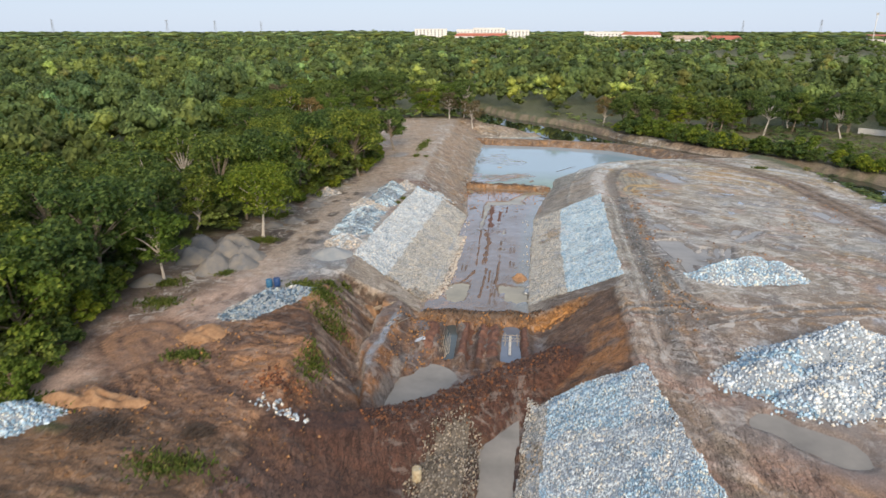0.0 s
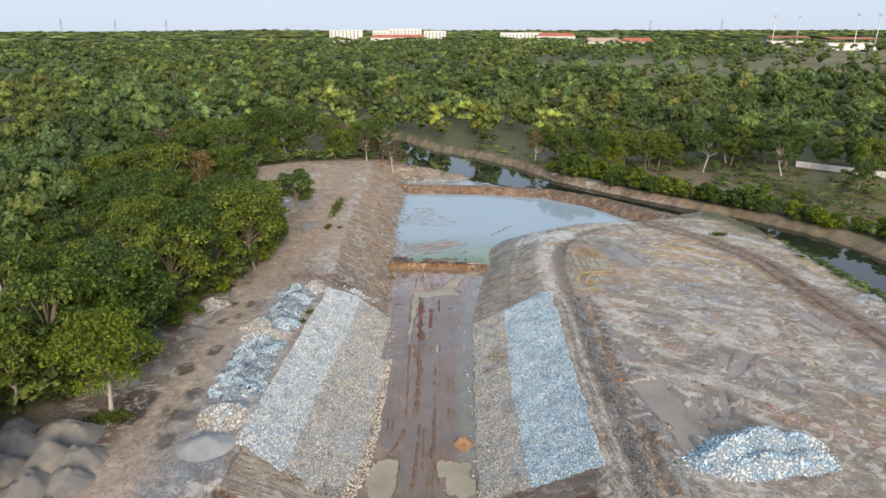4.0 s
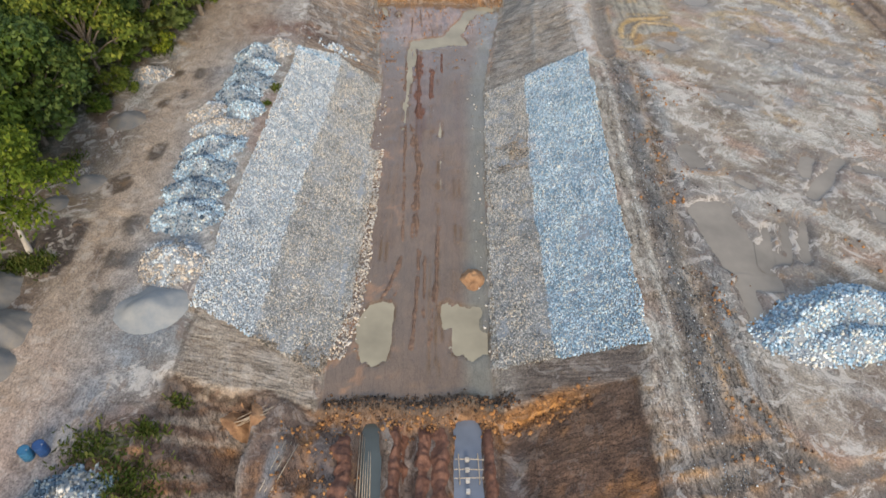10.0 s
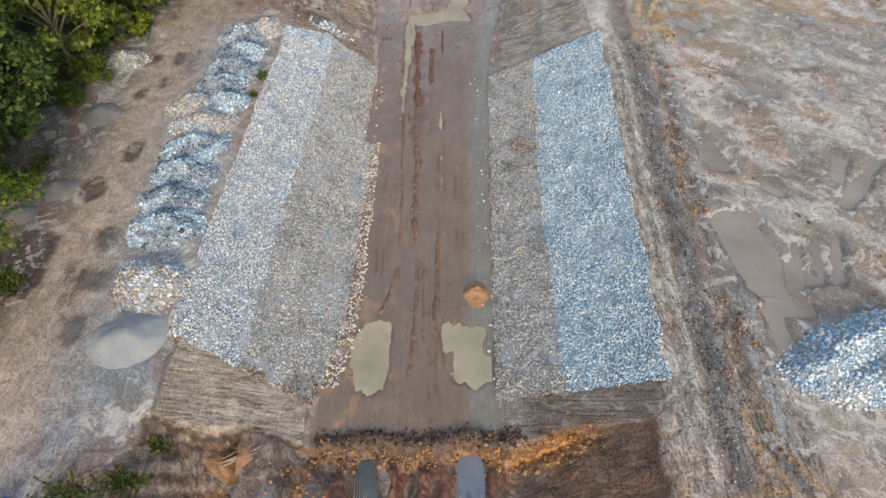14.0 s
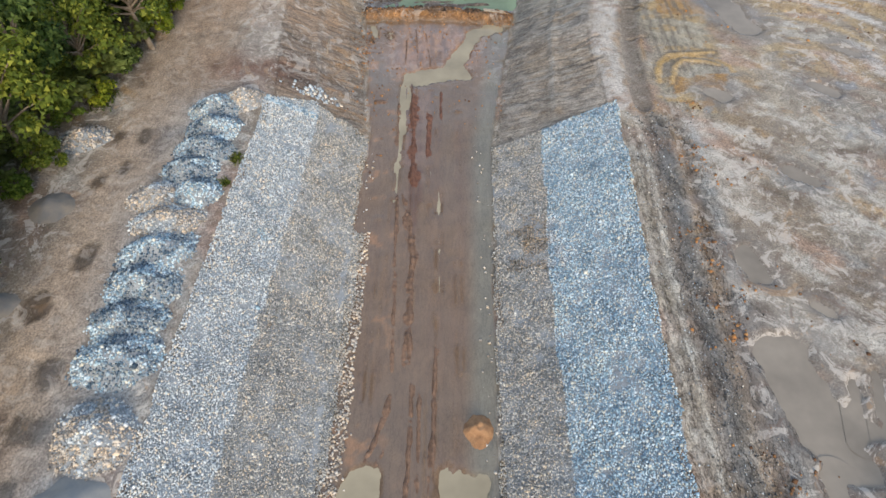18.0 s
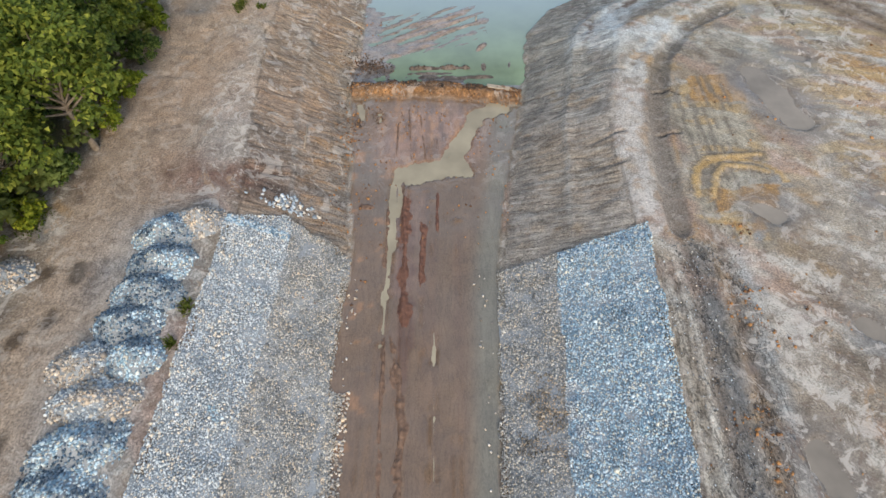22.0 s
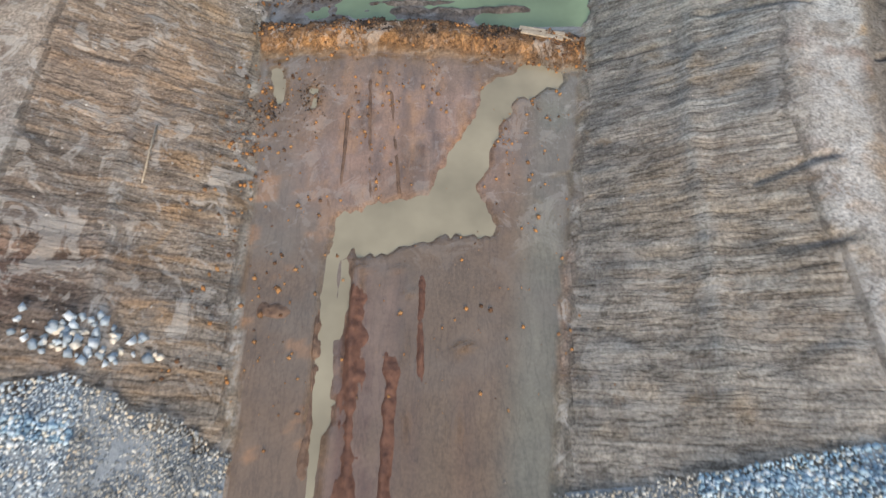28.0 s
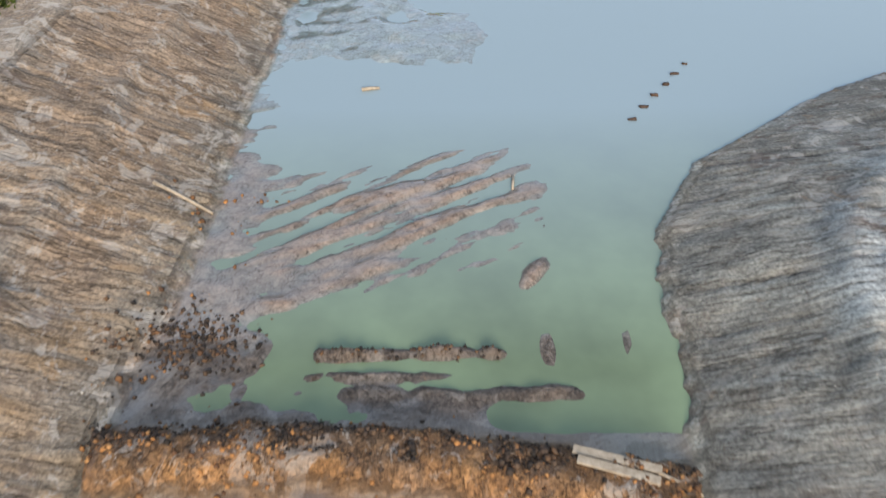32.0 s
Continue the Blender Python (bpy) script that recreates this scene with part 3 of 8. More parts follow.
    nt.links.new(wetness.outputs[0], b.inputs["Roughness"])
    film = add(nt, "ShaderNodeMapRange")
    film.inputs[1].default_value, film.inputs[2].default_value = 0.55, 0.95
    nt.links.new(attr.outputs["Alpha"], film.inputs[0])
    nt.links.new(film.outputs[0], b.inputs["Coat Weight"])
    b.inputs["Coat Roughness"].default_value, b.inputs["Coat IOR"].default_value = 0.03, 1.6
    dry = add(nt, "ShaderNodeMapRange")
    nt.links.new(attr.outputs["Alpha"], dry.inputs[0])
    dry.inputs[3].default_value, dry.inputs[4].default_value = 0.7, 0.03
    first = add(nt, "ShaderNodeBump", Distance=0.12)
    nt.links.new(dry.outputs[0], first.inputs["Strength"])
    lines_h = mix_rgb(nt, (1.0, 1.0, 1.0), f1.outputs[0], split.outputs[2])
    nt.links.new(mix_rgb(nt, lines_h, f0.outputs[0], deep_k.outputs[0], "MULTIPLY"), first.inputs["Height"])
    second = add(nt, "ShaderNodeBump", Distance=0.05)
    nt.links.new(dry.outputs[0], second.inputs["Strength"])
    nt.links.new(grit.outputs[0], second.inputs["Height"])
    nt.links.new(first.outputs[0], second.inputs["Normal"])
    nt.links.new(second.outputs[0], b.inputs["Normal"])
    return m


def water_material(name, colour, rough, ripple, sky_sheen=None):
    m, nt, b = material(name)
    n = noise_tex(nt, 0.25, 4, 0.6)
    tint = ramp_node(nt, [(0.3, tuple(c * 0.75 for c in colour)), (0.7, tuple(min(1, c * 1.25) for c in colour))])
    nt.links.new(n.outputs[0], tint.inputs[0])
    nt.links.new(tint.outputs[0], b.inputs["Base Color"])
    b.inputs["Roughness"].default_value = rough
    b.inputs["IOR"].default_value = 1.45
    # pale sky reflection painted into the base colour, growing along y
    if sky_sheen:
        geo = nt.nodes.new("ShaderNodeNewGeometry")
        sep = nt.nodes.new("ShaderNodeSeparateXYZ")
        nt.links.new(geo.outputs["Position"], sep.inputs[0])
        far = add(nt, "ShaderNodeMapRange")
        far.inputs[1].default_value, far.inputs[2].default_value = sky_sheen[0]
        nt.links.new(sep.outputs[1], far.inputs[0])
        nt.links.new(mix_rgb(nt, tint.outputs[0], sky_sheen[1], far.outputs[0]), b.inputs["Base Color"])
    wave = noise_tex(nt, 1.6, 3, 0.5)
    bump(nt, b, wave.outputs[0], ripple, 0.03)
    return m


def stone_material(name, dark, mid, light, island=True):
    m, nt, b = material(name)
    src = nt.nodes.new("ShaderNodeNewGeometry" if island else "ShaderNodeObjectInfo")
    buff = (light[0] * 0.96, light[1] * 0.84, light[2] * 0.70)
    r = ramp_node(nt, [(0.0, tuple(v * 0.75 for v in dark)), (0.14, dark), (0.5, mid), (0.84, light), (0.87, buff), (1.0, buff)])
    nt.links.new(src.outputs["Random Per Island" if island else "Random"], r.inputs[0])
    n = noise_tex(nt, 6.0, 5, 0.7)
    f = ramp_node(nt, [(0.3, (0.70, 0.69, 0.68)), (0.7, (1.14, 1.14, 1.14))])
    nt.links.new(n.outputs[0], f.inputs[0])
    wide = noise_tex(nt, 0.7, 5, 0.65)
    g = ramp_node(nt, [(0.32, (0.70, 0.74, 0.78)), (0.5, (1, 1, 1)), (0.68, (1.18, 1.13, 1.06))])
    nt.links.new(wide.outputs[0], g.inputs[0])
    c = mix_rgb(nt, r.outputs[0], f.outputs[0], 1.0, "MULTIPLY")
    nt.links.new(mix_rgb(nt, c, g.outputs[0], 1.0, "MULTIPLY"), b.inputs["Base Color"])
    b.inputs["Roughness"].default_value = 0.85
    bump(nt, b, n.outputs[0], 0.5, 0.05)
    return m


def plain_material(name, low, high, rough, scale, relief=0.4, depth=0.03, metal=0.0):
    m, nt, b = material(name)
    n = noise_tex(nt, scale, 6, 0.65)
    r = ramp_node(nt, [(0.3, low), (0.7, high)])
    nt.links.new(n.outputs[0], r.inputs[0])
    nt.links.new(r.outputs[0], b.inputs["Base Color"])
    b.inputs["Roughness"].default_value, b.inputs["Metallic"].default_value = rough, metal
    bump(nt, b, n.outputs[0], relief, depth)
    return m


def leaf_material(name, stops, tinted=False):
    m, nt, b = material(name)
    src = nt.nodes.new("ShaderNodeNewGeometry")
    r = ramp_node(nt, stops)
    nt.links.new(src.outputs["Random Per Island"], r.inputs[0])
    if tinted:
        t = nt.nodes.new("ShaderNodeAttribute")
        t.attribute_name = "tint"
        c = mix_rgb(nt, r.outputs[0], t.outputs["Color"], 1.0, "MULTIPLY")
    else:
        o = nt.nodes.new("ShaderNodeObjectInfo")
        t = ramp_node(nt, [(0.0, (0.72, 0.80, 0.8)), (0.5, (1, 1, 1)), (0.8, (1.3, 1.18, 0.85)), (1.0, (1.8, 1.5, 0.95))])
        nt.links.new(o.outputs["Random"], t.inputs[0])
        c = mix_rgb(nt, r.outputs[0], t.outputs[0], 1.0, "MULTIPLY")
    fleck = noise_tex(nt, 3.2 if not tinted else 2.0, 5, 0.8)
    fl = ramp_node(nt, [(0.36, (0.62, 0.66, 0.62)), (0.5, (1, 1, 1)), (0.64, (1.35, 1.32, 1.2))])
    nt.links.new(fleck.outputs[0], fl.inputs[0])
    c = mix_rgb(nt, c, fl.outputs[0], 1.0, "MULTIPLY")
    nt.links.new(c, b.inputs["Base Color"])
    b.inputs["Roughness"].default_value = 0.65
    b.inputs["Specular IOR Level"].default_value = 0.2
    out = nt.nodes["Material Output"]
    tr = nt.nodes.new("ShaderNodeBsdfTranslucent")
    nt.links.new(c, tr.inputs["Color"])
    mx = nt.nodes.new("ShaderNodeMixShader")
    mx.inputs[0].default_value = 0.4
    nt.links.new(b.outputs[0], mx.inputs[1])
    nt.links.new(tr.outputs[0], mx.inputs[2])
    nt.links.new(mx.outputs[0], out.inputs[0])
    return m


SOIL = soil_material()
# own green near the dam; the far pale blue is painted sky reflection
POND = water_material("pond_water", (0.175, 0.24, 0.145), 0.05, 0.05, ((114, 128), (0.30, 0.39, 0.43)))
GREY_MURK = water_material("grey_puddle_water", (0.245, 0.215, 0.175), 0.02, 0.02)
MURK = water_material("muddy_water", (0.325, 0.285, 0.20), 0.06, 0.05)
RIVER_WATER = water_material("river_water", (0.022, 0.03, 0.02), 0.015, 0.015)
# blue of the reflected sky painted into the trench water's base colour
SKY_TINTED = water_material("sky_tinted_water", (0.17, 0.195, 0.24), 0.06, 0.04)
TRENCH_WATER = water_material("trench_water", (0.07, 0.085, 0.085), 0.03, 0.03)
# bluish limestone, its blue deepened by skylight painted into the colour
SKYLIT_BLUE = stone_material("skylit_blue_limestone", (0.24, 0.38, 0.49), (0.45, 0.625, 0.745), (0.75, 0.85, 0.90))
WHITE_STONE = stone_material("white_limestone", (0.32, 0.385, 0.44), (0.54, 0.62, 0.675), (0.80, 0.84, 0.85))
GREY_STONE = stone_material("grey_gravel", (0.25, 0.255, 0.245), (0.45, 0.45, 0.425), (0.68, 0.68, 0.64))
SOILED = stone_material("soiled_gravel", (0.09, 0.075, 0.055), (0.21, 0.18, 0.14), (0.42, 0.38, 0.32))
WARM_GREY = stone_material("warm_gravel", (0.15, 0.13, 0.10), (0.31, 0.275, 0.22), (0.55, 0.50, 0.43))
WARM_STONE = stone_material("warm_stone", (0.29, 0.26, 0.225), (0.51, 0.46, 0.40), (0.74, 0.70, 0.63))
# single stones with the same painted skylight blue
LOOSE_SKYLIT = stone_material("loose_skylit_blue_stone", (0.20, 0.32, 0.43), (0.42, 0.58, 0.70), (0.70, 0.79, 0.85), False)
# darker copy of the limestone, with the shade of far sides painted in
SHADED_BLUE = stone_material("shaded_blue_limestone", (0.055, 0.095, 0.14), (0.145, 0.23, 0.315), (0.42, 0.52, 0.59))
DARK_GRAVEL = stone_material("dark_gravel", (0.045, 0.05, 0.055), (0.12, 0.13, 0.14), (0.36, 0.38, 0.39))
ORANGE_CLODS = stone_material("orange_clods", (0.12, 0.06, 0.03), (0.30, 0.15, 0.06), (0.46, 0.25, 0.10))
RUST_CLODS = stone_material("rust_clods", (0.07, 0.025, 0.012), (0.21, 0.075, 0.03), (0.36, 0.16, 0.07))
DARK_CLODS = stone_material("dark_clods", (0.03, 0.022, 0.016), (0.075, 0.05, 0.035), (0.16, 0.10, 0.06))
RED_CLODS = stone_material("red_clods", (0.04, 0.018, 0.011), (0.095, 0.040, 0.022), (0.21, 0.09, 0.04))
LOOSE_GREY = stone_material("loose_grey_stone", (0.16, 0.15, 0.135), (0.30, 0.285, 0.255), (0.52, 0.49, 0.44), False)
SAND = plain_material("pale_sand", (0.125, 0.13, 0.135), (0.245, 0.21, 0.165), 0.9, 0.8)
GREY_SAND = plain_material("grey_sand", (0.19, 0.215, 0.235), (0.33, 0.325, 0.30), 0.9, 0.8)
CLAY_LUMP = plain_material("clay_lump", (0.19, 0.095, 0.045), (0.44, 0.26, 0.135), 0.9, 1.6, 1.0, 0.2)
BEDDING = plain_material("stone_bedding", (0.20, 0.225, 0.245), (0.34, 0.365, 0.38), 0.95, 3.0, 0.8, 0.1)
SOILED_BED = plain_material("soiled_bedding", (0.085, 0.07, 0.055), (0.20, 0.165, 0.125), 0.95, 3.0, 0.8, 0.1)
BARK = plain_material("bark", (0.12, 0.09, 0.06), (0.30, 0.25, 0.19), 0.9, 4.0)
PALE_BARK = plain_material("pale_bark", (0.34, 0.30, 0.25), (0.55, 0.50, 0.44), 0.85, 4.0)
WOOD = plain_material("weathered_wood", (0.30, 0.24, 0.17), (0.55, 0.47, 0.36), 0.8, 6.0)
LEAF = leaf_material("leaf", [(0.0, (0.0291, 0.056, 0.0157)), (0.5, (0.0874, 0.139, 0.0336)), (1.0, (0.196, 0.246, 0.0616))])
BRIGHT_LEAF = leaf_material("bright_leaf", [(0.0, (0.0455, 0.0828, 0.0124)), (0.5, (0.112, 0.17, 0.0232)), (1.0, (0.207, 0.256, 0.0414))])
GRASS = leaf_material("grass_blade", [(0.0, (0.04, 0.065, 0.015)), (0.5, (0.08, 0.12, 0.025)), (1.0, (0.17, 0.18, 0.06))])
DRY_LEAF = leaf_material("dry_leaf", [(0.0, (0.08, 0.064, 0.032)), (0.5, (0.152, 0.12, 0.064)), (1.0, (0.216, 0.176, 0.096))])
WOODS_LEAF = leaf_material("woods_leaf", [(0.0, (0.101, 0.129, 0.0536)), (0.5, (0.144, 0.175, 0.0703)), (1.0, (0.191, 0.221, 0.0927))], True)


# ---- mesh helpers ----
def mesh_from(name, verts, faces, mat=None, smooth=False):
    """A mesh from arrays: faces is an n x 3 or n x 4 array."""
    verts, faces = np.asarray(verts, np.float32), np.asarray(faces, np.int32)
    me = bpy.data.meshes.new(name)
    n, k = faces.shape
    me.vertices.add(len(verts))
    me.vertices.foreach_set("co", verts.ravel())
    me.loops.add(n * k)
    me.loops.foreach_set("vertex_index", faces.ravel())
    me.polygons.add(n)
    me.polygons.foreach_set("loop_start", np.arange(0, n * k, k, dtype=np.int32))
    if smooth:
        me.polygons.foreach_set("use_smooth", np.ones(n, bool))
    me.update(calc_edges=True)
    if mat:
        me.materials.append(mat)
    return me


def colours(me, name, rgba):
    a = me.color_attributes.new(name, "FLOAT_COLOR", "POINT")
    a.data.foreach_set("color", np.asarray(rgba, np.float32).ravel())


def part(name, me, parent, label="", kind=""):
    ob = new(name, me)
    ob.parent = parent
    return tagged(ob, label=label, kind=kind)


def empty(name, place, label, category, group="", kind=""):
    ob = new(name)
    ob.location = place
    ob.empty_display_size = 0.3
    return tagged(ob, label, category, group, kind)


def from_bm(name, bm, mat=None, smooth=False):
    me = bpy.data.meshes.new(name)
    bm.to_mesh(me)
    bm.free()
    if mat:
        me.materials.append(mat)
    if smooth:
        me.polygons.foreach_set("use_smooth", np.ones(len(me.polygons), bool))
    return me


# ---- ground sheet ----
def axis(parts):
    out = [np.arange(a, b, s) for a, b, s in parts]
    return np.concatenate(out)


def growing(start, first, factor, end):
    out, v, s = [], start, first
    while v < end:
        v, s = v + s, s * factor
        out.append(v)
    return np.array(out)


xs = np.concatenate([-growing(50, 0.6, 1.13, 4200)[::-1], axis([(-50, -33, 0.5), (-33, -20, 0.3), (-20, 18, 0.21), (18, 30, 0.26), (30, 52, 0.42)]), growing(52, 0.6, 1.13, 4200)])
ys = np.concatenate([-growing(-20, 0.5, 1.25, 600)[::-1], axis([(20, 57, 0.24), (57, 59.5, 0.14), (59.5, 92, 0.22), (92, 128, 0.115), (128, 176, 0.27)]), growing(176, 0.4, 1.10, 4600)])
GX, GY = np.meshgrid(xs, ys)
GZ, INFO = ground(GX, GY)


def height(x, y):
    """Height of the ground sheet at one place."""
    i, j = int(np.clip(np.searchsorted(xs, x) - 1, 0, len(xs) - 2)), int(np.clip(np.searchsorted(ys, y) - 1, 0, len(ys) - 2))
    u, v = (x - xs[i]) / (xs[i + 1] - xs[i]), (y - ys[j]) / (ys[j + 1] - ys[j])
    return float((GZ[j, i] * (1 - u) + GZ[j, i + 1] * u) * (1 - v) + (GZ[j + 1, i] * (1 - u) + GZ[j + 1, i + 1] * u) * v)


def blend(c, colour, w):
    return c * (1 - w[..., None]) + np.array(colour) * w[..., None]


def soil_colours(x, y, h, q):
    n1, n2, n3, n4 = fbm(x, y, 9, 40, 4), fbm(x, y, 2.6, 41, 4), fbm(x, y, 0.9, 42, 3), fbm(x, y, 20, 43, 3)
    c = np.zeros((*x.shape, 3)) + np.array((0.11, 0.11, 0.05))              # woodland floor
    wet = np.zeros(x.shape)
    site_r = step(10, 13, x) * step(6, 2, (x - np.interp(y, [0, 60, 85, 98, 108, 118, 150], [62, 52, 48.5, 47, 45.5, 39, 30])) + 2 * n2)
    site_l = step(-35.5, -32.5, x + 2.0 * n2 - np.interp(y, [0, 34, 60, 74, 92, 118, 128, 165, 175], [-45, -3.5, -1.5, 2.2, 6.0, 8.5, -7, -8, 14]))
    site = np.clip(np.maximum(site_l * step(14, 11, x), site_r) * step(176, 168, y), 0, 1)
    c = blend(c, (0.32, 0.25, 0.185), site)                                   # pinkish laterite sand
    c = blend(c, (0.46, 0.405, 0.335), site * step(-0.1, 0.5, n1 + 0.4 * n2) * 0.75)
    c = blend(c, (0.22, 0.18, 0.14), site * step(0.1, 0.5, n2 - 0.3 * n1) * 0.6)
    # right plain: pale streaks, ochre and grey patches
    r = q["right"] * site
    diag = fbm((x * 0.65 + y * 0.75) * 2.4, (x * 0.75 - y * 0.65) * 0.8, 7, 44, 5)
    c = blend(c, (0.54, 0.485, 0.42), r * step(0.0, 0.5, diag) * 0.5)
    c = blend(c, (0.25, 0.22, 0.185), r * step(0.1, 0.6, -diag) * 0.4)
    ochre = np.exp(-(((x - 20) / 4.5) ** 2 + ((y - 98) / 8) ** 2)) + np.exp(-(((x - 33) / 5) ** 2 + ((y - 111) / 4) ** 2))
    c = blend(c, (0.46, 0.28, 0.11), r * np.clip(ochre * (0.3 + 1.1 * n2), 0, 0.5))
    c = blend(c, (0.25, 0.20, 0.15), step(-3.5, 0, x - 14) * step(60, 54, y) * step(46, 50, y) * site * 0.45 * (0.7 + n2))
    c = blend(c, (0.10, 0.095, 0.09), r * np.exp(-((x - 15.0 - 0.02 * (y - 75) - 0.5 * n2) / 1.3) ** 2) * step(94, 86, y) * step(42, 52, y) * step(-0.6, 0.2, n3 + 0.3) * 0.9)
    for k, (col, cover) in enumerate((((0.46, 0.275, 0.115), 0.40), ((0.62, 0.56, 0.49), 0.24), ((0.16, 0.11, 0.08), 0.32), ((0.27, 0.265, 0.255), 0.42), ((0.43, 0.27, 0.195), 0.22))):
        spots = fbm((x * 0.65 + y * 0.75) * 1.5, (x * 0.75 - y * 0.65) * 0.6, (2.2, 1.7, 1.5, 2.8, 4.0)[k], 130 + 7 * k, 5) + 0.22 * fbm(x, y, 14, 131 + 7 * k)
        c = blend(c, col, site * step(cover - 0.10, cover + 0.14, spots) * (0.75 - 0.12 * q["right"]))
    damp = r * step(0.30, 0.42, fbm((x * 0.9 - y * 0.4) * 1.5, x * 0.4 + y * 0.9, 3.2, 127, 4)) * step(0.0, 0.3, fbm(x, y, 18, 128) + 0.15)
    c = blend(c, (0.24, 0.215, 0.19), damp * 0.75)
    wet = np.maximum(wet, damp * 0.92)
    c = np.where((y < 52)[..., None], c * (1 - 0.2 * r * step(52, 40, y))[..., None], c)
    # service track: pale ruts, gravel, brown groove and orange smears at the nose
    t = x - np.interp(y, [40, 60, 92], [9.6, 10.4, 11.9]) + 0.25 * n2
    band = step(36, 44, y) * step(94, 88, y)
    for mid, wide, col, w in ((0.5, 0.3, (0.46, 0.42, 0.36), 0.7), (1.35, 0.3, (0.54, 0.50, 0.44), 0.85), (0.92, 0.2, (0.20, 0.17, 0.14), 0.7), (2.6, 0.72, (0.13, 0.128, 0.125), 0.9), (5.0, 0.5, (0.40, 0.405, 0.40), 0.6), (3.75, 0.4, (0.38, 0.25, 0.14), 0.6)):
        c = blend(c, col, band * np.exp(-((t - mid) / wide) ** 2) * w * np.clip(0.85 + 0.6 * n3, 0, 1))
    c = blend(c, (0.17, 0.13, 0.105), q["track"] * 0.55)
    nose_n = fbm(x, y, 1.1, 176, 4)
    rim_d = line_dist(x, y, PALE_RIM)[0]
    c = blend(c, (0.58, 0.53, 0.48), step(1.1, 0.6, rim_d + 0.5 * nose_n) * step(-0.5, -0.1, nose_n) * 0.8)
    c = blend(c, (0.42, 0.25, 0.13), step(1.2, 0.7, rim_d) * step(0.28, 0.42, nose_n) * 0.7)
    trough_d = line_dist(x, y, TROUGH)[0]
    c = blend(c, (0.195, 0.155, 0.12), step(0.85, 0.6, trough_d + 0.25 * nose_n) * 0.88)
    c = blend(c, (0.40, 0.24, 0.11), np.exp(-((trough_d - 0.95) / 0.16) ** 2) * step(-0.1, 0.2, nose_n) * 0.7)
    combs = fbm(x * 2.6, y * 0.3, 0.8, 177, 2)
    smear = step(0.5, -0.5, line_dist(x, y, [(18.0, 93, 0), (18.6, 99, 0), (18.8, 104, 0)])[0] - 2.6 + 0.8 * nose_n)
    c = blend(c, (0.42, 0.365, 0.275), smear * 0.75)
    c = blend(c, (0.46, 0.31, 0.15), smear * step(0.04, 0.13, fbm(x * 0.5, y * 2.0, 1.8, 146, 4)) * 0.85)
    c = blend(c, (0.22, 0.185, 0.145), smear * step(0.14, 0.24, combs) * 0.8)
    block = inside(x + 0.25 * nose_n, y + 0.25 * nose_n, OCHRE_BLOCK) * 1.0
    c = blend(c, (0.40, 0.225, 0.085), block * 0.9)
    c = blend(c, (0.20, 0.165, 0.13), block * step(0.05, 0.2, combs) * 0.75)
    low_patch = inside(x + 0.4 * nose_n, y + 0.4 * nose_n, OCHRE_LOW) * 1.0
    c = blend(c, (0.44, 0.235, 0.075), low_patch * step(-0.2, 0.05, fbm(x, y * 1.5, 1.3, 178, 3)) * 0.85)
    c = blend(c, (0.33, 0.33, 0.33), low_patch * step(0.22, 0.34, -nose_n) * 0.6)
    for curl in CURLS:
        d = line_dist(x, y, curl)[0] + 0.06 * nose_n
        c = blend(c, (0.19, 0.15, 0.115), np.exp(-((d - 0.35) / 0.12) ** 2) * 0.7)
        c = blend(c, (0.56, 0.37, 0.17), step(0.26, 0.14, d) * 0.85)
    for k, split in enumerate(SPLITS):
        d = line_dist(x, y, split)[0] + (0.14 if k == 0 else 0.05) * fbm(x, y, 0.5, 179, 2)
        c = blend(c, (0.055, 0.042, 0.034), step(0.26 if k == 0 else 0.13, 0.05, d) * 0.9)
    far_och = r * np.exp(-(((x - 34) / 5.5) ** 4 + ((y - 107.5) / 3.2) ** 4))
    c = blend(c, (0.50, 0.27, 0.10), far_och * step(-0.15, 0.1, fbm(x * 0.5, y * 1.6, 2.0, 175, 4)) * 0.8)
    rungs = np.abs(np.sin(2 * np.pi * (x + 0.08 * fbm(x, y, 2, 147)) / 0.85))
    c = blend(c, (0.17, 0.135, 0.10), smear * step(98.5, 100, y) * step(0.3, 0.05, rungs) * step(-0.3, 0.1, n2) * 0.7)
    arc = np.abs(np.hypot((x - 18.8) / 1.3, y - 95.6) - 2.3) + 0.6 * (y < 95.6)
    c = blend(c, (0.52, 0.33, 0.13), step(0.22, 0.08, arc) * 0.8)
    damp = np.exp(-(((x * 0.72 - y * 0.69 + 55.2) / 3.4) ** 4 + ((x * 0.69 + y * 0.72 - 92.2) / 1.9) ** 4)) * step(-0.25, 0.05, n2)
    c = blend(c, (0.25, 0.24, 0.24), damp * 0.85)
    wet = np.maximum(wet, damp * 0.9)
    c = blend(c, (0.175, 0.155, 0.13), q["pressed"] * 0.8)
    c = blend(c, (0.46, 0.27, 0.115), np.clip(q["berm"], 0, 1) * np.clip(0.75 + 0.8 * n3, 0, 1) * 0.85)
    # left road
    c = blend(c, (0.47, 0.345, 0.25), q["road"] * step(52, 64, y) * 0.9)
    c = blend(c, (0.58, 0.42, 0.315), q["road"] * step(64, 52, y) * 0.95)
    low = step(62, 46, y) * step(-12, -18, x) * site * (1 - q["rough"]) * (1 - 0.85 * q["road"])
    c = blend(c, (0.20, 0.13, 0.088), low * np.clip(0.55 + 0.8 * n2, 0, 0.9))
    c = blend(c, (0.14, 0.085, 0.055), low * step(0.1, 0.5, n1 - 0.4 * n3) * 0.7)
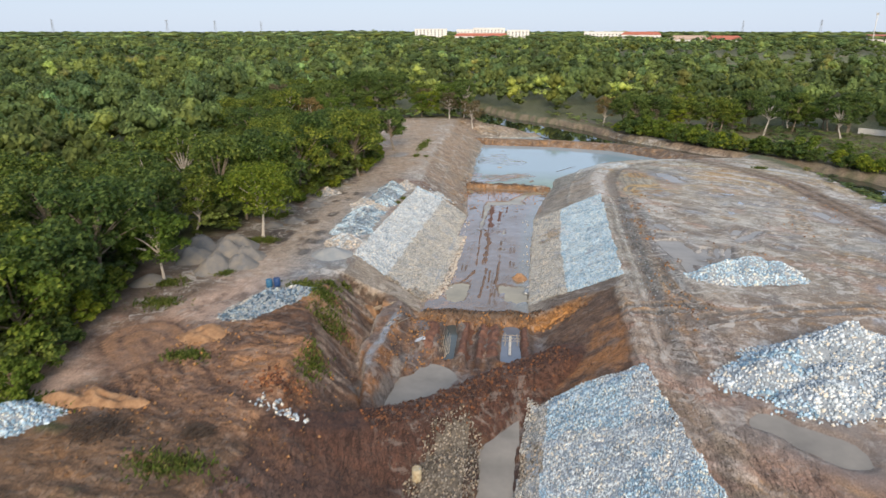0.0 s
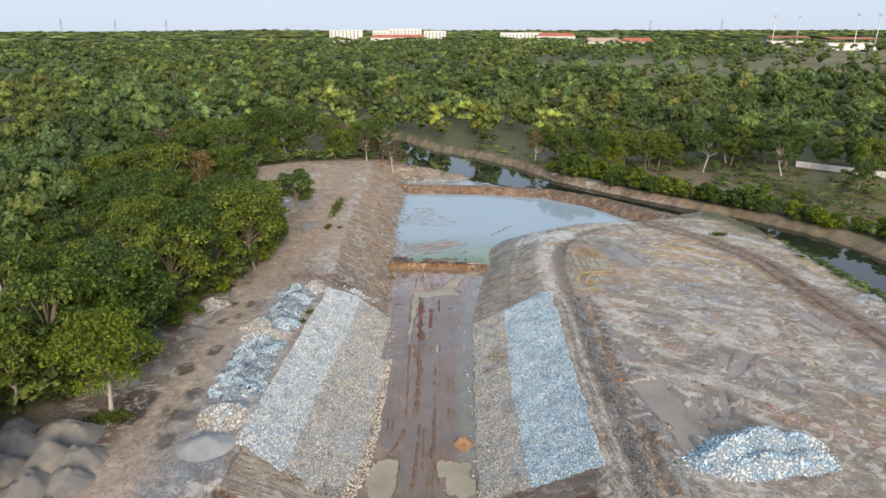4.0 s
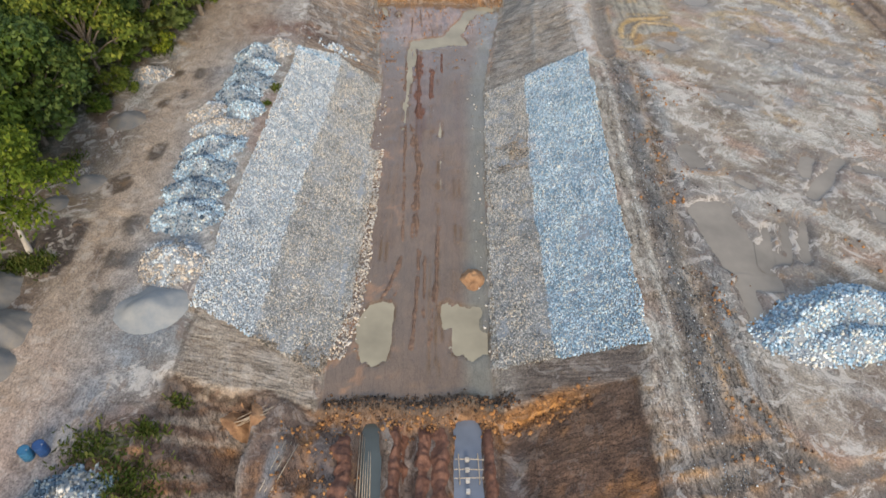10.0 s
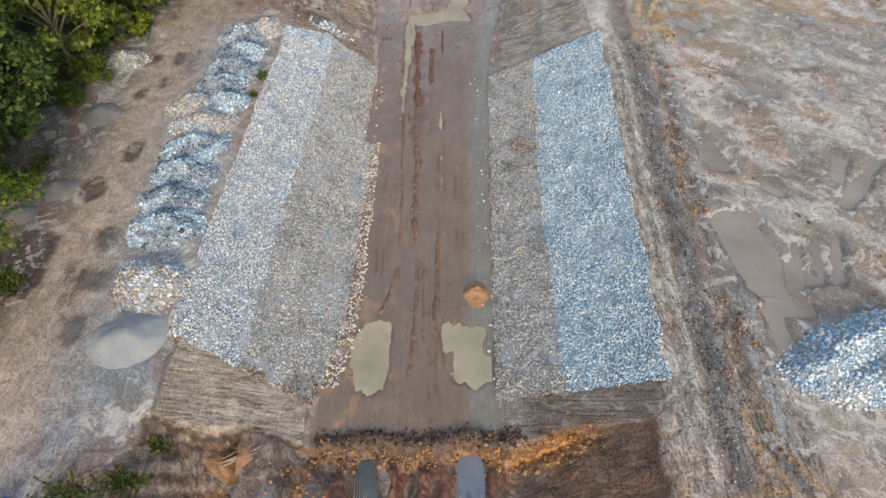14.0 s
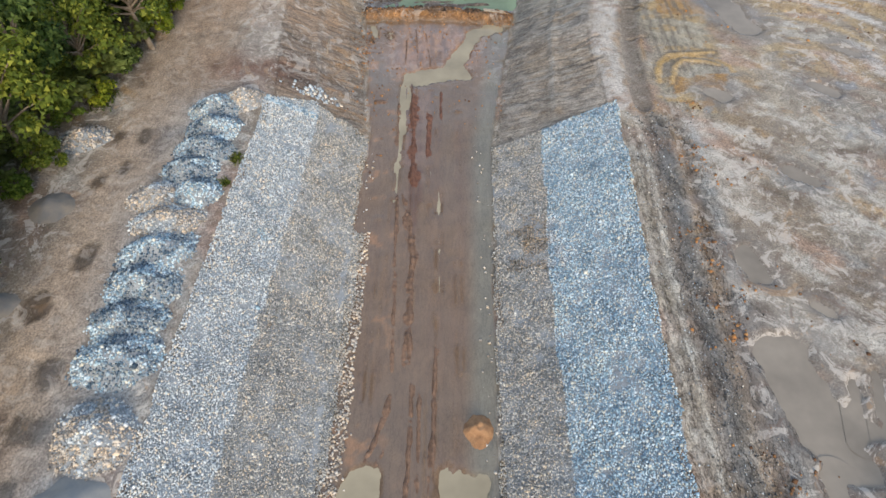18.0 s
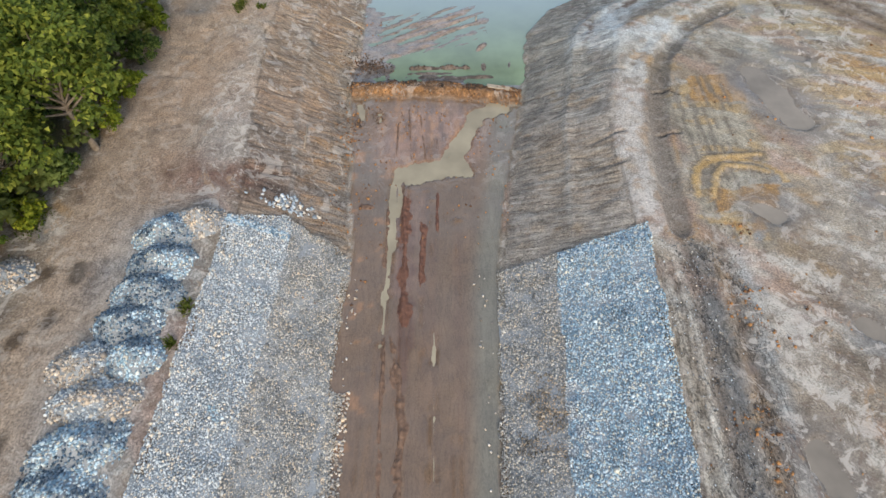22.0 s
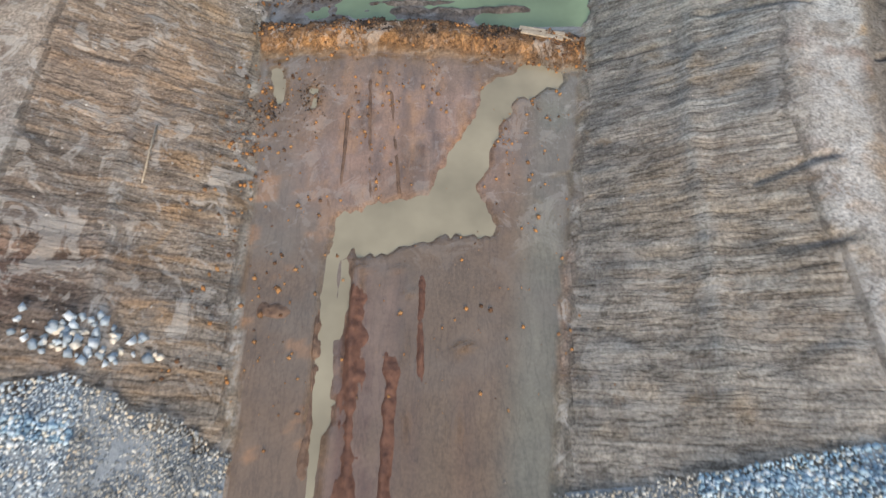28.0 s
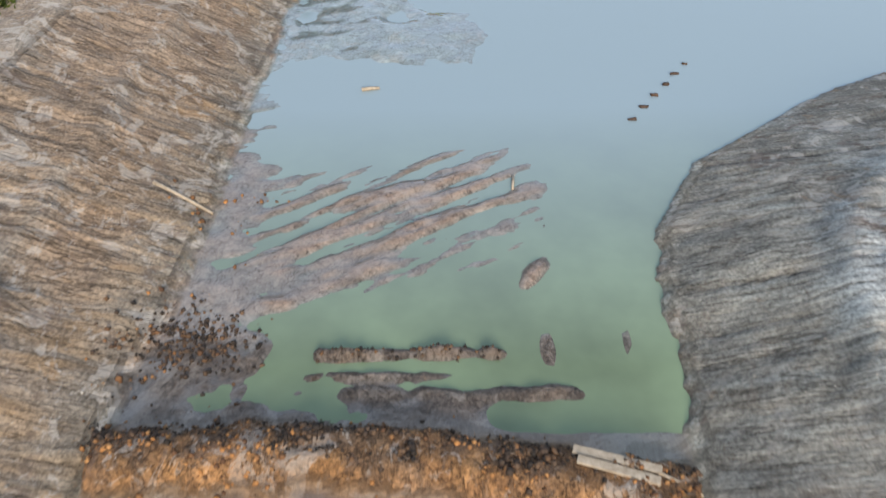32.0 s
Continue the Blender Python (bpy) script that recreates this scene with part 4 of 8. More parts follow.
    c = blend(c, (0.17, 0.11, 0.075), q["road"] * step(0.30, 0.42, fbm(x, y * 0.6, 1.9, 32)) * 0.7)
    for sx, sy, sr in WET_SPOTS:
        d = np.hypot((x - sx) * 1.5, y - sy) + 0.45 * n3 + 0.3 * n2
        c = blend(c, (0.42, 0.31, 0.20), step(sr + 0.35, sr + 0.1, d) * 0.4)
        c = blend(c, (0.13, 0.088, 0.058), step(sr + 0.3, sr + 0.05, d) * 0.95)
        wet = np.maximum(wet, step(sr, sr - 0.3, d) * 0.6)
    # darker brown earth, with the wood's shade painted into the same darkening
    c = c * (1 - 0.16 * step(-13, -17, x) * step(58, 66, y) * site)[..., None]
    litter = site * step(-24.6, -27, x + 1.5 * n2 + 0.05 * (y - 80)) * step(60, 70, y) * step(122, 112, y)
    c = blend(c, (0.16, 0.115, 0.08), litter * np.clip(0.6 + 0.9 * n2, 0, 0.9))
    c = blend(c, (0.17, 0.125, 0.088), site * step(-24.5, -27, x + 1.5 * n2) * step(64, 58, y) * step(44, 48, y) * (1 - q["road"]) * np.clip(0.6 + 0.7 * n2, 0, 0.85))
    c = blend(c, (0.135, 0.095, 0.066), site * step(-24.8, -26.5, x + 1.2 * n2) * step(50, 53, y) * step(72, 68, y) * np.clip(0.75 + 0.8 * n2, 0, 0.9))
    combed = np.exp(-(((x + 16.4) / 2.0) ** 4 + ((y - 103) / 5) ** 4))
    ridge = fbm((x - 0.32 * y) * 3.2, y * 0.35, 1.3, 152, 3)
    c = blend(c, (0.40, 0.385, 0.34), combed * step(0.0, 0.3, ridge) * 0.7)
    c = blend(c, (0.17, 0.145, 0.12), combed * step(0.08, 0.35, -ridge) * 0.75)
    # blue-grey dust of the unloaded stone
    dust = np.exp(-((x + np.interp(y, [44, 58, 70], [22.5, 18.8, 18.2])) / 2.8) ** 2) * step(42, 48, y) * step(96, 90, y)
    c = blend(c, (0.28, 0.30, 0.32), dust * np.clip(0.7 + 0.6 * n2, 0, 1))
    # ragged clay before the pit
    c = blend(c, (0.19, 0.112, 0.07), q["rough"] * 0.92)
    c = blend(c, (0.38, 0.20, 0.09), q["rough"] * step(0.0, 0.4, n1 + n2) * 0.75)
    c = blend(c, (0.38, 0.27, 0.195), q["rough"] * step(0.15, 0.45, fbm(y - 0.4 * x, x * 0.35, 2.4, 126, 5)) * 0.55)
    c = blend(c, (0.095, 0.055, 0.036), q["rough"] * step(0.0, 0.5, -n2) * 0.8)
    c = blend(c, (0.30, 0.15, 0.06), q["rough"] * step(0.25, 0.6, n3 + 0.4 * n2) * 0.6)
    band = fbm((y + 0.22 * x + 0.8 * fbm(x, y, 5, 168)) * 1.9, x * 0.22, 1.7, 169, 4)
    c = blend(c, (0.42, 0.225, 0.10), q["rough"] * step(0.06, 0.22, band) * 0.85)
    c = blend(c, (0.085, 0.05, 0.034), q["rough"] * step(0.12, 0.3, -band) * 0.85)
    c = blend(c, (0.40, 0.30, 0.23), q["rough"] * step(0.34, 0.46, band) * 0.6)
    c = blend(c, (0.24, 0.145, 0.095), q["turned"] * 0.85)
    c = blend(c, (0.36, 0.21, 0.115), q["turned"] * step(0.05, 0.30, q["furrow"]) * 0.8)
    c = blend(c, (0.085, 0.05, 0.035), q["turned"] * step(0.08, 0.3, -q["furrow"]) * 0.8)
    c = blend(c, (0.15, 0.10, 0.055), q["rough"] * step(36, 29, y + 3 * n2) * step(-10, -14, x) * 0.6)
    c = blend(c, (0.06, 0.095, 0.025), q["rough"] * step(0.32, 0.5, fbm(x, y, 4.5, 45, 4)) * 0.9)
    # cut slopes
    up = 1 - q["s1"]
    sl = q["slope1"]
    c = blend(c, (0.37, 0.295, 0.225), sl * 0.9)
    c = blend(c, (0.35, 0.252, 0.18), sl * step(0, -4, x) * step(92, 97, y) * 0.75)
    c = blend(c, (0.35, 0.31, 0.27), sl * (1 - 0.5 * step(0, -4, x)) * step(-0.2, 0.4, n1 + (x > 0) * 0.35 - 0.1) * 0.7)
    c = blend(c, (0.42, 0.27, 0.14), sl * step(0.05, 0.5, n2 + 0.3 * n3 - 0.25 * (x > 0)) * step(-12, -9, x - 6 * (x > 0)) * 0.65)
    c = blend(c, (0.41, 0.29, 0.20), sl * step(0.45, 0.15, q["s1"]) * step(0, 1, -x) * step(96, 112, y) * 0.7)
    c = blend(c, (0.50, 0.44, 0.39), step(0.16, 0.02, q["s1"]) * step(92, 96, y) * site * np.exp(-(np.minimum(np.abs(x + 16), np.abs(x - 12.4 - 0.0 * y)) / 1.5) ** 2) * 0.6)
    c = blend(c, (0.46, 0.27, 0.14), sl * step(92, 96, y) * step(0.45, 0.75, q["lines"] + 0.5 * n1) * step(1, -3, x) * 0.65)
    c = blend(c, (0.20, 0.165, 0.14), sl * step(92, 96, y) * step(0.05, 0.4, n1 - 0.3 * n2) * step(1, -3, x) * 0.6)
    c = blend(c, (0.23, 0.205, 0.18), sl * step(92, 96, y) * step(0.2, 0.8, -q["lines"] + 0.4 * n2) * 0.4)
    c = blend(c, (0.42, 0.39, 0.35), sl * step(92, 96, y) * step(0.3, 0.9, q["lines"] + 0.5 * n2) * step(0, 4, x) * 0.6)
    c = blend(c, (0.45, 0.265, 0.125), sl * step(92, 96, y) * step(0.3, 0.8, q["lines"] + 0.6 * n3) * step(0.45, 0.8, q["s1"]) * step(1, -3, x) * 0.6)
    c = blend(c, (0.23, 0.205, 0.18), sl * step(0.62, 0.9, q["s1"] + 0.25 * n2) * step(92, 96, y) * 0.5)
    c = blend(c, (0.17, 0.125, 0.10), sl * step(61.0, 60.0, y + 0.5 * n2) * step(2, 4, x) * 0.85)
    c = blend(c, (0.07, 0.055, 0.045), q["crack"] * 0.6)
    c = blend(c, (0.44, 0.41, 0.37), sl * step(92, 96, y) * np.exp(-((q["s1"] - 0.47 - 0.02 * n2) / 0.018) ** 2) * 0.65)
    nose = step(0.60, 0.35, q["s1"]) * step(110, 114, y) * step(128, 122, y) * step(8, 10, x) * step(24, 17, x)
    c = blend(c, (0.66, 0.63, 0.61), nose * step(-0.3, 0.1, n2) * 0.85)
    c = blend(c, (0.19, 0.11, 0.07), nose * step(0.02, 0.2, n3 + 0.3 * n2) * np.exp(-(((x - 13.5) / 2.6) ** 4 + ((y - 117) / 3.5) ** 4)) * 0.9)
    tip = step(1.5, 0.9, line_dist(x, y, [(12.8, 113.2, 0), (13.9, 116.8, 0), (15.4, 119.4, 0), (19.5, 122.4, 0)])[0] + 0.5 * n2)
    c = blend(c, (0.66, 0.63, 0.60), tip * 0.85)
    c = blend(c, (0.19, 0.11, 0.07), tip * step(0.05, 0.25, n3 + 0.3 * n2) * step(0.9, 0.2, line_dist(x, y, [(15.2, 119.2, 0), (18.4, 121.8, 0)])[0]) * 0.9)
    c = blend(c, (0.185, 0.085, 0.055), np.exp(-(((x + 15.5) / 4.2) ** 2 + ((y - 97) / 2.6) ** 2)) * np.clip(0.8 + n2, 0, 1) * 0.85)
    ring = fbm(np.hypot(x - 27, y - 96) * 2.2, np.arctan2(y - 96, x - 27) * 2.5, 2.4, 47, 4)
    c = blend(c, (0.50, 0.35, 0.18), r * step(92, 99, y) * step(23.5, 26, x) * step(0.10, 0.3, ring) * 0.7)
    c = blend(c, (0.60, 0.55, 0.51), r * step(90, 97, y) * step(23.0, 26, x) * step(0.15, 0.38, -ring + 0.3 * n2) * 0.7)
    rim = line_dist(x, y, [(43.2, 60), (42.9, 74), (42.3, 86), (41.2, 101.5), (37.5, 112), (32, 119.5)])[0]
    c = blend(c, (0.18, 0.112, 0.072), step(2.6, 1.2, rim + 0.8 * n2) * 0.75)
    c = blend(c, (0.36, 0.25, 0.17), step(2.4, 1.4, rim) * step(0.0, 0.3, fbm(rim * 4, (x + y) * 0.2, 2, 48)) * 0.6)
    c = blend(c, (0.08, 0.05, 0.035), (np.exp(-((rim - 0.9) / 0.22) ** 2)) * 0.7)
    c = blend(c, (0.43, 0.275, 0.18), site * step(-8, -11, x) * step(98, 112, y) * np.clip(0.6 + 0.6 * n2, 0.2, 0.9))
    c = blend(c, (0.46, 0.255, 0.125), q["dam"] * step(130, 140, y) * 0.7)
    c = blend(c, (0.05, 0.035, 0.03), inside(x + 0.3 * n2, y + 0.3 * n2, [(-27.5, 70.4), (-24.6, 69.8), (-25.0, 65.0), (-27.5, 66.0)]) * 0.85)
    # mud of the floor
    f = q["floor1"]
    c = blend(c, (0.195, 0.117, 0.066), f)
    c = blend(c, (0.16, 0.105, 0.066), f * step(0.0, 0.5, n1) * 0.6)
    c = blend(c, (0.19, 0.18, 0.135), f * step(1.6, 0.2, np.abs(x - np.interp(y, [60, 92, 111], [1.0, 2.3, 5.0]))) * 0.7)
    c = blend(c, (0.20, 0.155, 0.115), f * step(92, 100, y) * step(-0.1, 0.4, n2) * 0.7)
    fan = f * np.exp(-((x + 1.8) / 4.0) ** 4 - ((y - 106.0) / 4.2) ** 4)
    c = blend(c, (0.40, 0.225, 0.155), fan * np.clip(0.8 + 0.8 * n2, 0, 1))
    c = blend(c, (0.44, 0.21, 0.08), fan * step(0.06, 0.26, fbm(x * 2.4, y * 0.6, 1.3, 158, 4) + 0.25 * n3) * 0.5)
    c = blend(c, (0.13, 0.08, 0.06), fan * step(0.12, 0.3, fbm(x * 2.8, y * 0.5, 1.3, 159, 4)) * 0.6)
    wet = np.maximum(wet, 0.5 * f)
    c = blend(c, (0.15, 0.075, 0.045), q["rut"] * 0.45)
    tread = np.minimum(seg(x + 0.25 * n2, y, (-3.75, 100.5), (-3.25, 83))[0], seg(x + 0.3 * n3, y, (-2.9, 99.5), (-2.75, 86))[0] + 0.08)
    c = blend(c, (0.24, 0.135, 0.095), f * step(1.5, 0.6, np.abs(x + 3.1 - 0.02 * (y - 90))) * step(80, 86, y) * step(101, 98, y) * step(-0.3, 0.3, n2) * 0.5)
    c = blend(c, (0.12, 0.05, 0.03), f * step(0.27, 0.10, tread + 0.16 * n3 + 0.1 * n2) * 0.5)
    c = blend(c, (0.36, 0.17, 0.07), f * step(0.32, 0.5, n3 + 0.4 * n2) * 0.6 * step(-3, -6, x))
    wet = np.maximum(wet, f * (0.93 + 0.25 * n2))
    b = q["basin"]
    c = blend(c, (0.19, 0.20, 0.185), b)
    c = blend(c, (0.30, 0.335, 0.34), b * step(126, 130, y) * 0.9)
    wet = np.maximum(wet, b * step(126, 130, y) * 0.97)
    c = blend(c, (0.40, 0.19, 0.08), b * step(-4.06, -3.99, h + 0.06 * n3) * step(129, 125, y) * 0.9)
    c = blend(c, (0.30, 0.215, 0.175), b * step(129, 125, y) * step(-4.16, -4.06, h) * 0.85)
    c = blend(c, (0.12, 0.09, 0.075), b * step(115.2, 114.6, y) * np.clip(0.9 + 0.5 * n3, 0, 1))
    wet = np.maximum(wet, b * step(-3.85, -4.0, h) * 0.8)
    c = blend(c, (0.29, 0.13, 0.047), q["dam"] * (0.85 + 0.15 * n2))
    c = blend(c, (0.075, 0.055, 0.045), q["dam_back"] * q["dam"] * np.clip(0.85 + 0.6 * n3, 0, 1))
    c = blend(c, (0.17, 0.115, 0.085), q["dam"] * step(12, 26, x) * 0.85)
    c = blend(c, (0.15, 0.085, 0.05), q["dam"] * step(-0.05, 0.3, n3 + 0.5 * n2) * 0.7)
    c = blend(c, (0.44, 0.215, 0.085), q["dam"] * step(0.1, 0.4, fbm(x, y, 0.7, 174, 3)) * 0.7)
    wet = wet * (1 - q["dam"]) * (1 - 0.7 * b * step(115.2, 114.8, y) * step(-4.11, -4.06, h))
    # near pit
    s2 = q["s2"]
    p = step(0.03, 0.12, s2)
    c = blend(c, (0.135, 0.08, 0.052), p * 0.95)
    c = blend(c, (0.30, 0.215, 0.145), p * step(-9, -11, x) * step(0.5, 0.1, q["s2"]) * step(36, 42, y) * 0.7 * step(-0.3, 0.3, n2))
    c = blend(c, (0.36, 0.175, 0.065), p * step(0.05, 0.4, n2 + 0.3 * n3) * 0.75)
    c = blend(c, (0.13, 0.10, 0.085), q["floor2"] * step(-0.1, 0.4, -n2) * 0.75)
    c = blend(c, (0.34, 0.165, 0.06), step(0.2, 0.6, q["mound"]) * step(-0.35, 0.1, n2 + 0.4 * n3) * p * 0.85)
    lane = q["floor2"] * step(46, 49, y) * step(57.5, 56, y)
    for mid, wide, col in ((-4.5, 0.4, (0.17, 0.13, 0.10)), (-3.4, 0.45, (0.21, 0.16, 0.135)), (-2.55, 0.36, (0.055, 0.03, 0.022)), (-1.6, 0.4, (0.16, 0.105, 0.07)), (1.35, 0.2, (0.07, 0.05, 0.04)), (4.9, 0.9, (0.17, 0.13, 0.11))):
        c = blend(c, col, lane * np.exp(-((x - mid + 0.15 * n2) / wide) ** 4) * 0.85)
    prints = lane * np.exp(-((x - 3.2 + 0.2 * n2) / 0.45) ** 2) * step(0.15, 0.35, fbm(x, y, 0.45, 155, 2))
    c = blend(c, (0.035, 0.022, 0.016), prints * 0.9)
    rill = fbm((y - 0.5 * x) * 2.6, x * 0.4, 1.2, 156, 3)
    west = p * step(-11.0, -12.4, x) * step(36, 40, y)
    c = blend(c, (0.36, 0.285, 0.215), west * step(0.05, 0.3, rill) * 0.75)
    c = blend(c, (0.10, 0.06, 0.04), west * step(0.05, 0.35, -rill) * 0.7)
    c = blend(c, (0.46, 0.42, 0.37), p * np.exp(-((x + 12.3 + 0.4 * n2) / 0.35) ** 2) * step(44, 47, y) * step(57, 55, y) * 0.7)
    c = blend(c, (0.082, 0.038, 0.025), q["ramp"] * 0.92)
    c = blend(c, (0.08, 0.04, 0.027), p * np.exp(-(((x + 5) / 10) ** 4 + ((y - 29) / 9) ** 4)) * 0.85)
    c = blend(c, (0.17, 0.12, 0.10), p * np.exp(-(((x + 10.5) / 3) ** 2 + ((y - 26) / 3) ** 2)) * np.clip(0.7 + 0.6 * n2, 0, 1) * 0.8)
    wet = np.maximum(wet, q["floor2"] * (0.45 + 0.5 * -n2) * (1 - q["ramp"]))
    strip = step(0.55, 0.25, seg(x + 0.3 * n2, y, (-10.4, 55), (-11.4, 42))[0]) + step(0.5, 0.2, seg(x + 0.3 * n2, y, (-8.8, 50), (-9.6, 42))[0])
    c = blend(c, (0.20, 0.19, 0.175), np.clip(strip, 0, 1) * p * 0.85)
    wet = np.maximum(wet, np.clip(strip, 0, 1) * p * 0.95)
    c = blend(c, (0.43, 0.20, 0.06), q["edge"] * (1 - q["lip"]) * np.clip(0.9 + n2, 0, 1))
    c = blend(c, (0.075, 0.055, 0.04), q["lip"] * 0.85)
    # wet rims, river banks, the far country
    c = blend(c, (0.20, 0.165, 0.14), q["wet"] * 0.7)
    wet = np.maximum(wet, q["wet"] * 0.6)
    shoulder = q["river"] * np.where(x > np.interp(y, RIVER_Y, RIVER_X), step(3.0, 1.8, q["river_d"] + 0.8 * n2), 1)
    c = blend(c, (0.27, 0.195, 0.13), shoulder * (1 - q["dam"]) * step(-4.3, -3.8, h) * (0.85 + 0.15 * n2))
    c = blend(c, (0.12, 0.085, 0.06), shoulder * (1 - q["dam"]) * step(0.0, 0.3, n2 + 0.5 * n3) * 0.7)
    fields = step(40, 70, x) * step(150, 120, np.abs(y - 165 - 0.2 * x)) * (1 - site)
    c = blend(c, (0.17, 0.135, 0.09), fields * step(26, 12, q["river_d"]) * step(-0.4, 0.2, n1) * 0.9)
    c = blend(c, (0.07, 0.085, 0.03), (1 - site) * step(0.0, 0.4, n2) * 0.5 * (1 - q["river"]))
    over_river = ((x > np.interp(y, RIVER_Y, RIVER_X)) & (y < 200)) * 1.0
    belt = step(4, -4, y - np.interp(x, FAR_WOOD_X, FAR_WOOD_Y))
    c = blend(c, (0.20, 0.15, 0.085), over_river * belt * step(3, 6, q["river_d"]) * np.clip(0.8 + 0.6 * n2, 0, 1))
    c = blend(c, (0.12, 0.13, 0.05), over_river * belt * step(3, 6, q["river_d"]) * step(0.0, 0.35, fbm(x, y, 5, 129, 4)) * 0.8)
    plough = inside(x, y, FIELD) * 1.0
    c = blend(c, (0.135, 0.145, 0.055), plough)
    c = blend(c, (0.25, 0.175, 0.105), plough * step(0.0, 0.4, fbm(x, y * 3, 60, 46)) * 0.7)
    c = c * (1 - (site * step(60, 46, y))[..., None] * np.array((0.04, 0.13, 0.19)))
    c = c * (1 - step(104, 112, y)[..., None] * site[..., None] * np.array((0.05, 0.0, 0.0)))
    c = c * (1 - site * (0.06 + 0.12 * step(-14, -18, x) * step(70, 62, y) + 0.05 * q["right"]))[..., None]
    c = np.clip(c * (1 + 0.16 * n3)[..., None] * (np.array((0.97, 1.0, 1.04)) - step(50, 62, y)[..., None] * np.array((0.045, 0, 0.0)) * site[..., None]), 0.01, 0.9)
    rise = np.hypot(np.gradient(h, y[:, 0], axis=0), np.gradient(h, x[0], axis=1))
    wet = wet * (0.35 + 0.65 * step(0.45, 0.15, rise))
    return np.concatenate([c, np.clip(wet, 0, 1)[..., None]], -1)


def grain_lines(x, y, q, loose):
    """Across and along the way in which tools, wheels and rain have drawn the soil, and how plainly."""
    u, v, k = x + 0.0, y * 0.8, np.full(x.shape, 0.35)

    def use(mask, nu, nv, nk):
        nonlocal u, v, k
        u, v, k = np.where(mask, nu, u), np.where(mask, nv, v), np.where(mask, nk, k)
    use(q["right"] > 0.5, 0.65 * x + 0.75 * y, (0.75 * x - 0.65 * y) * 0.32, 0.4 * step(0.3, 2.5, np.abs(x - 18) + 3 * (y > 92)) * (1 - np.exp(-((y - 92) / 1.6) ** 2) * (x < 20)))
    use((x > 9) & (x < 18) & (y < 92), x + 0.02 * y, y * 0.3, 0.7 * step(0, 2, np.abs(x - 18)) * step(92, 89, y))
    use((q["road"] > 0.2) | ((x < -13) & (x > -27) & (y > 56)), x - np.interp(y, [0, 33, 40, 50, 60, 70, 90, 121, 165], [-75, -32.5, -27.5, -23.8, -22.8, -22.0, -21.2, -21.0, -23]), y * 0.35, 0.38)
    use(q["rough"] > 0.4, y + 0.22 * x + 0.8 * fbm(x, y, 5, 168), x * 0.3, 0.7)
    use(q["s2"] > 0.1, np.where(x > 2, y, x + 0.3 * y), np.where(x > 2, x * 0.4, y * 0.45), 0.8)
    use(q["slope1"] > 0.4, q["yy"] * np.where(x > 0, 1.9, 1.6), x * np.where(x > 0, 0.16, 0.19), np.where(x > 0, 0.60, 0.66))
    use(q["floor1"] > 0.5, x * 0.8 + 0.15 * fbm(x, y, 4, 112), y * 0.16, 0.35)
    use((q["basin"] > 0.5) | (q["dam"] > 0.5), x, y, 0.6)
    k = k * step(0.0, 1.2, np.abs(x + 27)) * np.where(y > 90, step(0.0, 0.8, np.abs(x - 14)), 1)
    k = k * np.where((x > 8) & (x < 20) & (q["slope1"] < 0.4), 1 - np.exp(-((y - 92) / 1.2) ** 2), 1)
    loose = np.clip(loose + 0.1 * step(0.2, 0.7, q["dam"]) + 0.25 * q["floor1"] * step(98, 102, y) + 0.2 * q["floor2"] + 0.12 * q["rough"] + 0.4 * q["slope1"] * step(1, -3, x) * step(94, 97, y), 0, 1)
    return np.stack([u, v, np.clip(k, 0, 1), loose], -1)


def grid_faces(ny, nx):
    i = np.arange(ny * nx).reshape(ny, nx)
    return np.stack([i[:-1, :-1], i[:-1, 1:], i[1:, 1:], i[1:, :-1]], -1).reshape(-1, 4)


bare = np.clip(step(10, 13, GX) * step(6, 2, GX - np.interp(GY, [0, 60, 85, 98, 108, 118, 150], [62, 52, 48.5, 47, 45.5, 39, 30])) + step(-34, -30, GX) * step(14, 11, GX) * (1 - INFO["floor1"]) * (1 - 0.6 * INFO["slope1"]), 0, 1)
LOOSE_SOIL = bare * step(176, 168, GY) * (1 - INFO["floor1"]) * (1 - INFO["basin"]) * (1 - 0.5 * INFO["ramp"]) * (1 - 0.9 * INFO["rough"]) * (1 - 0.8 * INFO["turned"]) * step(24, 46, GY) * (1 - 0.85 * step(0.02, 0.1, INFO["s2"]))
LOOSE_SOIL *= 1 - 0.75 * np.exp(-((GX - 12.9 - 0.03 * (GY - 70)) / 1.9) ** 4) * step(42, 48, GY) * step(95, 90, GY)
LOOSE_SOIL *= 1 - 0.75 * np.exp(-((GX - 18) / 7.5) ** 4 - ((GY - 104) / 13) ** 4)
LOOSE_SOIL *= 1 - 0.6 * INFO["road"]
LOOSE_SOIL *= 1 - 0.7 * step(3, 1.5, line_dist(GX, GY, [(43.2, 60), (42.9, 74), (42.3, 86), (41.2, 101.5), (37.5, 112), (32, 119.5)])[0])
g_mesh = mesh_from("ground", np.stack([GX, GY, GZ], -1).reshape(-1, 3), grid_faces(len(ys), len(xs)), SOIL, True)
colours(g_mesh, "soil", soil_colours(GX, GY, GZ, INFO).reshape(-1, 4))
colours(g_mesh, "grain", grain_lines(GX, GY, INFO, LOOSE_SOIL).reshape(-1, 4))
tagged(new("ground", g_mesh), "laterite earth of a dug channel, spoil plain and woodland floor", "ground", kind="structure")


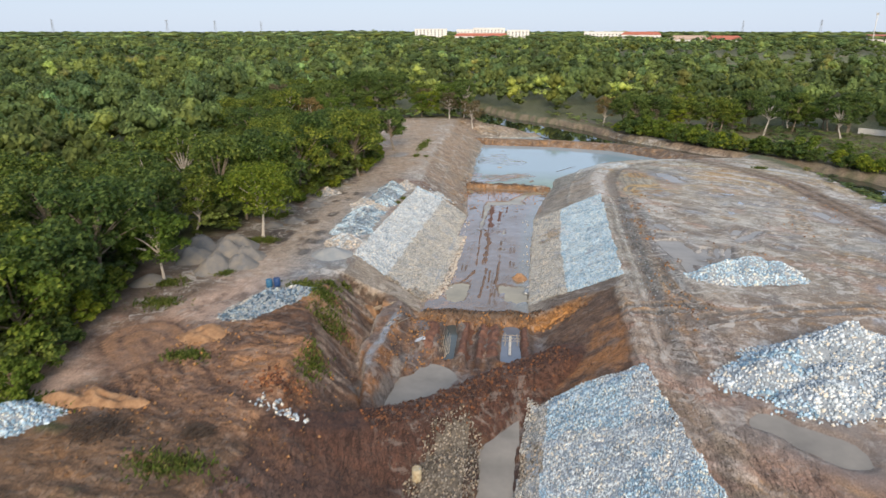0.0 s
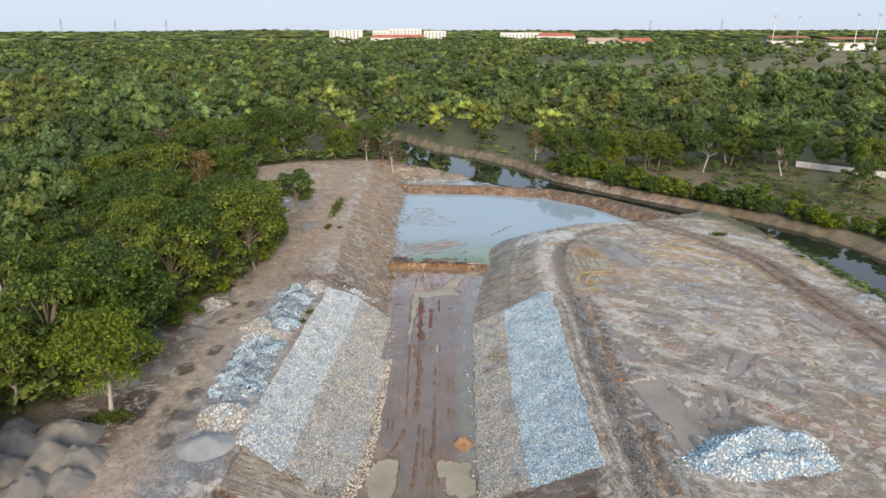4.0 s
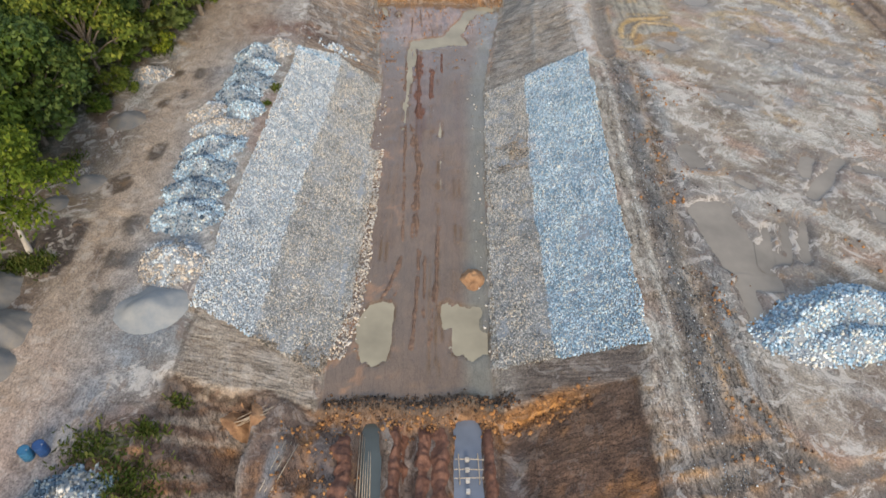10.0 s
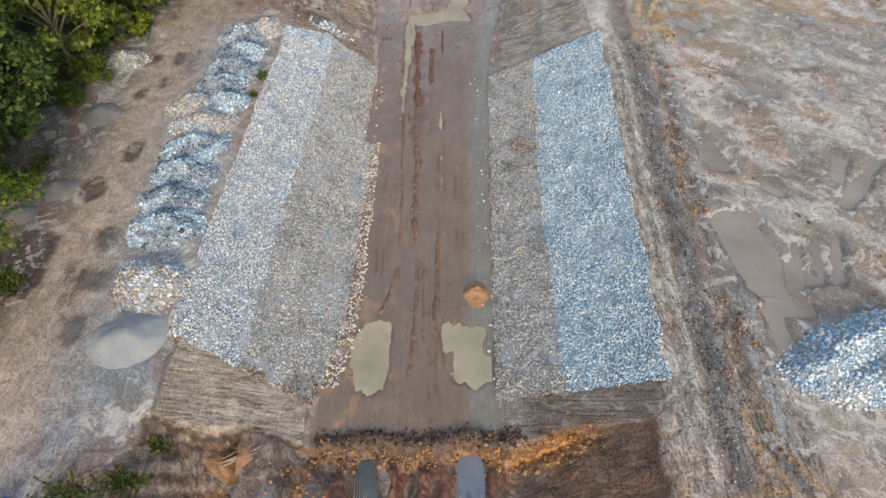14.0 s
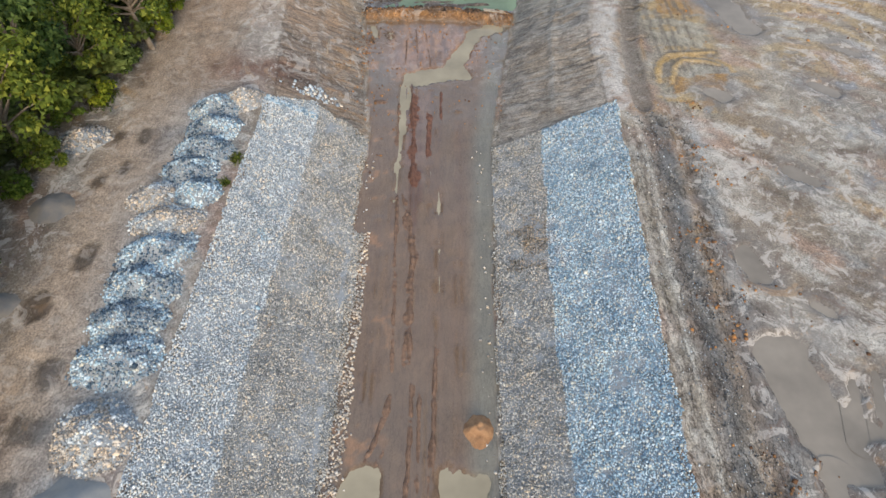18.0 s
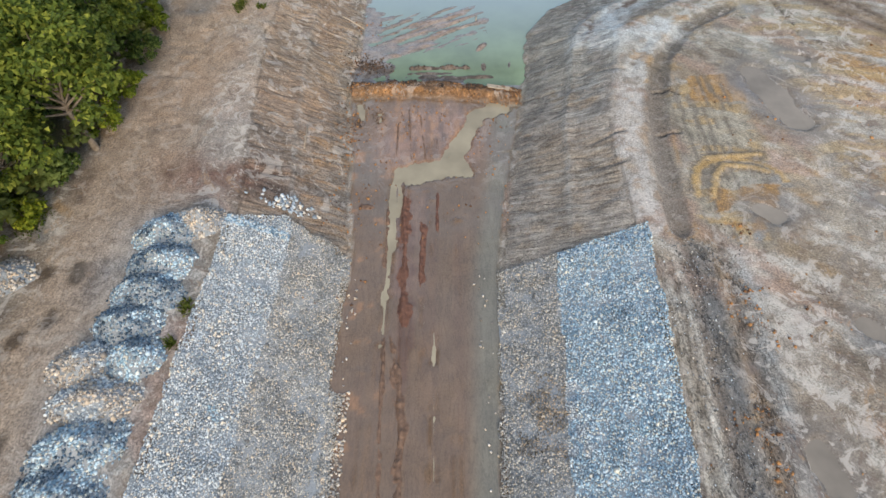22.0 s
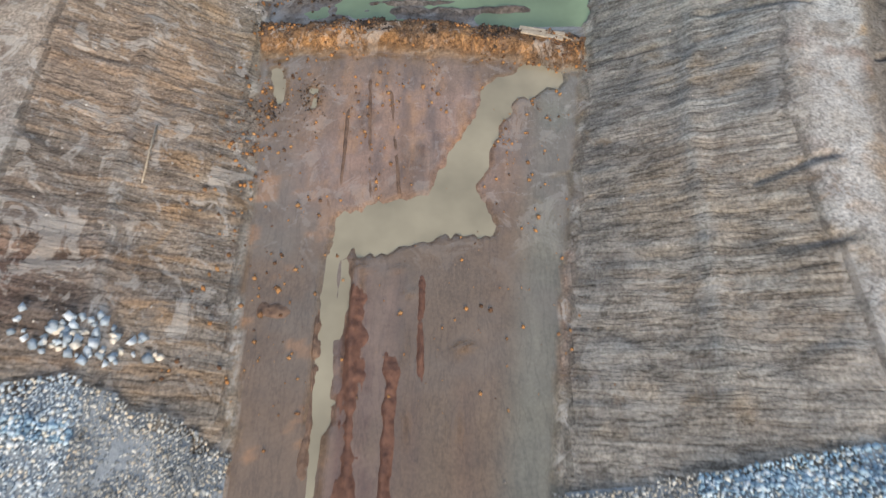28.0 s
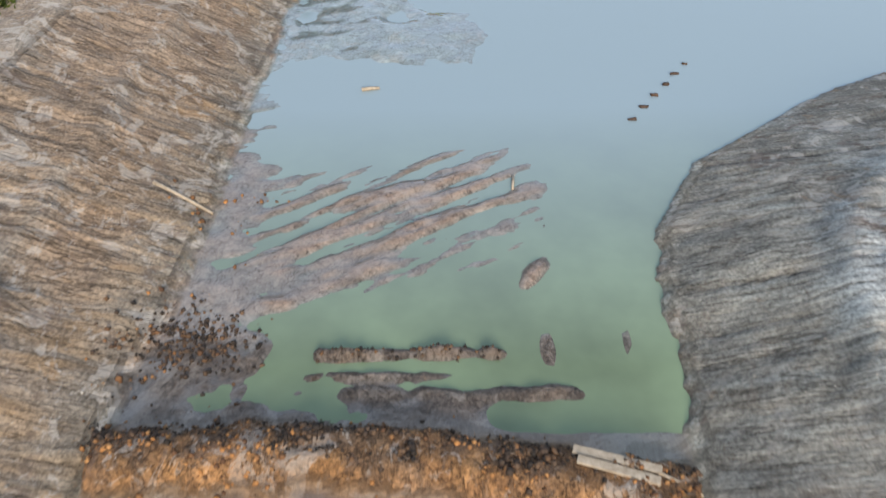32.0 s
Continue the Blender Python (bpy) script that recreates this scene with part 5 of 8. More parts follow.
def sheet(name, outline, z, mat, label):
    """A level sheet of water inside an outline."""
    bm = bmesh.new()
    bm.faces.new([bm.verts.new((x, y, z)) for x, y in outline])
    bmesh.ops.triangulate(bm, faces=bm.faces[:])
    return tagged(new(name, from_bm(name, bm, mat)), label, "water", kind="structure")


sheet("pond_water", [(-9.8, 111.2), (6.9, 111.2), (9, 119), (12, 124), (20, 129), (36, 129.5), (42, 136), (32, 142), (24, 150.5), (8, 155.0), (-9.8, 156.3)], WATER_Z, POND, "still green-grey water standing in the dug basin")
river_l, river_r = [], []
for k, (x, y, w) in enumerate(RIVER):
    a, b = RIVER[max(k - 1, 0)], RIVER[min(k + 1, len(RIVER) - 1)]
    t = Vector((b[0] - a[0], b[1] - a[1])).normalized()
    river_l.append((x - t.y * (w + 1.5), y + t.x * (w + 1.5)))
    river_r.append((x + t.y * (w + 1.5), y - t.x * (w + 1.5)))
n_river = len(RIVER)
me = mesh_from("river_water", [(x, y, -4.25) for x, y in river_l + river_r], [(k, n_river + k, n_river + k + 1, k + 1) for k in range(n_river - 1)], RIVER_WATER)
tagged(new("river_water", me), "dark calm river water below wooded banks", "water", kind="structure")


def puddle(place, reach, z, mat, label):
    x0, y0, x1, y1 = place
    a = math.atan2(y1 - y0, x1 - x0)
    ring = []
    for k in range(24):
        u = 2 * math.pi * k / 24
        cx, cy = (x1, y1) if math.cos(u) > 0 else (x0, y0)
        ring.append((cx + reach * math.cos(u + a), cy + reach * math.sin(u + a)))
    return sheet("puddle", ring, z, mat, label)


sheet("channel_water", [(-8.2, 59.3), (1.5, 59.3), (2.6, 92), (5.6, 109.6), (-8.2, 109.6), (-6.9, 93)], -4.15, MURK, "shallow muddy water in the dips of the channel floor")
for k, a in enumerate(PLAIN_PUDDLES):
    puddle(a[:4], a[4] * 1.45 + 0.4, -a[5] - 0.004 * (k % 5), GREY_MURK, "shallow muddy puddle in the levelled ground")
puddle((-6.9, 46.5, -7.9, 42.0), 2.9, -4.92, GREY_MURK, "muddy pool at the foot of the earth ramp")
puddle((-0.8, 43, -0.6, 22), 1.7, -4.46, GREY_MURK, "narrow strip of muddy water in the near channel")
for a in TRENCHES[:2]:
    puddle(a[:4], a[4] * 1.15, -5.1, SKY_TINTED if a[0] == 0.1 else TRENCH_WATER, "water standing in a dug trench")


# ---- stones ----
ICO_V = np.array([(math.cos(k * 2 * math.pi / 5 + (0.628 if s < 0 else 0)) * 0.894, math.sin(k * 2 * math.pi / 5 + (0.628 if s < 0 else 0)) * 0.894, 0.447 * s) for s in (1, -1) for k in range(5)] + [(0, 0, 1), (0, 0, -1)])
ICO_F = np.array([(10, k, (k + 1) % 5) for k in range(5)] + [(11, 5 + (k + 1) % 5, 5 + k) for k in range(5)] + [((k + 1) % 5, k, 5 + k) for k in range(5)] + [(5 + k, 5 + (k + 1) % 5, (k + 1) % 5) for k in range(5)])
BLOCK_V = np.array([(x, y, z) for z in (-0.7, 0.7) for y in (-0.8, 0.8) for x in (-1, 1)])
BLOCK_F = np.array([(0, 2, 3), (0, 3, 1), (4, 5, 7), (4, 7, 6), (0, 1, 5), (0, 5, 4), (2, 6, 7), (2, 7, 3), (0, 4, 6), (0, 6, 2), (1, 3, 7), (1, 7, 5)])
CHIP_V = np.array([(1, 0, 0), (0, 1, 0), (-1, 0, 0), (0, -1, 0), (0, 0, 0.8), (0, 0, -0.8)])
CHIP_F = np.array([(4, 0, 1), (4, 1, 2), (4, 2, 3), (4, 3, 0), (5, 1, 0), (5, 2, 1), (5, 3, 2), (5, 0, 3)])
rng = np.random.default_rng(7)
STONE_SHAPES = [BLOCK_V * rng.uniform(0.6, 1.2, (8, 1)) * rng.uniform(0.7, 1.15, (1, 3)) + rng.normal(size=(8, 3)) * 0.12 for _ in range(8)]
CHIP_SHAPES = [CHIP_V * rng.uniform(0.7, 1.25, (6, 1)) * rng.uniform(0.75, 1.2, (1, 3)) for _ in range(8)]


def stone_field(name, places, sizes, mat, seed, chips=False):
    """Many small broken stones in one mesh."""
    r = np.random.default_rng(seed)
    n = len(places)
    kind = r.integers(0, 8, n)
    v = np.stack(CHIP_SHAPES if chips else STONE_SHAPES)[kind] * sizes[:, None, None]
    q = r.normal(size=(n, 4))
    q /= np.linalg.norm(q, axis=1, keepdims=True)
    w, x, y, z = q.T
    m = np.stack([1 - 2 * (y * y + z * z), 2 * (x * y - z * w), 2 * (x * z + y * w), 2 * (x * y + z * w), 1 - 2 * (x * x + z * z), 2 * (y * z - x * w), 2 * (x * z - y * w), 2 * (y * z + x * w), 1 - 2 * (x * x + y * y)], -1).reshape(n, 3, 3)
    v = np.einsum("nij,nkj->nki", m, v) + np.asarray(places)[:, None, :]
    f = CHIP_F if chips else BLOCK_F
    f = f[None] + v.shape[1] * np.arange(n)[:, None, None]
    return mesh_from(name, v.reshape(-1, 3), f.reshape(-1, 3), mat)


def jitter_grid(x0, x1, y0, y1, pitch, seed):
    r = np.random.default_rng(seed)
    gx, gy = np.meshgrid(np.arange(x0, x1, pitch), np.arange(y0, y1, pitch))
    return (gx + r.uniform(-0.5, 0.5, gx.shape) * pitch).ravel(), (gy + r.uniform(-0.5, 0.5, gy.shape) * pitch).ravel()


def riprap(outline, split, upper, lower, label, seed, near_box, loose):
    """A sheet of dumped stone on a slope: bedding, joined stones of two grades, and single stones at the near rows."""
    px, py = [p[0] for p in outline], [p[1] for p in outline]
    cx, cy = sum(px) / len(px), sum(py) / len(py)
    thing = empty("stone_revetment", (cx, cy, height(cx, cy)), label, "revetment", "stone revetments")
    inv = Matrix.Translation((-cx, -cy, -thing.location.z))
    gx, gy = np.meshgrid(np.arange(min(px), max(px), 0.5), np.arange(min(py), max(py), 0.5))
    gz = ground(gx, gy)[0] + 0.06
    shrink = 0.25 if cy > 50 or cx > 0 else 0.75
    ok = (inside(gx + 0.25 - shrink, gy + 0.25, outline) & inside(gx + 0.25 + shrink, gy + 0.25, outline) & inside(gx + 0.25, gy + 0.25 + shrink, outline) & inside(gx + 0.25, gy + 0.25 - shrink, outline))[:-1, :-1].ravel()
    me = mesh_from("bedding", np.stack([gx, gy, gz], -1).reshape(-1, 3), grid_faces(*gx.shape)[ok], SOILED_BED if upper[0] == SOILED else BEDDING, True)
    me.transform(inv)
    part("bedding", me, thing, "dark gravel bedding")
    for k, (mat, size, pitch, name) in enumerate((upper, lower)):
        x, y = jitter_grid(min(px), max(px), min(py), max(py), pitch, seed + k)
        wob = (0.9 if cx < 0 and cy < 50 else 0.25) * fbm(x, y, 1.2, 50)
        keep = inside(x + wob, y + wob, outline)
        top = (x - np.interp(y, [p[1] for p in split], [p[0] for p in split]) + wob) * (1 if cx > 0 else -1) > 0
        keep &= top if k == 0 else ~top
        x, y = x[keep], y[keep]
        z = ground(x, y)[0] + 0.09 + 0.10 * fbm(x, y, 0.9, 51)
        r = np.random.default_rng(seed + 5 + k)
        s = size * np.exp(r.normal(size=len(x)) * 0.27)
        single = np.zeros(len(x), bool)
        if k == 0:
            b = near_box
            single = (x > b[0]) & (x < b[1]) & (y > b[2]) & (y < b[3])
            single &= np.cumsum(single) <= 290
        tone = fbm(x, y, 5.0, seed, 4) + 0.25 * fbm(x, y, 0.8, seed + 1)
        for pick, m2 in ((tone < 0.22, mat), (tone >= 0.22, {SKYLIT_BLUE: WHITE_STONE, WHITE_STONE: SKYLIT_BLUE, GREY_STONE: WARM_GREY, SOILED: WARM_GREY}[mat])):
            pick = pick & ~single
            me = stone_field(name, np.stack([x, y, z], -1)[pick], s[pick], m2, seed + 9 + k, True)
            me.transform(inv)
            part(name, me, thing, kind="stuff")
        if single.any():
            shapes = [mesh_from("stone", v, BLOCK_F, loose) for v in STONE_SHAPES]
            for i, j in enumerate(np.flatnonzero(single)):
                ob = part("stone", shapes[i % 8], thing)
                ob.matrix_local = inv @ Matrix.LocRotScale((x[j], y[j], z[j]), Euler(r.uniform(0, 6.28, 3)), Vector((s[j],) * 3))
    return thing


riprap([(-16.4, 62.6), (-14.2, 93.2), (-11.0, 94.6), (-6.8, 92.8), (-7.4, 83), (-6.6, 82.5), (-7.4, 66), (-8.7, 60.2), (-12.6, 61.6)], [(-12.9, 60), (-12.6, 64), (-10.6, 93)],
       (WHITE_STONE, 0.063, 0.086, "white_rubble"), (GREY_STONE, 0.058, 0.085, "grey_gravel"), "slope of dumped pale limestone above finer grey gravel", 100, (-15, -10, 92.6, 95), LOOSE_SKYLIT)
riprap([(10.4, 59.6), (12.0, 92.3), (7.5, 91.8), (2.8, 91.6), (1.7, 60.6), (5, 60.2)], [(5.4, 60), (5.6, 75), (6.6, 92)],
       (SKYLIT_BLUE, 0.063, 0.086, "blue_rubble"), (GREY_STONE, 0.058, 0.085, "grey_gravel"), "slope of blue-white dumped limestone above finer grey gravel", 200, (6, 13, 91.2, 93), LOOSE_SKYLIT)
riprap([(10.9, 28), (11.4, 20), (0.2, 20), (0.5, 32), (1.5, 42.8), (5, 43.2), (9.4, 42.0)], [(1.8, 0), (1.8, 30), (3.0, 43)],
       (SKYLIT_BLUE, 0.072, 0.102, "blue_rubble"), (GREY_STONE, 0.07, 0.102, "grey_gravel"), "slope of blue-white dumped limestone rising from a water strip", 300, (3, 10, 41.2, 43.5), LOOSE_SKYLIT)


riprap([(-5.6, 30), (-6.0, 33.4), (-4.8, 37.0), (-3.0, 39.4), (-1.5, 38.4), (-1.6, 32), (-1.5, 26), (-5.2, 26)], [(-3.4, 20), (-3.2, 40)],
       (SOILED, 0.08, 0.15, "grey_gravel"), (SOILED, 0.075, 0.14, "grey_gravel"), "grey gravel spread over a low spoil bank", 340, (0, 0, 0, 0), LOOSE_GREY)


def heap(name, place, rx, ry, tall, turn, mats, size, label, category, group, seed, stones=True, lumps=0.25, tips=((0, 0, 1, 1),)):
    """A tipped heap: a mound of one or more cones (u, v, height, reach), and stones lying over it."""
    x0, y0 = place
    z0 = height(x0, y0)
    thing = empty(name, (x0, y0, z0), label, category, group)
    n = int(np.clip(2.5 * max(rx, ry) / 0.22, 26, 84))
    gx, gy = np.meshgrid(np.linspace(-1.25, 1.25, n), np.linspace(-1.25, 1.25, n))

    def top(u, v):
        wig = 1 + 0.18 * fbm(u * 2 + seed, v * 2, 1.0, seed)
        best = np.full(np.shape(u), -9.0)
        for cu, cv, up, reach in tips:
            d = np.sqrt(((u - cu) ** 2 + (v - cv) ** 2) / reach ** 2 + 0.012) * wig
            best = np.maximum(best, up * 1.08 * (1 - d))
        return tall * np.clip(best, -0.3, 1.2) * (1 + lumps * fbm(u * 2.2 + seed, v * 2.2, 1.0, seed + 3))

    ct, st = math.cos(turn), math.sin(turn)

    def spread(u, v):
        return x0 + ct * u * rx - st * v * ry, y0 + st * u * rx + ct * v * ry

    wx, wy = spread(gx, gy)
    wz = ground(wx, wy)[0] + np.maximum(top(gx, gy), -0.12)
    me = mesh_from("mound", np.stack([wx - x0, wy - y0, wz - z0], -1).reshape(-1, 3), grid_faces(n, n), BEDDING if stones else mats[0], True)
    part("mound", me, thing)
    if stones:
        r = np.random.default_rng(seed)
        count = int(4.84 * rx * ry / (size * size) * 0.62)
        u, v = r.uniform(-1.2, 1.2, count), r.uniform(-1.2, 1.2, count)
        keep = top(u, v) > tall * r.uniform(-0.10, 0.05, count)
        u, v = u[keep], v[keep]
        wx, wy = spread(u, v)
        wz = ground(wx, wy)[0] + np.maximum(top(u, v), 0) + size * 0.25
        which = fbm(u * 1.6 + seed, v * 1.6, 1.0, seed + 8) > -0.12
        for k, mat in enumerate(mats):
            pick = which if k == 0 else ~which
            if pick.any():
                part("rubble", stone_field("rubble", np.stack([wx - x0, wy - y0, wz - z0], -1)[pick], size * np.exp(r.normal(size=pick.sum()) * 0.33), mat, seed + k, True), thing, kind="stuff")
    return thing


# one limestone: blue and buff heaps carry shade and sunlight in their colour
row = [(-15.3, 92.6, 1.7, 1.4, 1.0, 1), (-17.2, 91.6, 2.1, 1.6, 1.1, 0), (-17.0, 89.4, 2.2, 1.7, 1.1, 0), (-17.2, 87.2, 2.2, 1.7, 1.1, 0), (-17.6, 85.0, 2.2, 1.7, 1.1, 0), (-19.2, 82.6, 2.0, 1.4, 1.0, 1), (-16.7, 82.9, 1.8, 1.4, 1.0, 2),
       (-17.9, 80.4, 2.5, 1.5, 1.0, 1), (-17.9, 78.0, 2.6, 1.5, 1.0, 2), (-18.1, 75.4, 2.4, 1.8, 1.0, 0), (-18.2, 73.0, 2.4, 1.6, 0.9, 0), (-18.1, 70.4, 2.5, 1.8, 1.1, 2), (-17.7, 66.2, 2.3, 2.0, 1.2, 1)]
for k, (x, y, rx, ry, tall, kind) in enumerate(row):
    heap("stone_heap", (x - 0.45, y), rx * 0.92, ry, tall, 0.1 * (k % 3), ((SHADED_BLUE, SKYLIT_BLUE), (WARM_STONE, WHITE_STONE), (SKYLIT_BLUE, SHADED_BLUE))[kind], 0.072,
         ("tipped heap of broken limestone beside the track, coloured blue-grey as in shade", "tipped heap of broken limestone beside the track, coloured buff as in sunlight", "tipped heap of broken limestone beside the track, coloured pale blue as in skylight")[kind], "stone heap", "stone heaps beside the track", 400 + k)
heap("gravel_heap", (-18.4, 62.4), 2.2, 1.8, 0.9, 0.2, (GREY_SAND,), 0.1, "low heap of grey crushed gravel", "gravel heap", "", 420, False)
for k, (x, y, rx, ry, tall) in enumerate([(-32.4, 62.2, 2.6, 2.0, 1.7), (-29.4, 63.4, 2.7, 2.0, 1.8), (-31.6, 59.4, 2.3, 1.9, 1.6), (-28.7, 60.2, 2.3, 2.2, 1.8), (-27.0, 60.8, 1.9, 1.9, 1.4), (-28.8, 57.4, 2.4, 1.7, 1.7), (-26.6, 58.3, 1.7, 1.7, 1.3), (-33.6, 64.2, 1.8, 1.4, 1.2)]):
    heap("sand_heap", (x, y), rx, ry, tall, 0.3 * k, (SAND,), 0.1, "smooth tipped heap of grey-tan sand", "sand heap", "sand heaps", 430 + k, False, 0.6)
for k, (x, y, rx, ry, tall) in enumerate([(-26.3, 81.8, 1.5, 1.4, 0.7), (-26.6, 74.0, 1.3, 1.1, 0.6), (-28.2, 71.6, 1.2, 1.0, 0.5), (-33.0, 53.0, 1.8, 1.2, 0.8)]):
    heap("sand_heap", (x, y), rx, ry, tall, 0.3 * k, (SAND,), 0.1, "small heap of pale gravelly sand at the track's edge", "sand heap", "sand heaps", 440 + k, False)
heap("stone_heap", (-26.4, 88.4), 1.8, 1.4, 0.8, 0.4, (WARM_STONE, GREY_STONE), 0.10, "small heap of rubble at the wood's edge", "stone heap", "", 450)
heap("stone_heap", (-20.2, 49.0), 3.9, 2.2, 1.2, 0.95, (SHADED_BLUE, GREY_STONE), 0.10, "heap of blue-grey stone beside the dirt road", "stone heap", "", 451)
heap("stone_heap", (-29.4, 30.6), 3.0, 1.8, 0.9, 0.1, (SKYLIT_BLUE, WHITE_STONE), 0.10, "heap of pale blue stone beside the dirt road", "stone heap", "", 452)
heap("stone_heap", (21.8, 60.6), 5.2, 3.2, 1.7, 0.15, (SKYLIT_BLUE, WHITE_STONE), 0.09, "large heap of blue-white stone beside a puddle", "stone heap", "", 453, lumps=0.35, tips=((-0.62, 0.0, 0.6, 0.45), (-0.25, 0.3, 0.75, 0.5), (0.2, 0.32, 1, 0.62), (0.58, 0.15, 0.85, 0.5), (0.0, -0.32, 0.55, 0.5), (0.5, -0.4, 0.5, 0.45), (-0.4, -0.35, 0.45, 0.4)))
heap("stone_heap", (22.5, 41.5), 8.6, 5.6, 2.4, 0.25, (WHITE_STONE, SKYLIT_BLUE), 0.115, "very large heap of blue-white broken stone", "stone heap", "", 454, lumps=0.35, tips=((0.22, 0.42, 1.05, 0.62), (-0.25, 0.38, 0.75, 0.5), (-0.62, 0.12, 0.55, 0.42), (-0.1, -0.12, 0.62, 0.5), (0.35, -0.3, 0.7, 0.5), (0.75, 0.15, 0.8, 0.45), (-0.35, -0.4, 0.45, 0.42), (0.1, -0.6, 0.42, 0.36), (0.7, -0.5, 0.5, 0.4)))
heap("clay_lump", (-12.6, 56.9), 1.2, 0.9, 0.4, 0.25, (CLAY_LUMP,), 0.2, "ribbed lump of orange clay at the edge of the pit", "clay lump", "", 457, False, 0.5)
heap("earth_heap", (-23.0, 42.6), 1.9, 1.4, 0.9, 0.0, (CLAY_LUMP,), 0.2, "low heap of orange earth beside the dirt road", "earth heap", "earth heaps", 458, False, 0.9)
heap("earth_heap", (-25.6, 33.0), 3.4, 1.3, 1.0, 0.1, (CLAY_LUMP,), 0.2, "long low ridge of orange earth beside the dirt road", "earth heap", "earth heaps", 459, False, 1.0, ((-0.45, 0, 0.8, 0.6), (0.1, 0.1, 1, 0.6), (0.5, -0.1, 0.8, 0.55)))
heap("clay_lump", (0.9, 68.1), 0.85, 0.95, 0.75, 0.0, (CLAY_LUMP,), 0.2, "lump of orange clay lying on the channel floor", "clay lump", "", 456, False, 0.5)


# ---- trees ----
def tube(rings):
    """Verts and quads of a tapered tube along (point, radius) rings."""
    v, f, sides = [], [], 6
    for k, (p, r) in enumerate(rings):
        a = rings[min(k + 1, len(rings) - 1)][0] - rings[max(k - 1, 0)][0]
        q = a.to_track_quat("Z", "Y")
        v += [p + q @ Vector((r * math.cos(t * math.pi / 3), r * math.sin(t * math.pi / 3), 0)) for t in range(sides)]
        if k:
            f += [((k - 1) * sides + t, (k - 1) * sides + (t + 1) % sides, k * sides + (t + 1) % sides, k * sides + t) for t in range(sides)]
    return v, f


def crown_cards(r, lobes, count, size, drop=0.3, up=0.35):
    """Leaf sprays scattered over the shells of some lobes: verts and quads."""
    w = np.array([l[3] ** 2 for l in lobes])
    pick = r.choice(len(lobes), count, p=w / w.sum())
    lob = np.array(lobes)[pick]
    d = r.normal(size=(count, 3))
    d[:, 2] = np.where(d[:, 2] < -drop, -d[:, 2], d[:, 2])
    d /= np.linalg.norm(d, axis=1, keepdims=True)
    rad = lob[:, 3:4] * r.uniform(0.5, 1.2, (count, 1)) * np.array((1, 1, 0.75))
    c = lob[:, :3] + d * rad
    nrm = d + r.normal(size=(count, 3)) * 0.55 + np.array((0, 0, up))
    nrm /= np.linalg.norm(nrm, axis=1, keepdims=True)
    t = np.cross(nrm, r.normal(size=(count, 3)))
    t /= np.linalg.norm(t, axis=1, keepdims=True)
    b = np.cross(nrm, t)
    s = size * r.uniform(0.6, 1.4, (count, 1))
    v = np.stack([c - t * s, c + t * s * 0.7 - b * s * 0.75, c + t * s * r.uniform(0.3, 1, (count, 1)) + b * s * 0.8], 1)
    return v.reshape(-1, 3), np.arange(count * 3).reshape(-1, 3)


def tree(seed, tall, wide, bare, count, size, mat, bark, name="tree", slim=0.05):
    """A tapered trunk with limbs, and a crown of leaf sprays in clumps. bare: share of the height with no leaves."""
    r = np.random.default_rng(seed)
    thing = new(name)
    lobes, verts, faces = [], [], []
    n = r.integers(15, 22)
    lean = Vector((r.normal() * 0.05, r.normal() * 0.05, 0)) * tall
    fork = tall * bare * 0.8
    trunk = [(Vector((0, 0, -0.15)), tall * slim * 0.55), (lean * 0.2 + Vector((0, 0, fork * 0.5)), tall * slim * 0.4), (lean * 0.5 + Vector((0, 0, fork)), tall * slim * 0.33), (lean + Vector((0, 0, tall * 0.8)), tall * slim * 0.08)]
    tubes = [trunk]
    for k in range(n):
        a = 2.4 * k + r.normal() * 0.3
        hgt = tall * (bare + (1 - bare) * (0.12 + 0.74 * (k + 0.5) / n))
        reach = wide * 0.56 * math.sqrt(max(0.08, 1 - ((hgt / tall - bare - 0.3 * (1 - bare)) / (1 - bare) / 0.75) ** 2)) * r.uniform(0.35, 0.9)
        rad = wide * r.uniform(0.11, 0.21)
        p = Vector((math.cos(a) * reach, math.sin(a) * reach, hgt)) + lean * (hgt / tall)
        lobes.append((p.x, p.y, min(p.z, tall - rad * 0.75), rad))
        base = lean * 0.5 + Vector((0, 0, fork + (hgt - fork) * 0.35))
        tubes.append([(base, tall * slim * 0.2), ((base + p) / 2 + Vector((0, 0, 0.2)), tall * slim * 0.13), (p, tall * slim * 0.05)])
    for rings in tubes:
        v, f = tube(rings)
        faces += [tuple(i + len(verts) for i in q) for q in f]
        verts += v
    part("trunk", mesh_from("trunk", [tuple(v) for v in verts], faces, bark, True), thing)
    v, f = crown_cards(r, lobes, count, size)
    part("crown", mesh_from("crown", v, f, mat), thing)
    return thing


def at(x, y, s=1.0, turn=0.0):
    return Matrix.LocRotScale((x, y, height(x, y)), Euler((0, 0, turn)), Vector((s, s, s)))


def place_tree(ob, x, y, s, turn, label, group=""):
    ob.location, ob.rotation_euler, ob.scale = (x, y, height(x, y)), (0, 0, turn), (s, s, s)
    return tagged(ob, label, "tree", group)


place_tree(tree(1, 8.3, 8.0, 0.34, 7000, 0.14, BRIGHT_LEAF, PALE_BARK), -27.7, 67.2, 1, 0, "bright green young tree standing beside the track")
place_tree(tree(2, 6.6, 5.2, 0.30, 3600, 0.17, BRIGHT_LEAF, PALE_BARK), -32.0, 53.6, 1, 0, "small bright green tree beside the dirt road")
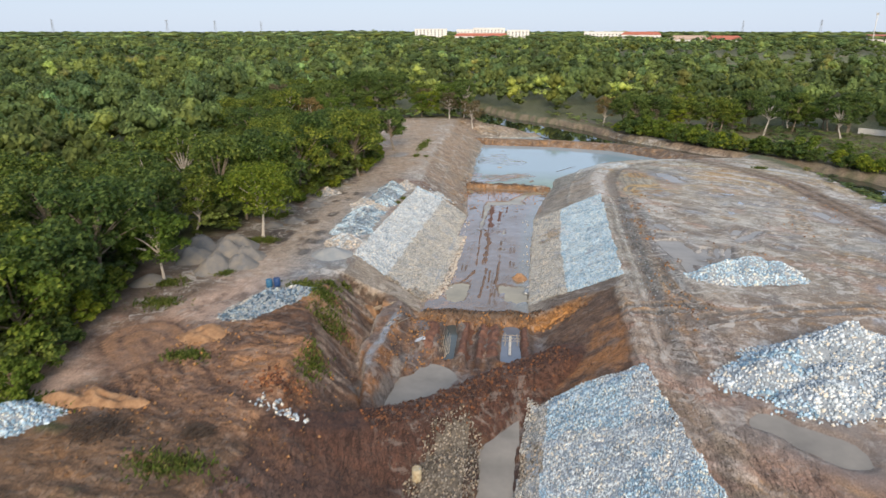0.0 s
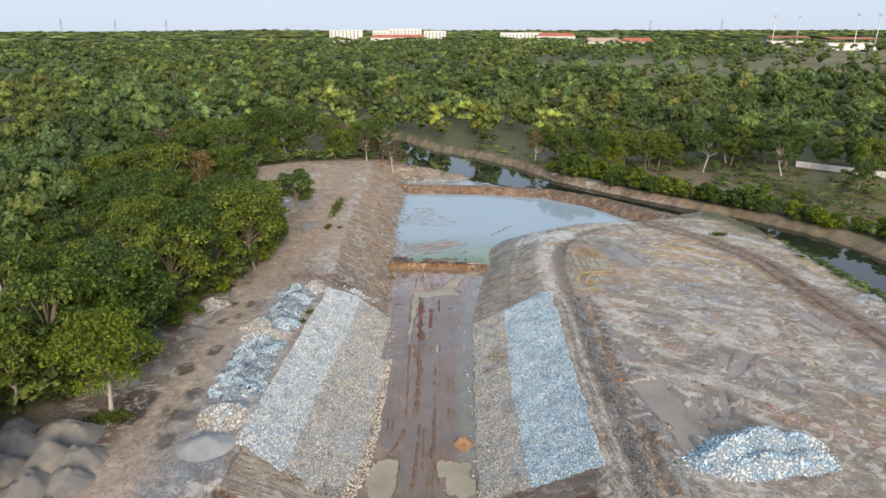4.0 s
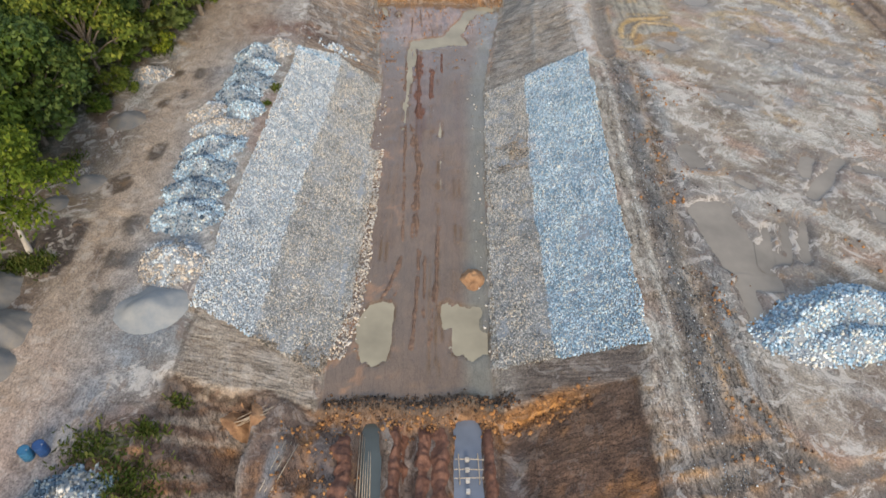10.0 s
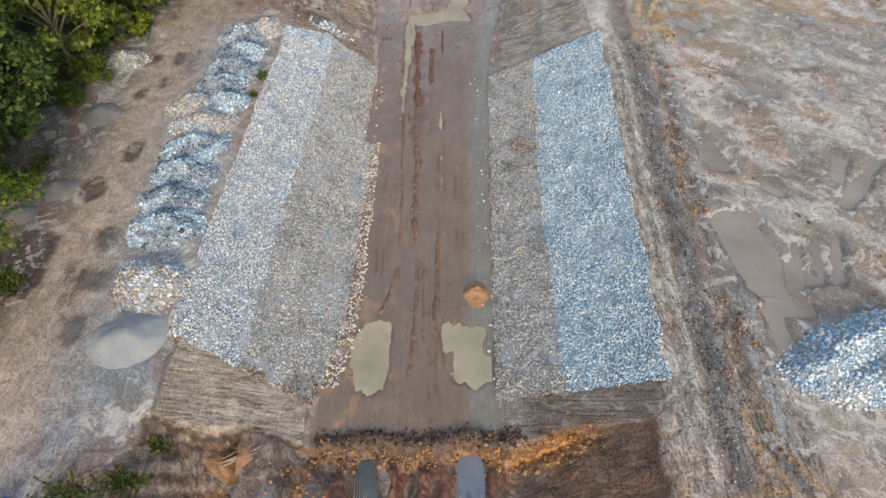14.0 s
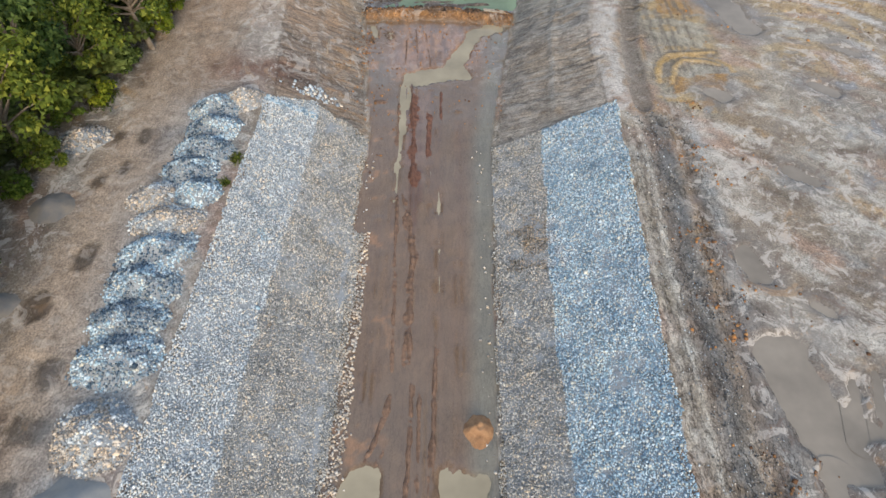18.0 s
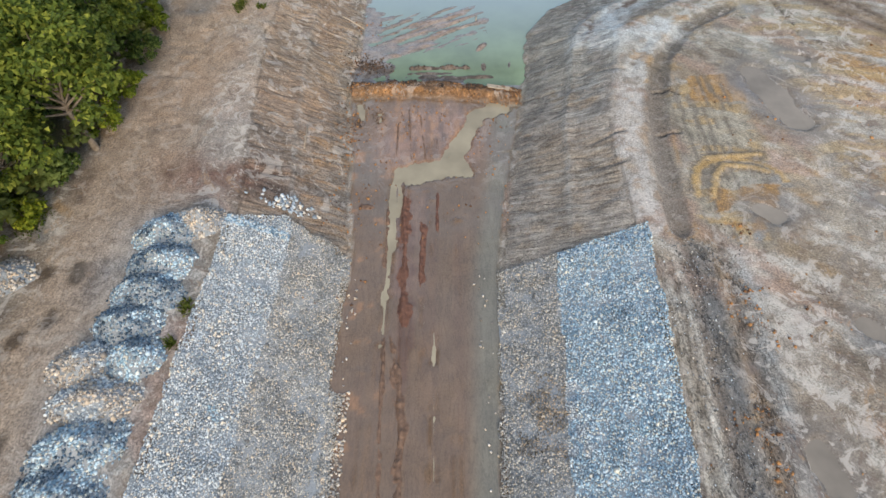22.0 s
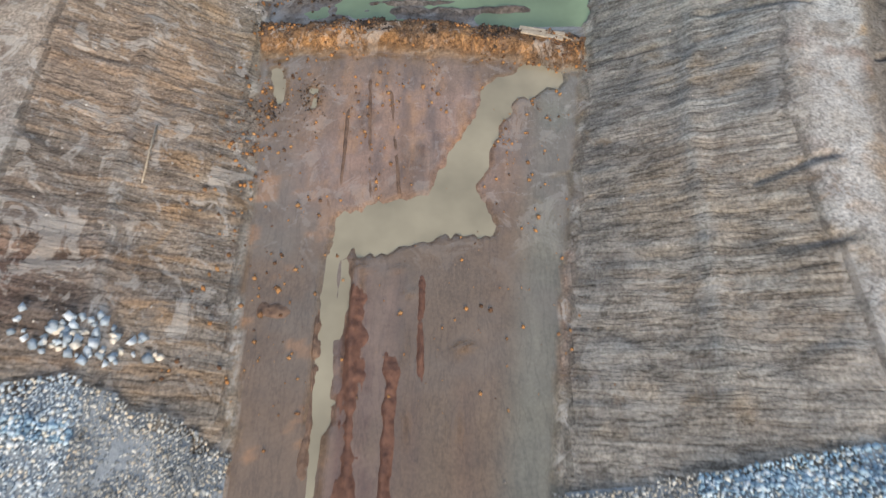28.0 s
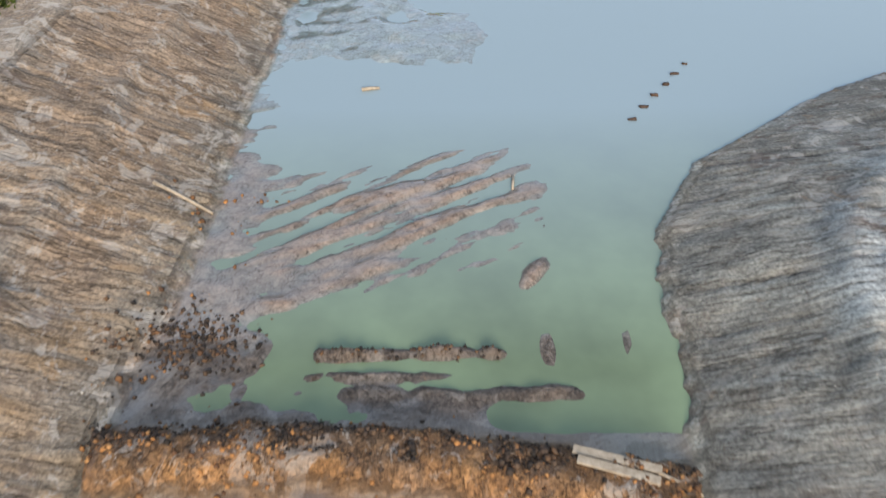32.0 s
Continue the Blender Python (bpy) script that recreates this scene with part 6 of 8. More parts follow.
place_tree(tree(3, 6.0, 4.6, 0.3, 4000, 0.15, LEAF, BARK), -23.4, 123.9, 1.3, 0, "dense round dark green tree beside the track")
place_tree(tree(4, 7.0, 5.0, 0.3, 1400, 0.16, DRY_LEAF, PALE_BARK), -17.5, 170.7, 1, 0, "half bare brown tree at the river's edge")
place_tree(tree(5, 7.4, 5.6, 0.3, 2000, 0.16, DRY_LEAF, PALE_BARK), -11.3, 168.4, 1, 0, "sparse yellow-green tree at the river's edge")
place_tree(tree(6, 9.5, 7.5, 0.42, 2400, 0.2, LEAF, PALE_BARK), 60.5, 170.6, 1, 0, "tall pale-trunked tree beyond the river")

kinds = [tree(10 + k, *a) for k, a in enumerate([
    (9.0, 7.0, 0.25, 4455, 0.17, LEAF, BARK), (10.5, 7.6, 0.25, 5130, 0.18, LEAF, BARK), (8.0, 6.4, 0.2, 4320, 0.17, LEAF, BARK), (9.6, 6.0, 0.3, 3510, 0.17, LEAF, PALE_BARK),
    (7.4, 6.4, 0.15, 4320, 0.16, BRIGHT_LEAF, BARK), (10.0, 8.2, 0.3, 5400, 0.18, LEAF, BARK), (8.6, 6.0, 0.25, 1800, 0.19, DRY_LEAF, PALE_BARK)])]
LABELS = ["broad dark green tree in the woodland", "tall dark green tree in the woodland", "rounded green tree in the woodland", "slender pale-trunked tree in the woodland",
          "low yellow-green leafy tree at the wood's edge", "wide-crowned green tree in the woodland", "thin-leaved olive-brown tree in the woodland"]


def wooded(x, y):
    """Where the woods stand."""
    left = x < np.interp(y, [0, 30, 38, 48, 55, 60, 68, 80, 87, 92, 98, 118, 126, 165, 172, 176], [-40, -35.5, -33.2, -34.5, -37, -38, -33.5, -31, -30, -27.5, -26, -25.5, -42, -42, -26, 200])
    rd, half = line_dist(x, y, RIVER)
    rx = np.interp(y, RIVER_Y, RIVER_X)
    beyond = (x > rx) & (rd > half + 5)
    open_right = (x > -4) & (y < np.interp(x, FAR_WOOD_X, FAR_WOOD_Y) + 3 * fbm(x, y, 9, 140))
    field = inside(x, y, FIELD) & (fbm(x, y, 22, 163) < 0.2)
    return ((left & (rd > half + 3)) | (beyond & ~open_right)) & ~field


def in_view(x, y):
    a = np.degrees(np.arctan2(x, y + 14))
    return (a > -52) & (a < 44) & (y > 8)


def scatter(pitch, near, far, seed):
    x, y = jitter_grid(-far, far, 0, far + 20, pitch, seed)
    d = np.hypot(x, y - 40)
    k = (d >= near) & (d < far) & in_view(x, y)
    x, y = x[k], y[k]
    k = wooded(x, y)
    return x[k], y[k]


tx, ty = scatter(5.4, 0, 165, 60)
edge_trees = np.array([(-29.4, 86.7), (-24.6, 99.6), (-31, 80.5), (-31.8, 76), (-29.8, 91), (-27.6, 95), (-26.4, 104), (-25.9, 109.5), (-26.8, 115), (-34.5, 72), (-37.5, 56), (-36, 50), (-35.2, 44), (-34.8, 38.5), (-36.2, 33)])
tx, ty = np.concatenate([edge_trees[:, 0], tx]), np.concatenate([edge_trees[:, 1], ty])
site_d = line_dist(tx, ty, [(-34, 30), (-32, 66), (-27, 95), (-25, 118), (-40, 130), (-40, 168), (-10, 178), (10, 206), (30, 192), (46, 195), (65, 182), (89, 170), (130, 140)])[0]
order = np.argsort(site_d)
r = np.random.default_rng(61)
chosen = order[:185]
used = set()
for j in chosen:
    k = int(r.choice(7, p=[0.2, 0.16, 0.2, 0.12, 0.14, 0.12, 0.06]))
    s, turn = r.uniform(0.72, 1.12), r.uniform(0, 6.28)
    if j < len(edge_trees):
        k, s = (0, 5, 2, 4, 1)[j % 5], r.uniform(1.0, 1.2)
    if k == 6 and tx[j] > -48 and ty[j] < 125:
        k = 2
    if k in used:
        copy_thing(kinds[k], at(tx[j], ty[j], 1, turn)).scale = (s, s, s * r.uniform(0.9, 1.1))
    else:
        used.add(k)
        place_tree(kinds[k], tx[j], ty[j], s, turn, LABELS[k], "woodland trees")


def woods(name, x, y, tall, wide, cards, size, seed, label, core=0.0, lobes=8):
    """A stretch of woodland too dense to count: trunks left out where no eye meets them, crowns of leaf sprays."""
    r = np.random.default_rng(seed)
    shapes = []
    for k in range(10):
        lob = [(math.cos(a) * q, math.sin(a) * q, z, rr) for a, q, z, rr in zip(r.uniform(0, 6.28, lobes), r.uniform(0.05, 0.36, lobes), r.uniform(0.30, 0.84, lobes), r.uniform(0.12, 0.22, lobes) * (1.5 - lobes / 16))]
        v, f = crown_cards(r, lob, cards, size, 0.1, 1.0)
        if core:
            blob = np.concatenate([CHIP_V * (l[3] * core, l[3] * core, l[3] * core) * r.uniform(0.95, 1.3, (6, 1)) + np.array(l[:3]) for l in lob])
            bf = np.concatenate([CHIP_F + 6 * q for q in range(lobes)])
            shapes.append((v, f, blob, bf))
        else:
            shapes.append((v, f, None, None))
    n = len(x)
    z = ground(x, y)[0]
    hs, ws, turn, which = tall * r.uniform(0.55, 1.4, n), wide * r.uniform(0.8, 1.25, n), r.uniform(0, 6.28, n), r.integers(0, 10, n)
    patch = fbm(x, y, 45, 70, 3)
    warm, lum = np.clip(0.5 + 0.7 * patch + r.normal(size=n) * 0.3, 0, 1), np.exp(r.normal(size=n) * 0.32)
    tint = np.stack([lum * (0.78 + 0.50 * warm), lum * (1.0 + 0.30 * warm), lum * (0.98 - 0.12 * warm)], -1)
    # sunlight painted into the tint around (8, 212), and into some crowns at random
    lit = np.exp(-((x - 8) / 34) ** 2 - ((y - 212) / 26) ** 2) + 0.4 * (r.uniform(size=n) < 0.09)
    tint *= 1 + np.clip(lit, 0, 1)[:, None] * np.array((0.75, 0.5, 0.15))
    dry = r.uniform(size=n) < 0.04
    tint[dry] *= np.array((1.45, 1.15, 1.2))
    for which_part in (0, 1):
        V, F, T, base = [], [], [], 0
        for k in range(10):
            sv, sf = shapes[k][which_part * 2], shapes[k][which_part * 2 + 1]
            if sv is None:
                continue
            m = np.flatnonzero(which == k)
            c, s = np.cos(turn[m])[:, None], np.sin(turn[m])[:, None]
            vx = (sv[:, 0] * c - sv[:, 1] * s) * ws[m][:, None] + x[m][:, None]
            vy = (sv[:, 0] * s + sv[:, 1] * c) * ws[m][:, None] + y[m][:, None]
            vz = sv[:, 2] * hs[m][:, None] + z[m][:, None]
            V.append(np.stack([vx, vy, vz], -1).reshape(-1, 3))
            F.append((sf[None] + (len(sv) * np.arange(len(m)))[:, None, None]).reshape(-1, sf.shape[1]) + base)
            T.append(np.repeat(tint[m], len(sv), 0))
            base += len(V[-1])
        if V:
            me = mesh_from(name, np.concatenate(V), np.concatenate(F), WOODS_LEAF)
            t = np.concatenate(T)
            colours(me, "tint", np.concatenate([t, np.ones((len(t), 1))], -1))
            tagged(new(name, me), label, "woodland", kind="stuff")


rest = order[185:]
x2, y2 = scatter(8.0, 165, 430, 62)
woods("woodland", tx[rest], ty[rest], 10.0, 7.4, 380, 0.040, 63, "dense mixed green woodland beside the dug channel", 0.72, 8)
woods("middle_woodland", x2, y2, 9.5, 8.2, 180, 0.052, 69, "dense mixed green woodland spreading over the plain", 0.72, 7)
x3, y3 = scatter(15.5, 430, 1100, 64)
woods("distant_woodland", x3, y3, 10.0, 12.5, 44, 0.085, 65, "far dense woodland seen as unbroken canopy", 0.75, 5)
x4, y4 = scatter(52, 1100, 3600, 66)
woods("horizon_woodland", x4, y4, 11.0, 60.0, 1, 0.1, 67, "woodland at the horizon", 1.0, 2)

# low growth along the wood's edge
bx, by = jitter_grid(-60, 100, 20, 200, 2.0, 71)
edge_d = line_dist(bx, by, [(-35.5, 24), (-35, 31), (-32.8, 38), (-34, 48), (-37, 60), (-32, 72), (-29, 88), (-26, 98), (-25, 119), (-41, 127), (-41, 166), (-12, 177)])[0]
keep = (edge_d < 4.5) & wooded(bx - 1.0, by) & (fbm(bx, by, 5, 72) > -0.4)
woods("undergrowth", bx[keep], by[keep], 2.6, 3.4, 90, 0.07, 73, "low green bushes under the edge of the wood", 0.6)
bx, by = jitter_grid(8, 150, 40, 205, 2.3, 74)
rd, half = line_dist(bx, by, RIVER)
keep = (rd > half + 4) & (by < np.interp(bx, FAR_WOOD_X, FAR_WOOD_Y)) & (bx > np.interp(by, RIVER_Y, RIVER_X)) & (fbm(bx, by, 8, 75) > 0.02)
woods("scrub", bx[keep], by[keep], 1.3, 3.0, 60, 0.07, 76, "low dry scrub beyond the river", 0.5)
bx, by = jitter_grid(40, 62, 50, 116, 1.5, 77)
rd, half = line_dist(bx, by, RIVER)
edge_x = np.interp(by, [50, 83, 90, 101, 108, 116], [54.5, 49.6, 48.4, 47.6, 46.2, 44.5])
keep = (bx > edge_x) & (bx < edge_x + 8.5) & (rd > half + 1.6) & (by < 111) & (fbm(bx, by, 4, 78) > -0.3)
woods("bank_bushes", bx[keep], by[keep], 0.75, 2.2, 70, 0.08, 79, "dense green bushes along the river's near bank", 0.6)

shrub_kinds = [tree(90 + k, *a, "shrub", 0.03) for k, a in enumerate([(3.0, 4.0, 0.05, 1800, 0.17, LEAF, BARK), (3.4, 3.6, 0.05, 1800, 0.17, BRIGHT_LEAF, BARK), (2.4, 3.4, 0.05, 1400, 0.16, BRIGHT_LEAF, BARK)])]
r = np.random.default_rng(92)
made = set()
for k in range(110):
    u = 0.6 + 8.6 * k / 109
    j = int(u)
    (ax, ay, aw), (bx, by, bw) = RIVER[j], RIVER[j + 1]
    along = Vector((bx - ax, by - ay)).normalized()
    off = aw + (bw - aw) * (u - j) + (4.0 if j < 5 else 2.4) + abs(r.normal()) * 2.0
    x, y = ax + (bx - ax) * (u - j) + along.y * off, ay + (by - ay) * (u - j) - along.x * off
    kind = int(r.integers(0, 3))
    s = r.uniform(0.75, 1.55) * (0.7 if j < 6 else 1.0)
    if kind in made:
        copy_thing(shrub_kinds[kind], at(x, y, 1, r.uniform(0, 6.28))).scale = (s, s, s)
    else:
        made.add(kind)
        tagged(place_tree(shrub_kinds[kind], x, y, s, 0.3, ("round dark green shrub on the river bank", "yellow-green shrub on the river bank", "low spreading shrub on the river bank")[kind], "river bank shrubs"), category="shrub")
for j, (x, y, s) in enumerate([(76.7, 166.4, 1.0), (49.1, 175.5, 0.9), (63.7, 136.0, 0.55), (84, 150, 0.9), (70, 178, 1.0), (92, 160, 1.0), (40, 178, 0.9), (100, 140, 0.8)]):
    copy_thing(kinds[(3, 5, 4, 0, 1, 5, 2, 4)[j]], at(x, y, 1, j * 1.1)).scale = (s, s, s)


# ---- grass in tufts ----
def grass(places, seed, label):
    r = np.random.default_rng(seed)
    v, f = [], []
    for cx, cy, rx, ry, n in places:
        n = int(n * 2.2)
        u, w = r.normal(size=n) * 0.5 * rx + cx, r.normal(size=n) * 0.5 * ry + cy
        z = ground(u, w)[0]
        for x, y, h in zip(u, w, z):
            a, tall, wide = r.uniform(0, 6.28), r.uniform(0.08, 0.30), r.uniform(0.03, 0.08)
            dx, dy, lx, ly = math.cos(a) * wide, math.sin(a) * wide, r.normal() * 0.15, r.normal() * 0.15
            k = len(v)
            v += [(x - dx, y - dy, h - 0.03), (x + dx, y + dy, h - 0.03), (x + dx * 0.6 + lx, y + dy * 0.6 + ly, h + tall), (x - dx * 0.6 + lx, y - dy * 0.6 + ly, h + tall * 0.9)]
            f.append((k, k + 1, k + 2, k + 3))
    tagged(new("grass", mesh_from("grass", v, f, GRASS)), label, "grass", kind="stuff")


grass([(-19.0, 53.6, 1.5, 1.2, 220), (-16.4, 51.6, 1.6, 1.6, 420), (-15.0, 49.0, 1.4, 1.8, 320), (-13.9, 40.5, 0.9, 2.0, 260), (-22.8, 39.5, 1.6, 0.8, 260), (-17.4, 27.2, 2.4, 1.2, 300), (-29.6, 32.4, 2.2, 1.0, 420),
       (-16.4, 54.6, 0.7, 0.6, 120), (-15.7, 56.9, 0.5, 0.4, 60), (-26.8, 66.2, 1.2, 0.9, 240), (-28.2, 66.0, 1.0, 1.0, 200), (-31.5, 53.0, 1.6, 1.0, 260), (-29.8, 48.5, 1.8, 1.2, 260), (-27.4, 56.0, 1.0, 0.8, 120),
       (-15.2, 86.2, 0.25, 0.6, 50), (-15.4, 83.8, 0.3, 0.3, 40), (-18.2, 118.2, 0.5, 1.2, 120), (-18.5, 130.0, 0.8, 6.0, 420), (-26.5, 93.0, 1.0, 1.5, 160), (40.5, 113.4, 1.0, 0.8, 160), (-16.3, 117.8, 0.3, 0.3, 40), (-28.6, 76.0, 0.8, 1.6, 160)], 93,
      "tufts of green grass and weeds on bare earth")


# ---- timber, stones, drum and posts ----
def bar(p, q, w, t):
    """A bevelled squared bar from p to q."""
    p, q = Vector(p), Vector(q)
    bm = bmesh.new()
    bmesh.ops.create_cube(bm, size=1)
    for v in bm.verts:
        v.co = Vector((v.co.x * w, v.co.y * t, v.co.z * (q - p).length))
    bmesh.ops.bevel(bm, geom=bm.edges[:], offset=min(w, t) * 0.15, segments=1, affect="EDGES")
    bm.transform(Matrix.Translation((p + q) / 2) @ (q - p).to_track_quat("Z", "Y").to_matrix().to_4x4())
    return bm


def pole(p, q, r0, r1):
    p, q = Vector(p), Vector(q)
    mid = (p + q) / 2 + Vector((0, 0, 0.03))
    v, f = tube([(p, r0), (mid, (r0 + r1) / 2), (q, r1)])
    v += [p, q]
    return [tuple(c) for c in v], f


def log(p, q, r0, label, mat=None):
    v, f = pole(p, q, r0, r0 * 0.7)
    n = len(v)
    bm = bmesh.new()
    vs = [bm.verts.new(c) for c in v[:-2]]
    for q4 in f:
        bm.faces.new([vs[i] for i in q4])
    bm.faces.new(vs[:6][::-1])
    bm.faces.new(vs[-6:])
    return tagged(new("log", from_bm("log", bm, mat or WOOD, True)), label, "log")


def on(x, y, up=0.05):
    return (x, y, max(height(x, y), WATER_Z if y > 112 else -9) + up)


for k, (a, b) in enumerate([((3.1, 111.05), (5.0, 110.4)), ((3.15, 110.75), (4.9, 110.12))]):
    tagged(new("plank", from_bm("plank", bar(on(*a, 0.12), on(*b, 0.12), 0.22, 0.08), WOOD)), "weathered pale plank lying on the small earth dam", "plank", "planks on the dam")
log(on(4.9, 110.4, 0.04), on(5.9, 110.0, 0.04), 0.05, "thin pole lying on the earth dam")
log(on(-9.9, 121.1), on(-8.0, 120.7), 0.08, "pale debarked log lying at the water's edge")
log(on(-3.6, 129.6), on(-2.8, 129.75), 0.10, "short pale log stranded in shallow mud")
log(on(2.7, 122.9), on(2.6, 122.0), 0.06, "short stick standing out of the mud")
log(on(-11.0, 104.5), on(-10.9, 101.8), 0.05, "grey pole lying down the cut slope")
log(on(35.0, 128.4), on(33.0, 126.0), 0.14, "grey log at the end of the earth dam", BARK)
for k in range(7):
    log(on(-13.2 + 0.3 * ((k * 3) % 5) / 5, 57.0 - 0.5 * ((k * 5) % 7) / 7, 0.05 + 0.02 * k), on(-11.4 + 0.6 * ((k * 2) % 5) / 5, 57.6 - 0.8 * ((k * 4) % 7) / 7, 0.05 + 0.02 * k), 0.025, "thin cut branch in a small heap under the bank")
for k in range(6):
    log(on(-6.15 + 0.12 * k, 56.9, 0.1), on(-6.0 + 0.14 * k, 50.8 + 0.4 * (k % 3), 0.15), 0.035, "bamboo pole laid along a flooded trench")
for k in range(3):
    log(on(-10.0 + 0.3 * k, 55.5, 0.04), on(-10.9 + 0.3 * k, 52.5, 0.04), 0.03, "dry reed stalk on the pit floor")

POST = plain_material("concrete", (0.42, 0.41, 0.38), (0.62, 0.60, 0.56), 0.85, 8.0)
for k in range(6):
    y = 55.2 - 0.62 * k
    tagged(new("concrete_post", from_bm("concrete_post", bar((0.05, y, -5.6), (0.05, y, -4.85), 0.24, 0.24), POST)), "square pale concrete post standing in a flooded trench", "post", "posts in the trench")
rack = empty("bamboo_frame", (0.1, 54.6, -5.2), "light bamboo frame tied over a flooded trench", "frame")
for p, q in [((-0.75, 0.5, 0.5), (0.9, 0.45, 0.5)), ((-0.8, -0.1, 0.5), (0.85, -0.15, 0.5)), ((-0.8, -0.6, 0.45), (0.85, -0.62, 0.5)), ((-0.55, 0.8, 0.54), (-0.5, -0.9, 0.5)), ((0.55, 0.8, 0.54), (0.6, -0.9, 0.5)), ((-0.55, 0.7, -0.4), (-0.55, 0.7, 0.6)), ((0.55, 0.7, -0.4), (0.55, 0.7, 0.6)), ((-0.5, -0.8, -0.4), (-0.5, -0.8, 0.6)), ((0.6, -0.8, -0.4), (0.6, -0.8, 0.6))]:
    v, f = pole(p, q, 0.03, 0.03)
    part("pole", mesh_from("pole", v[:-2], f, WOOD, True), rack)


def drum(x, y, rad, tall, mat, label):
    """A ribbed drum with a rim and a lid set down into it."""
    prof = [(0, 0), (0.94, 0), (1, 0.03), (1, 0.3), (1.04, 0.33), (1, 0.36), (1, 0.64), (1.04, 0.67), (1, 0.70), (1, 0.98), (0.97, 1.0), (0.93, 0.97), (0, 0.97)]
    thing = empty("steel_drum", (x, y, height(x, y) - 0.03), label, "drum")
    v = [(rad * p * math.cos(a * math.pi / 9), rad * p * math.sin(a * math.pi / 9), tall * h) for p, h in prof for a in range(18)]
    f = [(k * 18 + a, k * 18 + (a + 1) % 18, (k + 1) * 18 + (a + 1) % 18, (k + 1) * 18 + a) for k in range(10) for a in range(18)]
    part("shell", mesh_from("shell", v, f, mat, True), thing)
    bm = bmesh.new()
    bmesh.ops.create_circle(bm, cap_ends=True, segments=18, radius=rad * 0.95)
    bm.transform(Matrix.Translation((0, 0, tall * 0.97)))
    lid = part("lid", from_bm("lid", bm, mat), thing)
    bm = bmesh.new()
    bmesh.ops.create_cone(bm, cap_ends=True, segments=10, radius1=rad * 0.14, radius2=rad * 0.12, depth=0.03)
    bm.transform(Matrix.Translation((rad * 0.6, 0, tall * 0.97 + 0.014)))
    part("bung", from_bm("bung", bm, STEEL), lid)
    return thing


STEEL = plain_material("grey_steel", (0.30, 0.31, 0.32), (0.42, 0.43, 0.44), 0.5, 1.0, 0.1, 0.01, 0.6)
RUSTY = plain_material("rusty_paint", (0.30, 0.22, 0.12), (0.55, 0.48, 0.33), 0.7, 5.0)
BLUE_PLASTIC = plain_material("blue_plastic", (0.012, 0.04, 0.13), (0.025, 0.08, 0.22), 0.5, 3.0, 0.1)
drum(-5.3, 33.0, 0.30, 0.88, RUSTY, "pale rusty steel drum on a gravel mound")
LIGHT_BLUE_PLASTIC = plain_material("light_blue_plastic", (0.02, 0.10, 0.19), (0.04, 0.17, 0.30), 0.5, 3.0, 0.1)
drum(-21.1, 53.4, 0.3, 0.8, BLUE_PLASTIC, "dark blue plastic drum beside a stone heap")
drum(-21.75, 53.15, 0.29, 0.75, LIGHT_BLUE_PLASTIC, "lighter blue plastic drum beside a stone heap")

# ---- ridges of mud thrown up by wheels ----
RED_MUD = plain_material("red_mud", (0.07, 0.030, 0.020), (0.22, 0.105, 0.065), 0.75, 3.0, 0.9, 0.06)
BROWN_MUD = plain_material("brown_mud", (0.085, 0.050, 0.034), (0.25, 0.155, 0.10), 0.7, 3.0, 0.9, 0.06)


def mud_ridge(pts, half, tall, mat, seed, label):
    """A broken ridge of mud along a line: crest, ragged flanks and gaps."""
    dense = []
    for (ax, ay), (bx, by) in zip(pts, pts[1:]):
        n = max(2, int(math.hypot(bx - ax, by - ay) / 0.09))
        dense += [(ax + (bx - ax) * k / n, ay + (by - ay) * k / n, (by - ay), -(bx - ax)) for k in range(n)]
    d = np.array(dense)
    nrm = d[:, 2:] / np.linalg.norm(d[:, 2:], axis=1, keepdims=True)
    u = np.linspace(-1, 1, 11)
    along = np.arange(len(d)) * 0.09
    wig = 0.5 * half * fbm(along, along * 0, 1.1, seed)
    wide = half * (1.15 + 0.7 * fbm(along, along * 0 + 3, 0.6, seed + 1))
    x = d[:, :1] + nrm[:, :1] * (u * wide[:, None] + wig[:, None])
    y = d[:, 1:2] + nrm[:, 1:] * (u * wide[:, None] + wig[:, None])
    fade = np.minimum(1, np.minimum(along, along[-1] - along) / 0.6)
    up = tall * np.clip(0.75 + 1.3 * fbm(along, along * 0 + 7, 0.9, seed + 2, 4), -0.2, 1.6) * fade
    z = ground(x, y)[0] - 0.035 + (1 - u ** 2) ** 0.8 * (up[:, None] * (1 + 0.7 * fbm(x, y, 0.22, seed + 3)) + 0.02)
    tagged(new("mud_ridge", mesh_from("mud_ridge", np.stack([x, y, z], -1).reshape(-1, 3), grid_faces(len(d), 11)[:, ::-1], mat)), label, "mud ridge", "mud ridges")


